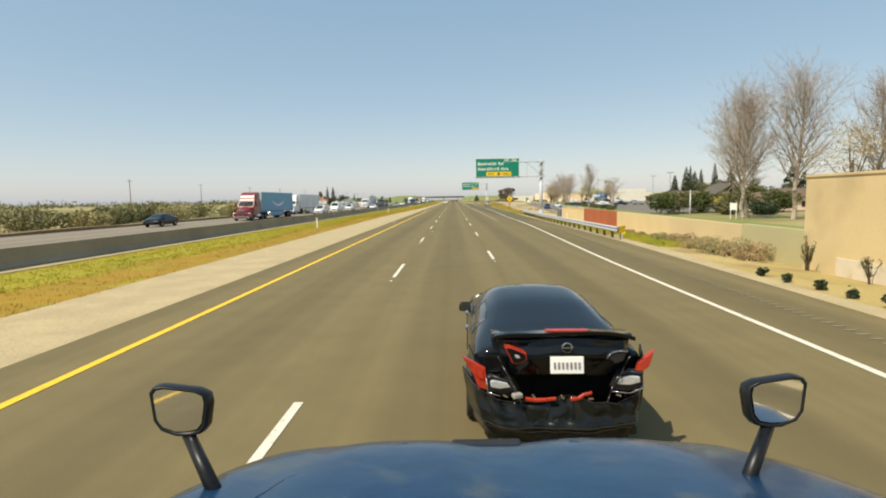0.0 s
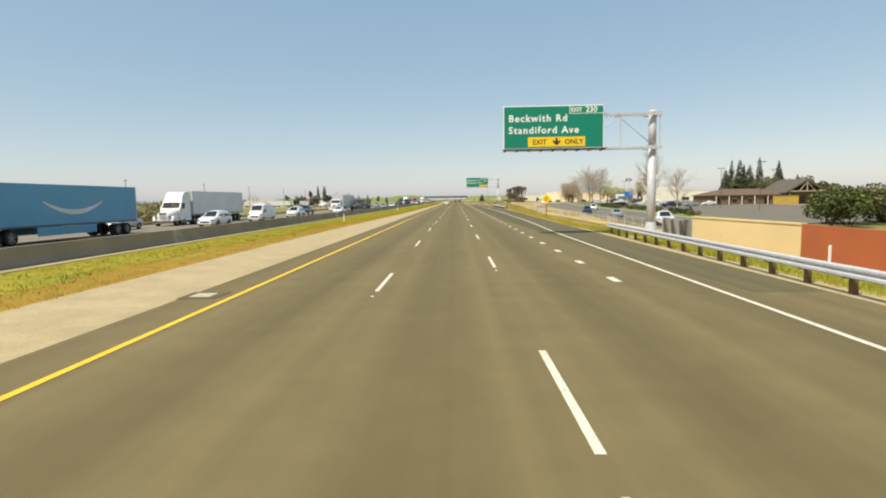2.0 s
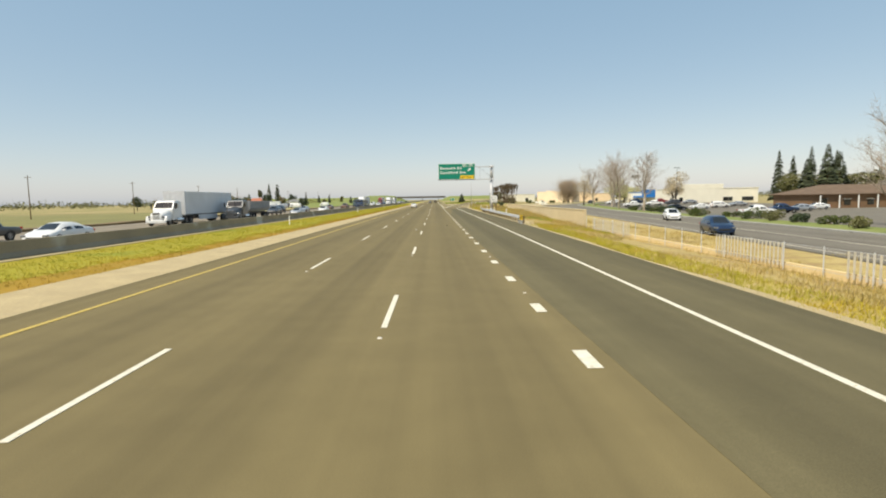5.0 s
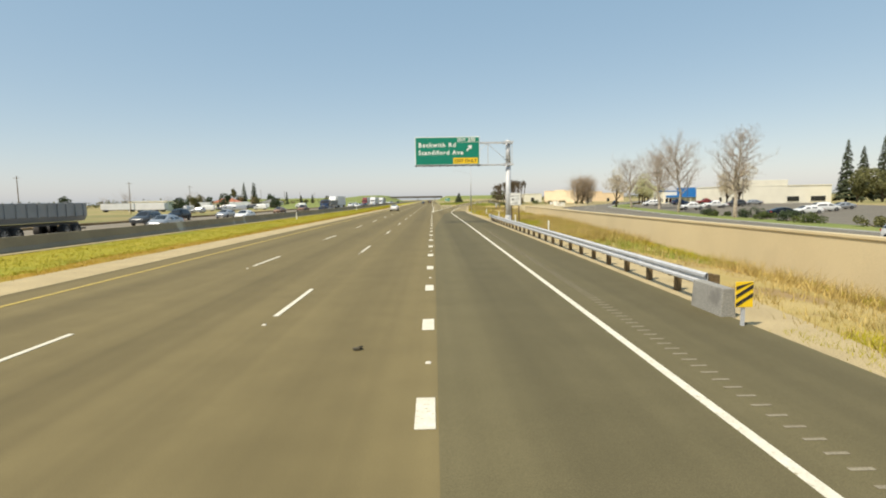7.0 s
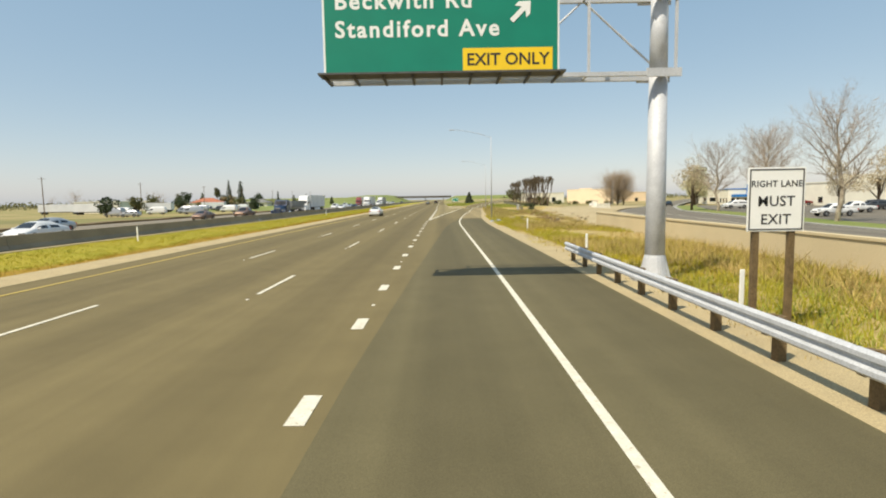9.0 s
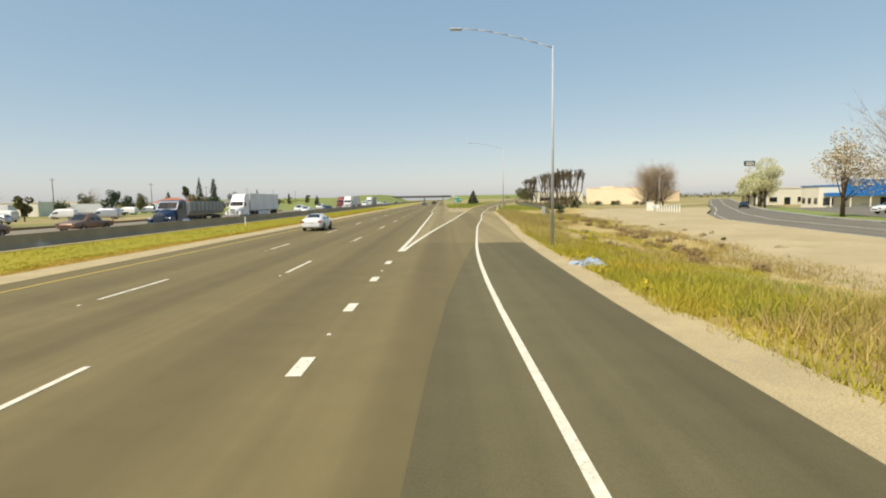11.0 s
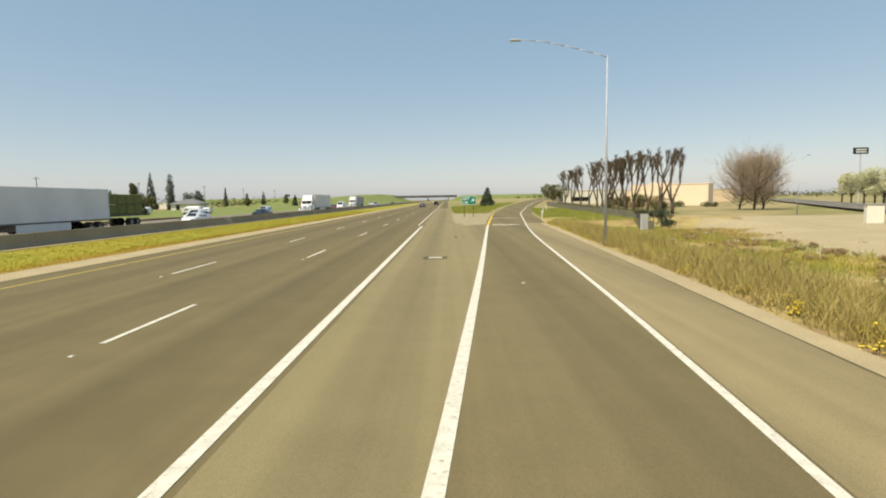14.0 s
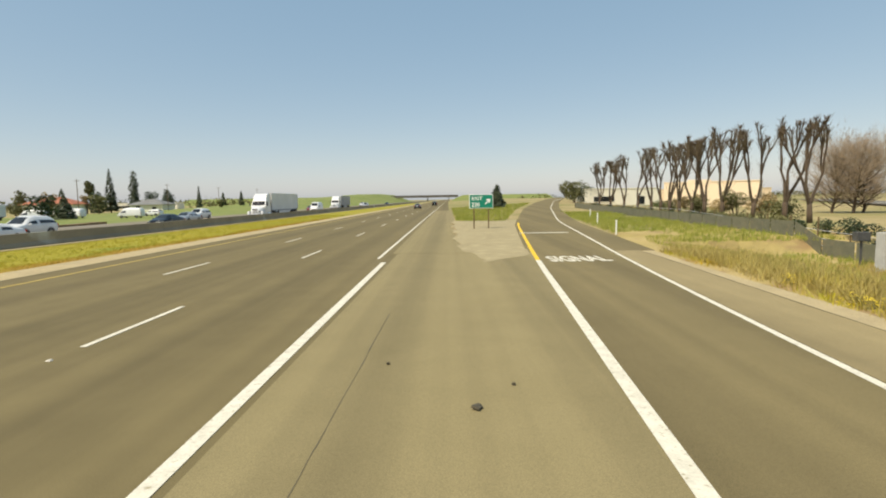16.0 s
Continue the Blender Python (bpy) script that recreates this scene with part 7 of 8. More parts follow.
M["stucco_white"] = mat("white_stucco", (0.82, 0.78, 0.64), (0.76, 0.72, 0.59), 0.3, 0.9, bump=0.2, bscale=10, fine=0.05)
M["stucco_tan"] = mat("tan_stucco", (0.86, 0.66, 0.43), (0.80, 0.61, 0.395), 0.3, 0.9, bump=0.2, bscale=10, fine=0.05)
M["stucco_peach"] = mat("pale_peach_stucco", (0.90, 0.72, 0.50), (0.86, 0.68, 0.47), 0.3, 0.9, bump=0.2, bscale=10, fine=0.05)
M["stucco_brown"] = mat("brown_siding", (0.21, 0.125, 0.065), (0.17, 0.10, 0.05), 0.4, 0.85, bump=0.2, bscale=10, fine=0.05)
M["roof_brown"] = mat("brown_shingle_roof", (0.155, 0.105, 0.065), (0.12, 0.08, 0.05), 0.8, 0.9, bump=0.4, bscale=8)
M["roof_grey"] = mat("grey_roof", (0.20, 0.20, 0.19), (0.16, 0.16, 0.15), 0.5, 0.8)
M["roof_red"] = mat("red_tile_roof", (0.40, 0.15, 0.08), (0.34, 0.12, 0.065), 1.0, 0.85, bump=0.4, bscale=8)
M["store_blue"] = mat("blue_painted_fascia", (0.02, 0.17, 0.48), (0.018, 0.15, 0.42), 0.5, 0.5, fine=0.05)


def store(x, y, w, d, h, rz, wall, label, trim=None, openings=5, canopy=None, steps=(), z=None, group="buildings beyond the side road"):
    """Flat-roofed building: walls, parapet, fascia, doors and windows in the front and near side."""
    t = thing("building", x, y, land(x, y) if z is None else z, rz, label, "building", group)
    Geo().box((0, 0, h / 2 - 0.2), (w, d, h + 0.4)).make("wall", wall, t, bevel=0.05)
    Geo().box((0, 0, h + 0.09), (w + 0.3, d + 0.3, 0.26)).make("parapet", trim or wall, t)
    Geo().box((0, 0, h + 0.03), (w - 0.5, d - 0.5, 0.16)).make("roof", "roof_grey", t)
    for px, pw, ph in steps:
        Geo().box((px, -d / 2 + 1.2, (h + ph) / 2), (pw, 2.6, h + ph)).make("raised_front", wall, t, bevel=0.04)
    for k in range(openings):
        px = -w / 2 + w * (k + 0.5) / openings
        if k % 3 == 1:
            o = Geo().box((px, -d / 2 - 0.03, 1.15), (1.9, 0.10, 2.3)).make("door", "glass", t)
        else:
            o = Geo().box((px, -d / 2 - 0.03, 1.6), (w / openings * 0.55, 0.08, 1.5)).make("window", "glass", t)
            Geo().box((px, -d / 2 - 0.06, 0.82), (w / openings * 0.6, 0.16, 0.08)).make("sill", trim or wall, o)
    for k in range(3 if openings > 4 else 1):
        Geo().box((-w / 2 - 0.03, -d / 2 + d * (k + 0.5) / 3, 1.7), (0.08, 1.6, 1.3)).make("window", "glass", t)
    if canopy:
        Geo().box((0, -d / 2 - 1.1, 3.1), (w * 0.92, 2.4, 0.8)).make("canopy", canopy, t, bevel=0.03)
        for k in range(6):
            Geo().box((-w * 0.43 + w * 0.86 * k / 5, -d / 2 - 2.0, 1.25), (0.22, 0.22, 3.0)).make("canopy_post", wall, t)
    return t


def hip_house(x, y, w, d, h, rh, rz, wall, roof, label, group="buildings beyond the side road"):
    t = thing("house", x, y, land(x, y), rz, label, "building", group)
    Geo().box((0, 0, h / 2 - 0.2), (w, d, h + 0.4)).make("wall", wall, t)
    e = 0.7
    k = d / 2
    a = [(-w / 2 - e, -d / 2 - e, h), (w / 2 + e, -d / 2 - e, h), (w / 2 + e, d / 2 + e, h), (-w / 2 - e, d / 2 + e, h), (-w / 2 + k, 0, h + rh), (w / 2 - k, 0, h + rh)]
    a += [(p[0], p[1], p[2] - 0.18) for p in a[:4]]
    Geo().add(a, [(0, 1, 5, 4), (2, 3, 4, 5), (1, 2, 5), (3, 0, 4), (6, 7, 1, 0), (7, 8, 2, 1), (8, 9, 3, 2), (9, 6, 0, 3), (9, 8, 7, 6)]).make("roof", roof, t)
    n = max(2, int(w / 5))
    for i in range(n):
        o = Geo().box((-w / 2 + w * (i + 0.5) / n, -d / 2 - 0.03, 1.45), (1.5, 0.08, 1.2 if i % 3 else 2.1)).make("window" if i % 3 else "door", "glass", t)
        Geo().box((-w / 2 + w * (i + 0.5) / n, -d / 2 - 0.02, 2.2), (1.9, 0.10, 0.12)).make("lintel", "stucco_white", o)
    return t


M["stone_pale"] = mat("pale_stone_pillar", (0.55, 0.50, 0.40), (0.44, 0.40, 0.32), 2.0, 0.9, bump=0.4, bscale=8)
M["timber"] = mat("pale_weathered_timber", (0.42, 0.36, 0.27), (0.34, 0.29, 0.22), 2.0, 0.8)
M["roof_slate"] = mat("dull_grey_brown_roof", (0.13, 0.115, 0.09), (0.10, 0.09, 0.075), 0.5, 0.85, spec=0.2)
M["box_yellow"] = mat("ochre_painted_panel", (0.52, 0.36, 0.07), (0.46, 0.32, 0.06), 0.8, 0.7)


def lodge(x, y, rz):
    """Timber hall with an open gabled porch on pale stone pillars."""
    t = thing("lodge", x, y, land(x, y), rz, "timber lodge with an open gabled porch on stone pillars", "building", "buildings beyond the side road")
    Geo().box((0, 4, 1.9), (13, 12, 4.2)).make("wall", "stucco_brown", t)
    w, h, e = 7.6, 8.6, 4.0
    Geo().add([(-w, -6, e), (0, -6, h), (0, 11, h), (-w, 11, e), (-w, -6, e - 0.3), (0, -6, h - 0.3), (0, 11, h - 0.3), (-w, 11, e - 0.3)],
              [(0, 1, 2, 3), (7, 6, 5, 4), (0, 4, 5, 1), (3, 2, 6, 7), (0, 3, 7, 4), (1, 5, 6, 2)]).make("roof", "roof_slate", t)
    Geo().add([(w, -6, e), (0, -6, h), (0, 11, h), (w, 11, e), (w, -6, e - 0.3), (0, -6, h - 0.3), (0, 11, h - 0.3), (w, 11, e - 0.3)],
              [(0, 1, 2, 3), (7, 6, 5, 4), (0, 4, 5, 1), (3, 2, 6, 7), (0, 3, 7, 4), (1, 5, 6, 2)]).make("roof", "roof_slate", t)
    for s in (-1, 1):
        Geo().box((s * 5.6, -5.2, 1.5), (1.7, 1.7, 3.4), taper=(0.7, 0.7)).make("pillar", "stone_pale", t, bevel=0.05)
        Geo().tube((s * 6.9, -5.6, 4.1), (0, -5.6, 8.1), 0.22, n=6).make("rafter", "timber", t)
        Geo().tube((s * 2.6, -5.6, 4.4), (0, -5.6, 7.6), 0.14, n=6).make("brace", "timber", t)
        Geo().tube((s * 5.6, -5.2, 3.0), (s * 5.6, -5.2, 4.6), 0.2, n=6).make("post", "timber", t)
    Geo().box((0, -5.6, 4.4), (12.6, 0.35, 0.4)).make("tie_beam", "timber", t)
    Geo().box((0, -5.6, 6.0), (0.3, 0.3, 3.2)).make("king_post", "timber", t)
    Geo().box((0, -2.06, 1.4), (3.2, 0.12, 2.6)).make("door", "glass", t)
    return t


store(119.5, 413.5, 13.5, 10, 5.2, 0, "stucco_white", "small white stucco store behind blossoming trees", openings=3)
store(113, 329, 31, 22, 5.6, -4, "stucco_white", "large white stucco store with a raised front", steps=((-5, 15, 1.8),), openings=4)
blue_store = store(106, 360, 22, 10, 5.0, -14, "stucco_white", "white store with a bright blue fascia", trim="store_blue", canopy="store_blue", openings=6, steps=((-3, 6, 1.6),))
Geo().box((-3, -6.6, 4.6), (7.0, 0.8, 3.4)).make("blue_tower", "store_blue", blue_store, "bright blue stepped sign tower", bevel=0.05)
Geo().box((5, -6.3, 4.4), (9.0, 0.5, 1.9)).make("blue_fascia", "store_blue", blue_store, bevel=0.05)
store(62, 486, 22, 12, 4.6, 0, "stucco_white", "pale stucco building beyond the pollarded trees", openings=2)
store(89.5, 482, 25, 14, 7.2, -32, "stucco_peach", "peach stucco building behind the pollarded trees", openings=0, steps=((-3, 6, 0.7),))
store(125, 560, 46, 18, 6.0, 0, "stucco_tan", "tan low building far down the side road", openings=2, steps=((0, 14, 1.4),))
brown_hall = hip_house(104, 242, 27, 14, 3.4, 2.2, 0, "stucco_brown", "roof_brown", "long low brown building with a shingled hip roof")
lodge(121.5, 238, 0)
hip_house(78, 118, 22, 10, 3.0, 1.8, 0, "stucco_tan", "roof_brown", "low tan building with a brown roof behind shrubs")
hip_house(105, 128, 26, 12, 3.0, 2.0, 0, "stucco_tan", "roof_grey", "low tan building with a grey roof")
t = thing("storage_box", 113.5, 231, land(113.5, 231), 0, "ochre storage box with a flat roof before the brown building", "shed")
Geo().box((0, 0, 1.5), (7.0, 3.0, 3.0)).make("body", "box_yellow", t, bevel=0.05)
Geo().box((0, 0, 3.08), (7.3, 3.3, 0.16)).make("roof", "roof_brown", t)
for k in range(6):
    Geo().box((-12.0 + k * 4.4, -7.6, 1.5), (0.2, 0.2, 3.2)).make("veranda_post", "sign_white", brown_hall)
lg = "buildings across the freeway"
hip_house(-122, 500, 15, 10, 3.6, 2.4, 10, "stucco_white", "roof_red", "pale house with a red tiled roof across the freeway", group=lg)
hip_house(-100, 520, 12, 9, 3.0, 2.0, 0, "stucco_white", "roof_grey", "pale house with a grey roof across the freeway", group=lg)
for k, (x, y, w) in enumerate(((-160, 620, 40), (-118, 400, 16), (-150, 470, 24))):
    store(x, y, w, 10, 3.6 + 0.5 * (k % 3), 5, "stucco_white", "low white shed in a yard across the freeway", openings=2, group=lg)
rnd = random.Random(77)
for k, (x, y, w) in enumerate(((-104, 372, 12), (-126, 388, 14), (-96, 398, 9), (-108, 420, 12), (-92, 436, 10))):
    t = thing("box_trailer", x, y, land(x, y), 4 * (k % 3) - 4, "white box trailer parked in a yard across the freeway", "trailer", "trailers in the yard")
    Geo().box((0, 0, 2.2), (w, 2.5, 2.6)).make("body", "trailer_white", t, bevel=0.05)
    Geo().box((0, 0, 0.8), (w, 1.2, 0.3)).make("chassis", "steel_dark", t)
    for q in (-1, 1):
        Geo().tube((q * (w / 2 - 1.4), -1.2, 0.5), (q * (w / 2 - 1.4), 1.2, 0.5), 0.5, n=14).make("wheel", "tyre", t)
for k in range(7):
    bare_tree(-98 - 9 * k + 3 * (k % 3), 404 + 8 * (k % 4), 6.5 + (k % 3), 620 + k, "small bare brown tree in a yard across the freeway", bark="bark_dark", twig="twig_brown", wide=0.4, arms=12, low=0.15, levels=2, group="bare trees across the freeway")
yard = "vehicles in the yard across the freeway"
for k in range(18):
    kind = rnd.choice(["van", "van", "suv", "pickup"])
    car(kind, rnd.choice([WHITE, WHITE, SILVER, WHITE, DGREY]), -62 - rnd.uniform(0, 30), 330 + k * 7.5, rnd.choice([90, 100, 80]), "parked vehicle in a yard across the freeway", z=-0.58, group=yard, simple=True)
lot = "parked cars in the lot"
for k in range(16):
    x, y = front_right(200 + k * 9) + 12 + (k % 4) * 9, 200 + k * 9
    car(rnd.choice(["sedan", "suv", "sedan", "pickup"]), rnd.choice([WHITE, SILVER, DGREY, BLACKP, RED, NAVY]), x, y, rnd.choice([88, 92, 268]), "parked car in the store lot", z=front_z(y) + 0.065, group=lot, simple=True)

# ---- overpass and banks ----
# one dark brown-grey for the deck and its parapets
M["bridge_dark"] = mat("dark_bridge_concrete", (0.13, 0.115, 0.095), (0.10, 0.09, 0.075), 0.2, 0.9, fine=0.1)

def overpass():
    t = thing("overpass", -42, 1010, 0, 0, "dark concrete overpass crossing the freeway", "bridge")
    Geo().box((0, 0, 6.0), (130, 13, 2.2)).make("deck", "bridge_dark", t)
    for s in (-1, 1):
        Geo().box((0, s * 6.4, 7.35), (130, 0.3, 0.9)).make("parapet", "bridge_dark", t)
    for px in (-26, 26.5, 53.5):
        for k in (-4, 0, 4):
            Geo().tube((px, k, -0.2), (px, k, 6.2), 0.6, n=12).make("pier", "concrete", t)
    return t


overpass()


def bank(name, x0, x1, y0, y1, top, label, axis="y"):
    """Grassy bank with sloping sides."""
    g = Geo()
    nx, ny = 14, 20
    for j in range(ny + 1):
        for i in range(nx + 1):
            u, v = i / nx, j / ny
            h = top(u, v)
            g.v.append((x0 + (x1 - x0) * u, y0 + (y1 - y0) * v, -0.7 + h))
    g.f = [(j * (nx + 1) + i, j * (nx + 1) + i + 1, (j + 1) * (nx + 1) + i + 1, (j + 1) * (nx + 1) + i) for j in range(ny) for i in range(nx)]
    return tagged(g.make(name, "green", smooth=True, fix=False), label, "", "", "structure")


trap = lambda u: max(0.0, min(1.0, u / 0.35, (1 - u) / 0.35))
bank("bank_left", -118, -40, 470, 1100, lambda u, v: 10.2 * trap(u) * min(1, v / 0.72), "green grassy bank rising to the overpass")
bank("bank_right", 13, 130, 900, 1120, lambda u, v: 8.0 * min(1, u / 0.12) * trap(v), "green grassy bank beside the overpass")
bank("bank_far_left", -320, -105, 950, 1120, lambda u, v: 8.0 * trap(v), "green grassy approach bank of the overpass")

# ---- poles, signs and small things ----
def street_lamp(x, y, h, arm, label):
    t = thing("street_lamp", x, y, land(x, y), 0, label, "street lamp")
    Geo().tube((0, 0, 0.0), (0, 0, h), 0.085, 0.035, 14).make("pole", "steel_lamp", t, smooth=True)
    Geo().tube((0, 0, -0.15), (0, 0, 0.12), 0.24, 0.24, 14).make("base", "concrete", t)
    g = Geo()
    pts = [Vector((-arm * k / 6, 0, h - 0.08 + 1.0 * math.sin(k / 6 * 1.4))) for k in range(7)]
    for a, b in zip(pts, pts[1:]):
        g.tube(a, b, 0.028, 0.022, 8)
    g.make("arm", "steel_lamp", t, smooth=True)
    Geo().box(pts[-1] + Vector((-0.35, 0, -0.02)), (0.6, 0.24, 0.10)).make("lamp_head", "steel_lamp", t, bevel=0.04)
    return t


street_lamp(15.0, 264.4, 10.2, 4.5, "tall grey street lamp at the shoulder edge")
street_lamp(18.8, 320.0, 10.2, 4.6, "tall grey street lamp with a curved arm in grass")
street_lamp(65.5, 376.0, 8.6, -1.8, "grey street lamp with a short arm beside the side road")
def lot_lamp(x, y, h, label):
    t = thing("lot_lamp", x, y, land(x, y), 0, label, "street lamp", "lamps of the parking lots")
    Geo().tube((0, 0, -0.1), (0, 0, h), 0.075, 0.055, 8).make("pole", "steel_dark", t)
    for s in (-1, 1):
        Geo().box((s * 0.55, 0, h), (0.75, 0.42, 0.16)).make("lamp_head", "steel_dark", t, bevel=0.04)
    return t


for x, y, h in ((66.9, 162.4, 10.4), (82, 285, 12.0), (100, 215, 11), (72, 190, 10.5), (90, 330, 11), (66, 120, 10)):
    lot_lamp(x, y, h, "dark twin-headed lamp in a parking lot")
def utility_pole(x, y, h):
    t = thing("utility_pole", x, y, land(x, y), 0, "slim brown wooden utility pole across the freeway", "utility pole", "utility poles")
    Geo().tube((0, 0, -0.2), (0, 0, h), 0.13, 0.08, 8).make("pole", "wood_post", t)
    Geo().box((0, 0, h - 0.5), (1.7, 0.09, 0.09)).make("crossarm", "wood_post", t)
    return t


for k in range(12):
    utility_pole(-90 + (k % 2), 105 + 45 * k, 10.2)


def plain_sign():
    x, y = 15.1, 207.4
    zb = 0.02 - land(x, y)
    t = thing("road_sign", x, y, land(x, y), 0, "white lane sign with black lettering on two wooden posts", "road sign")
    for s in (-0.34, 0.34):
        Geo().box((s, 0.06, (zb + 2.9) / 2 - 0.1), (0.11, 0.10, zb + 3.1)).make("post", "wood_post", t)
    p = Geo().box((0, 0, zb + 2.42), (1.08, 0.02, 1.20)).make("panel", "sign_white", t, bevel=0.006)
    for s in (-1, 1):
        Geo().box((0, -0.014, zb + 2.42 + s * 0.56), (1.02, 0.004, 0.022)).make("border", "black", p)
        Geo().box((s * 0.50, -0.014, zb + 2.42), (0.022, 0.004, 1.10)).make("border", "black", p)
    for words, dz, size in (("RIGHT LANE", 0.24, 0.165), ("MUST", -0.12, 0.27), ("EXIT", -0.46, 0.27)):
        text_mesh(words, size, "black", p, pose(0, -0.013, zb + 2.42 + dz, 90), align="CENTER", bold=0.002, depth=0.002, spacing=1.05)
    return t


plain_sign()


def warning_sign():
    z0 = land(14.6, 120)
    t = thing("warning_sign", 14.6, 120.1, z0, -22, "yellow diamond warning sign on a brown post", "road sign")
    zc = 2.38 - z0
    Geo().box((0, 0.05, (zc + 0.5) / 2 - 0.1), (0.11, 0.09, zc + 0.8)).make("post", "wood_post", t)
    d = 0.70
    p = Geo().prism([(-d, zc), (0, zc - d), (d, zc), (0, zc + d)], "y", -0.02, 0.0).make("panel", "sign_yellow", t, bevel=0.01)
    for k, w in enumerate((0.4, 0.7, 0.52)):
        Geo().box((0, -0.024, zc + 0.24 - 0.22 * k), (w, 0.006, 0.10)).make("bar", "black", p)
    return t


warning_sign()


def exit_sign():
    t = thing("exit_sign", 13.0, 364, land(13.0, 364), 0, "small green exit sign on posts in the gore", "road sign")
    zb = 1.75
    for s in (-0.6, 0.6):
        Geo().box((s, 0.06, zb / 2), (0.10, 0.10, zb + 1.6)).make("post", "wood_post", t)
    p = Geo().box((0, 0, zb + 0.62), (1.95, 0.03, 1.15)).make("panel", "sign_white", t, bevel=0.006)
    Geo().box((0, -0.018, zb + 0.62), (1.86, 0.012, 1.06)).make("panel_face", "sign_green", p)
    text_mesh("EXIT", 0.42, "sign_white", p, pose(-0.78, -0.028, zb + 0.72, 90), bold=0.008)
    text_mesh("230", 0.46, "sign_white", p, pose(-0.80, -0.028, zb + 0.20, 90), bold=0.008)
    r = Matrix.Rotation(radians(-45), 2)
    out = [(-0.05, -0.32), (0.05, -0.32), (0.05, 0.06), (0.19, -0.06), (0.19, 0.08), (0, 0.28), (-0.19, 0.08), (-0.19, -0.06), (-0.05, 0.06)]
    Geo().prism([(0.55 + (r @ Vector(q)).x, zb + 0.62 + (r @ Vector(q)).y) for q in out], "y", -0.034, -0.026).make("arrow", "sign_white", p)
    return t


exit_sign()


def striped_marker(x, y, label):
    t = thing("object_marker", x, y, -0.1, 0, label, "road sign")
    Geo().box((0, 0.03, 0.45), (0.06, 0.05, 1.0)).make("post", "steel", t)
    p = Geo().box((0, 0, 0.72), (0.34, 0.02, 0.50)).make("panel", "sign_yellow", t, bevel=0.005)
    for k in range(3):
        z = 0.485 + 0.165 * k
        a = [(-0.166, z - 0.01), (-0.166, z + 0.065), (0.166, min(0.962, z + 0.27)), (0.166, min(0.962, z + 0.195))]
        Geo().prism(a, "y", -0.016, -0.011).make("stripe", "black", p)
    return t


striped_marker(11.75, 30.6, "yellow and black striped marker at a guard rail end")
striped_marker(13.2, 166.4, "yellow and black striped marker at a concrete block")
def end_block(x, y):
    t = thing("concrete_block", x, y, -0.1, 0, "grey concrete end block of the guard rail", "barrier")
    Geo().prism([(-0.17, 0), (0.17, 0), (0.15, 0.30), (0.12, 0.70), (-0.12, 0.70), (-0.15, 0.30)], "y", -0.5, 0.8).make("block", "concrete", t, bevel=0.02)
    return t


end_block(13.35, 167.7)


def delineator(x, y, z):
    t = thing("delineator", x, y, z, 0, "slim white plastic marker post on the verge", "marker post", "marker posts")
    Geo().box((0, 0, 0.48), (0.10, 0.03, 1.08)).make("post", "sign_white", t, bevel=0.01)
    return t


for x, y in ((-11.3, 51.5), (-11.6, 112), (-11.8, 175), (-12.6, 235), (-12.4, 296), (15.5, 194.6), (15.3, 208.8), (15.2, 221), (15.6, 240), (16.0, 66), (21.6, 356), (24.2, 370), (27.2, 384)):
    delineator(x, y, -0.05 if x < 0 else land(x, y))
M["cabinet_grey"] = mat("pale_grey_cabinet_paint", (0.50, 0.49, 0.44), (0.43, 0.42, 0.38), 2.0, 0.6, fine=0.06, spots=(3.0, 0.6, 0.75, (0.36, 0.34, 0.29)))


def utility_box(x, y):
    t = thing("utility_cabinet", x, y, land(x, y), 0, "pale grey metal utility cabinet on the grassy verge", "cabinet")
    Geo().box((0, 0, 0.87), (0.62, 0.48, 1.74)).make("body", "cabinet_grey", t, bevel=0.02)
    door = Geo().box((0, -0.247, 0.87), (0.53, 0.015, 1.5)).make("door", "cabinet_grey", t, bevel=0.005)
    Geo().box((0.2, -0.262, 0.9), (0.03, 0.02, 0.14)).make("handle", "steel_dark", door)
    Geo().box((-0.15, 0, 0.02), (1.2, 0.85, 0.16)).make("plinth", "concrete", t)
    Geo().box((0.1, 1.6, 1.45), (0.62, 0.35, 0.42)).make("meter_box", "steel_dark", t, bevel=0.02)
    Geo().tube((0.1, 1.6, -0.2), (0.1, 1.6, 1.3), 0.06, n=8).make("meter_post", "steel_dark", t)
    return t


utility_box(29.4, 343.2)
def tarp():
    t = thing("crumpled_tarp", 14.9, 257.2, land(14.9, 257.2) + 0.02, -20, "crumpled light blue tarp lying on the verge", "tarp")
    g = Geo()
    rnd = random.Random(3)
    n = 14
    for j in range(n + 1):
        for i in range(n + 1):
            u, v = i / n - 0.5, j / n - 0.5
            e = max(0, 1 - (abs(u) * 2) ** 4) * max(0, 1 - (abs(v) * 2) ** 4)
            g.v.append((u * 1.5 + rnd.uniform(-0.05, 0.05), v * 0.9 + rnd.uniform(-0.05, 0.05), e * (0.08 + 0.16 * rnd.random() + 0.10 * math.sin(u * 9 + v * 5))))
    g.f = [(j * (n + 1) + i, j * (n + 1) + i + 1, (j + 1) * (n + 1) + i + 1, (j + 1) * (n + 1) + i) for j in range(n) for i in range(n)]
    g.make("cloth", "tarp_blue", t, fix=False)
    return t


M["tarp_blue"] = mat("faded_blue_tarp", (0.34, 0.40, 0.48), (0.27, 0.33, 0.42), 4.0, 0.6)
tarp()


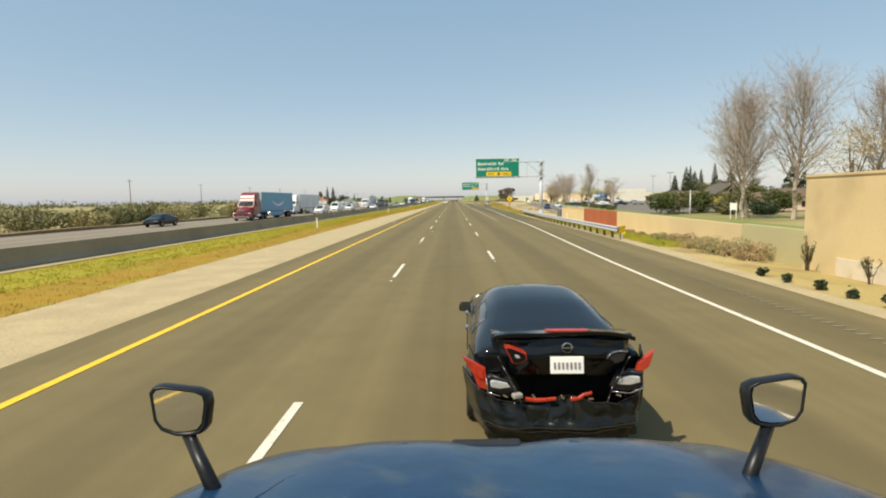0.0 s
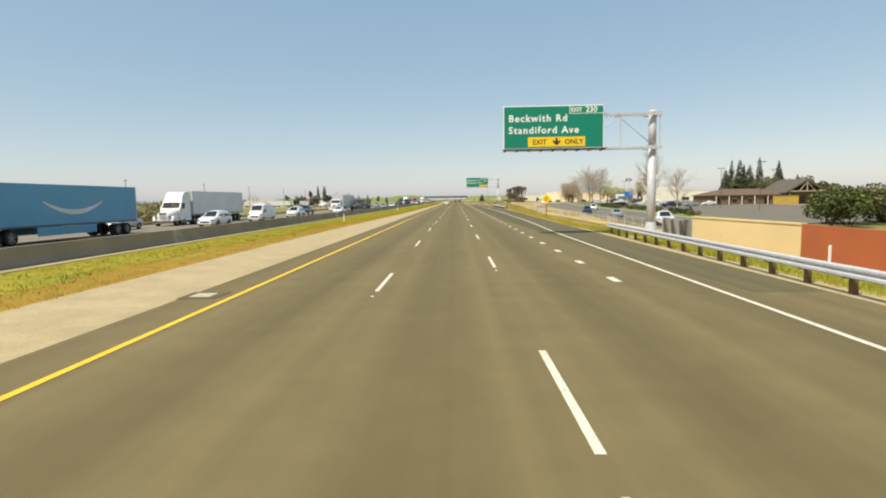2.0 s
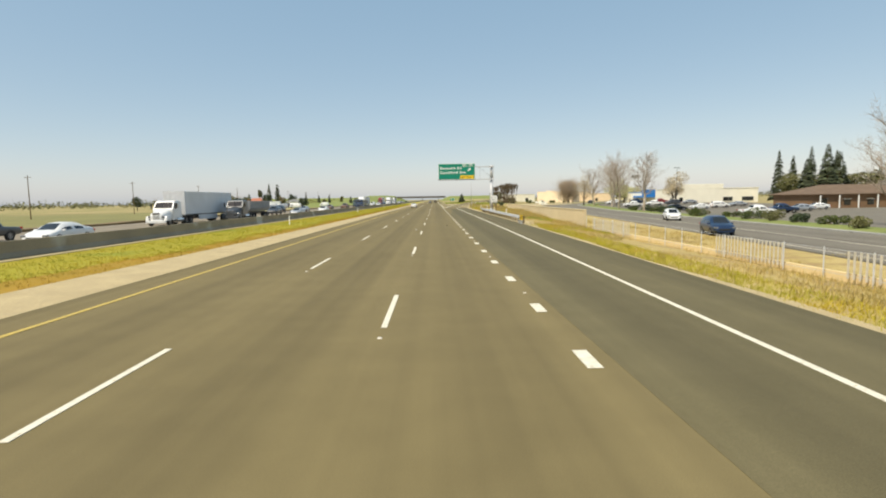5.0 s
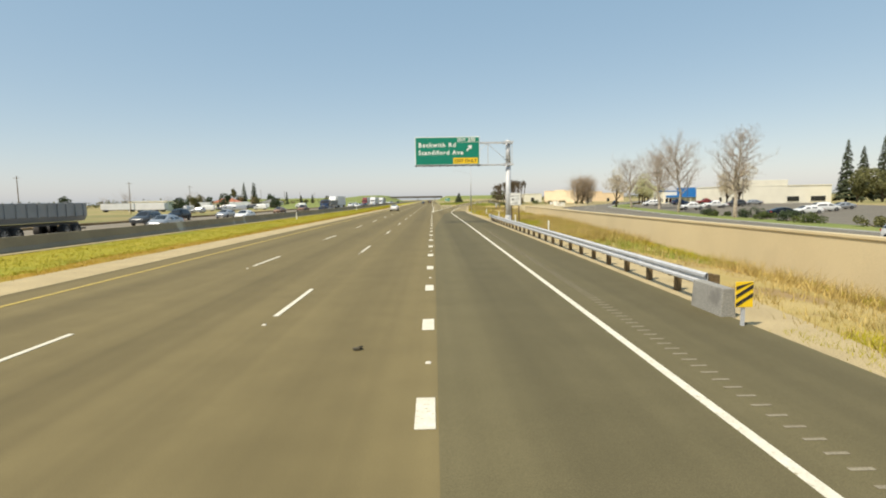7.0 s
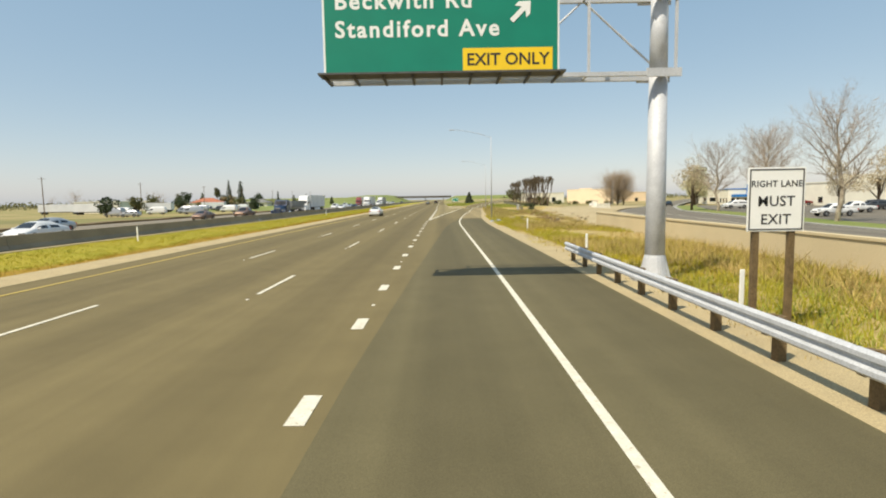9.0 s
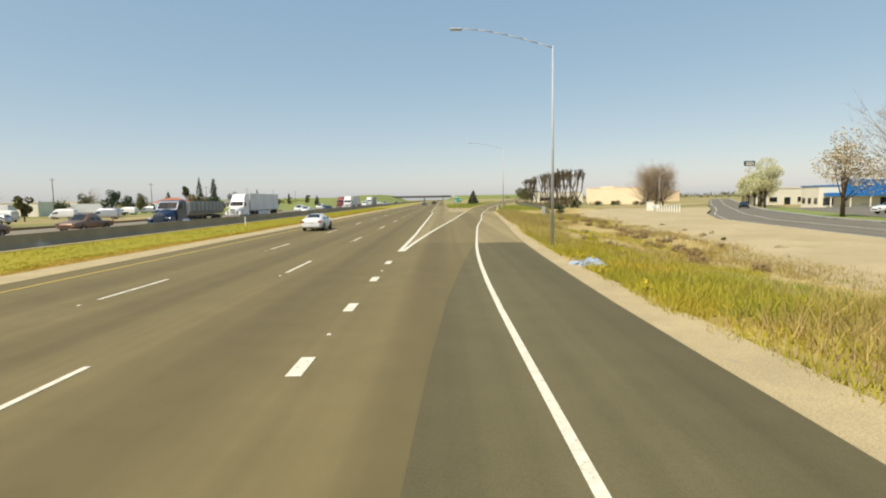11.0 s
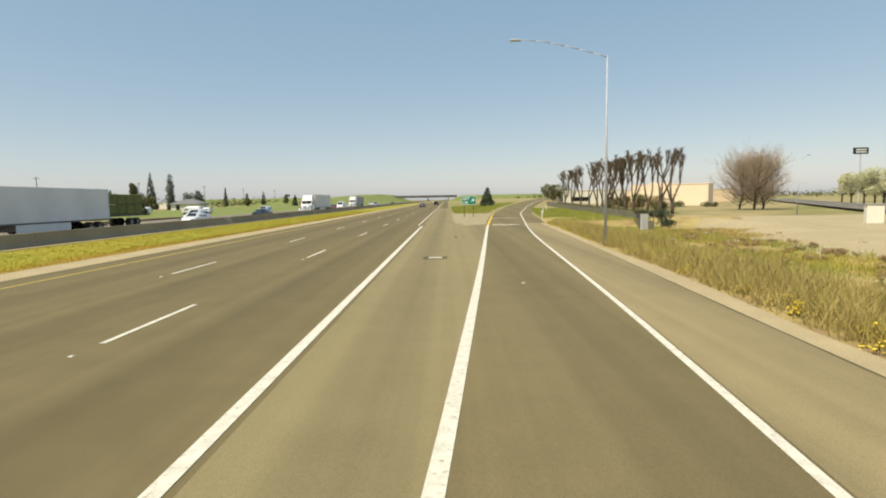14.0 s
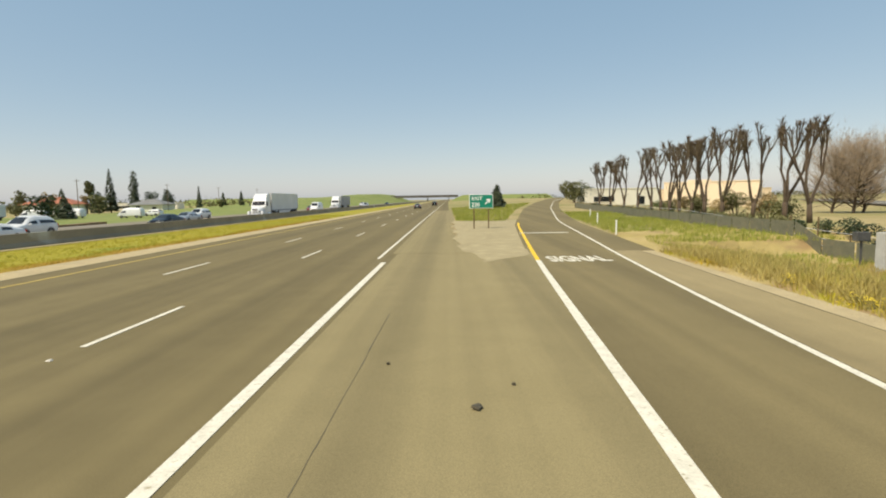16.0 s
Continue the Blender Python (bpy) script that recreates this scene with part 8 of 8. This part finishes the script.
def post_fence(name, pts, h, material, label, rails=(0.9,), group="", thick=0.045, wire=0.015):
    t = thing(name, 0, 0, 0, 0, label, "fence", group)
    for (xa, ya), (xb, yb) in zip(pts, pts[1:]):
        n = max(1, round(math.hypot(xb - xa, yb - ya) / 2.6))
        for k in range(n + (1 if (xb, yb) == pts[-1] else 0)):
            x, y = xa + (xb - xa) * k / n, ya + (yb - ya) * k / n
            z = land(x, y)
            Geo().tube((x, y, z - 0.2), (x, y, z + h), thick, n=6).make("post", material, t)
        za, zb = land(xa, ya), land(xb, yb)
        for r in rails:
            Geo().tube((xa, ya, za + h * r), (xb, yb, zb + h * r), wire, n=5).make("wire", "steel", t)
    return t


M["slat_pale"] = mat("weathered_pale_slats", (0.58, 0.53, 0.43), (0.48, 0.44, 0.35), 3.0, 0.8)
fence = post_fence("fence", [(20.45, 88), (20.4, 110), (20.4, 130), (20.4, 150), (20.4, 169)], 1.35, "steel", "pale wire fence with white slats along the side road", rails=(0.95, 0.25), thick=0.025, wire=0.008)
wall_run("kerb_wall", [(20.6, 86), (20.55, 128), (20.55, 169.9)], -1.1, -0.55, "tan_wall", 0.2, "low tan concrete kerb wall under the fence", cap=False)
sl = Geo().box((0, 0, 0.55), (0.02, 0.10, 1.05)).make("slat", "slat_pale", fence)
for k in range(250):
    y = 92 + k * 0.30
    if noise.noise(Vector((y * 0.16, 2.2, 0))) > 0.12 or y > 157:
        o = new("slat", sl.data)
        o.parent, o.location = fence, (20.4, y, land(20.4, y) + 0.2)
sl.location = (20.4, 91.3, land(20.4, 91.3) + 0.2)
me = None
for k in range(10):
    t = thing("bollard", 48.2 + 0.11 * k, 334 - 0.78 * k, -0.31, 0, "short white bollard beside the dirt lot", "bollard", "bollards beside the dirt lot")
    if me is None:
        o = Geo().tube((0, 0, 0), (0, 0, 1.25), 0.09, 0.08, 10).make("post", "sign_white", t, bevel=0.01)
        me = o.data
    else:
        o = new("post", me)
        o.parent = t
t = thing("notice_board", 46.0, 330.0, -0.31, -30, "small white notice board on two thin posts", "sign")
for s in (-1, 1):
    Geo().box((s * 0.72, 0.03, 0.65), (0.07, 0.05, 1.4)).make("post", "steel", t)
p = Geo().box((0, 0, 1.0), (1.6, 0.03, 0.6)).make("panel", "sign_white", t, bevel=0.01)
for k in range(2):
    Geo().box((0.1 * k, -0.02, 1.1 - 0.24 * k), (1.1 - 0.3 * k, 0.008, 0.10)).make("bar", "dull_grey", p)
t = thing("lawn_sign", 43.5, 80.0, land(43.5, 80.0), -25, "small white board on two posts on the lawn", "sign")
for s in (-1, 1):
    Geo().box((s * 0.36, 0.04, 1.2), (0.09, 0.07, 2.5)).make("post", "sign_white", t)
Geo().box((0, 0, 1.85), (0.95, 0.04, 1.0)).make("panel", "sign_white", t, bevel=0.01)
t = thing("lamp_post", 40.6, 88.0, land(40.6, 88.0), 0, "slim pale lamp post before green shrubs", "lamp post")
Geo().tube((0, 0, -0.2), (0, 0, 4.1), 0.09, 0.06, 10).make("pole", "steel_pale", t, smooth=True)
Geo().tube((0, 0, 4.1), (0, 0, 4.4), 0.16, 0.10, 10).make("lamp_head", "steel", t, smooth=True)
t = thing("utility_enclosure", 49.3, 340.0, -0.31, -25, "tan concrete utility enclosure in the dirt lot", "utility box")
Geo().box((0, 0, 0.85), (1.3, 1.1, 1.75)).make("body", "stucco_white", t, bevel=0.04)
Geo().box((0, 0, 1.76), (1.45, 1.25, 0.12)).make("cap", "concrete", t, bevel=0.02)
post_fence("fence", [(31, 345), (32.5, 372), (33.5, 392), (34.5, 412), (35, 425)], 1.3, "wood_post", "low wire fence below the pollarded trees", rails=(0.95, 0.6, 0.3))
M["fence_screen"] = mat("grey_green_fence_screen", (0.17, 0.165, 0.105), (0.13, 0.13, 0.085), 1.5, 0.9, bump=0.4, bscale=30, spots=(2.0, 0.58, 0.7, (0.19, 0.165, 0.10)))
low_fence = [(30.9, 344.5), (32.4, 371.5), (33.4, 391.5), (34.4, 411.5), (34.9, 424.5)]
t = thing("fence_screen", 0, 0, 0, 0, "grey-green slatted screen on the low wire fence", "fence")
for (xa, ya), (xb, yb) in zip(low_fence, low_fence[1:]):
    n = round((yb - ya) / 2.6)
    for k in range(n):
        pa, pb = ((xa + (xb - xa) * q / n, ya + (yb - ya) * q / n) for q in (k + 0.03, k + 0.97))
        za, zb = land(*pa), land(*pb)
        Geo().add([(*pa, za + 0.03), (*pb, zb + 0.03), (*pb, zb + 0.95), (*pa, za + 0.95), (pa[0] + 0.03, pa[1], za + 0.03), (pb[0] + 0.03, pb[1], zb + 0.03), (pb[0] + 0.03, pb[1], zb + 0.95), (pa[0] + 0.03, pa[1], za + 0.95)],
                  [(0, 1, 2, 3), (7, 6, 5, 4), (0, 4, 5, 1), (1, 5, 6, 2), (2, 6, 7, 3), (3, 7, 4, 0)]).make("screen_panel", "fence_screen", t)
for k in range(30):
    rnd = random.Random(700 + k)
    y = 349 + k * 2.5
    bush(33.6 + (y - 349) * 0.035 + rnd.uniform(0.3, 0.9), y, 1.3, rnd.uniform(0.9, 1.25), 710 + k, "low dark hedge plant along the fence", rnd.choice(["leaf_dark", "leaf_olive"]), 900, 0.07, group="hedge along the fence")



def pole_sign(x, y):
    t = thing("advertising_sign", x, y, land(x, y), 0, "dark rectangular sign high on a grey pole", "sign")
    Geo().tube((0, 0, -0.2), (0, 0, 14.8), 0.22, 0.17, 10).make("pole", "steel", t)
    p = Geo().box((0, 0, 15.4), (4.2, 0.45, 1.85)).make("panel", "black", t, bevel=0.05)
    for k in range(2):
        Geo().box((0, -0.235, 15.7 - 0.65 * k), (3.0, 0.02, 0.3)).make("bar", "sign_white", p)
    return t


pole_sign(129.5, 448)


# ramp lettering and worn marks
def on_road(words, size, x, y, stretch, material="white_paint"):
    holder = thing("road_lettering", x, y, 0.007, 0, "worn white lettering painted on the ramp", "road marking")
    text_mesh(words, size, material, holder, Matrix.Diagonal((1, stretch, 1, 1)), align="CENTER", bold=0.02, depth=0.002, name="letters")


on_road("SIGNAL", 0.72, 15.6, 341.0, 3.6)
bar = Geo().box((17.0, 357.5, ramp_z(357.5) + 0.012), (3.4, 0.5, 0.006)).make("stop_bar", "white_paint", road, "white bar across the ramp")


M["drain_pale"] = mat("worn_pale_steel_cover", (0.52, 0.46, 0.34), (0.42, 0.37, 0.27), 8.0, 0.7, fine=0.08)


def drain(x, y):
    t = thing("drain_cover", x, y, 0.005, 0, "pale square drain cover in a dark patch", "drain cover")
    Geo().box((0, 0, 0.004), (1.05, 1.05, 0.008)).make("surround", "asphalt_dark", t)
    Geo().box((0, 0, 0.012), (0.58, 0.58, 0.012)).make("cover", "drain_pale", t, bevel=0.004)
    return t


drain(9.5, 313.5)
drain(-4.75, 60.5)


# tar-filled cracks and scraps on the pavement
M["tar"] = mat("old_tar_seal", (0.10, 0.084, 0.052), (0.08, 0.068, 0.043), 6.0, 0.8)
M["scrap_white"] = mat("pale_plastic_scrap", (0.62, 0.58, 0.48), (0.5, 0.46, 0.38), 9.0, 0.7)


def crack(x0, y0, x1, y1, w, seed):
    rnd = random.Random(seed)
    n = max(6, int(abs(y1 - y0) + abs(x1 - x0)) * 3)
    g = Geo()
    drift = 0.0
    for k in range(n + 1):
        drift = drift * 0.85 + rnd.gauss(0, 0.005)
        q = k / n
        x, y = x0 + (x1 - x0) * q + drift, y0 + (y1 - y0) * q + (drift if abs(x1 - x0) > abs(y1 - y0) else 0)
        a = w * rnd.uniform(0.4, 1.2) / 2
        g.v += [(x - a, y - a * 0.3, 0.0078), (x + a, y + a * 0.3, 0.0078)]
    g.f = [(2 * k, 2 * k + 1, 2 * k + 3, 2 * k + 2) for k in range(n)]
    o = g.make("tar_crack", "tar", road, "thin dark tar-filled crack", fix=False)
    return o


crack(8.92, 331.5, 8.83, 323.0, 0.014, 1)


def scrap(x, y, s, material, label, seed):
    rnd = random.Random(seed)
    t = thing("road_scrap", x, y, 0.005, rnd.uniform(0, 180), label, "debris", "scraps on the pavement")
    g = Geo()
    for k in range(3):
        g.box((rnd.uniform(-0.3, 0.3) * s, rnd.uniform(-0.3, 0.3) * s, 0.02 + 0.1 * s * rnd.random()), (s * rnd.uniform(0.5, 1), s * rnd.uniform(0.2, 0.5), 0.03), Matrix.Rotation(rnd.uniform(-0.5, 0.5), 3, "Y") @ Matrix.Rotation(rnd.uniform(0, 3), 3, "Z"))
    g.make("shard", material, t)


for k, (x, y, s, m) in enumerate(((10.59, 326.0, 0.15, "tar"), (9.31, 327.8, 0.06, "tar"), (11.14, 326.8, 0.05, "tar"), (3.13, 159.0, 0.14, "scrap_white"), (5.9, 165.3, 0.16, "tar"), (-0.07, 100.5, 0.15, "scrap_white"), (0.35, 41.2, 0.11, "scrap_white"), (7.66, 291.7, 0.12, "plastic"), (12.3, 306, 0.1, "scrap_white"))):
    scrap(x, y, s, m, "small pale plastic scrap lying on the asphalt" if m == "scrap_white" else "small dark scrap lying on the asphalt", 900 + k)


# rumble strips beside the outer line
M["rut"] = mat("pale_rumble_groove", (0.25, 0.22, 0.15), (0.21, 0.18, 0.12), 5.0, 0.9)
m = None
for y0, y1, dx in ((0, 46, 1.35), (160, 198, 0.58)):
    for k in range(int((y1 - y0) / 0.31)):
        y = y0 + 0.31 * k
        if m is None:
            o = Geo().box((0, 0, 0), (0.24, 0.055, 0.006)).make("rumble_strip", "rut", road, "pale rumble strip")
            m = o.data
        else:
            o = new("rumble_strip", m)
            o.parent = road
        o.location = (edge_line(y) + dx + (0.007 * (y - 160) if y > 100 else 0), y, 0.0085)

# reflective lane studs
m = None
for k in range(24):
    for xd, ph in ((0.0, 2.0), (3.66, 6.9)):
        if m is None:
            o = Geo().box((0, 0, 0), (0.09, 0.09, 0.018), taper=(0.7, 0.7)).make("lane_stud", "scrap_white", road, "small white lane stud")
            m = o.data
        else:
            o = new("lane_stud", m)
            o.parent = road
        o.location = (xd, ph - 14.63 + k * 14.63 - 0.5, 0.01)

for k in range(15):
    o = new("lane_stud", m)
    o.parent, o.location = road, (7.10, 127.9 + k * 9.144, 0.01)
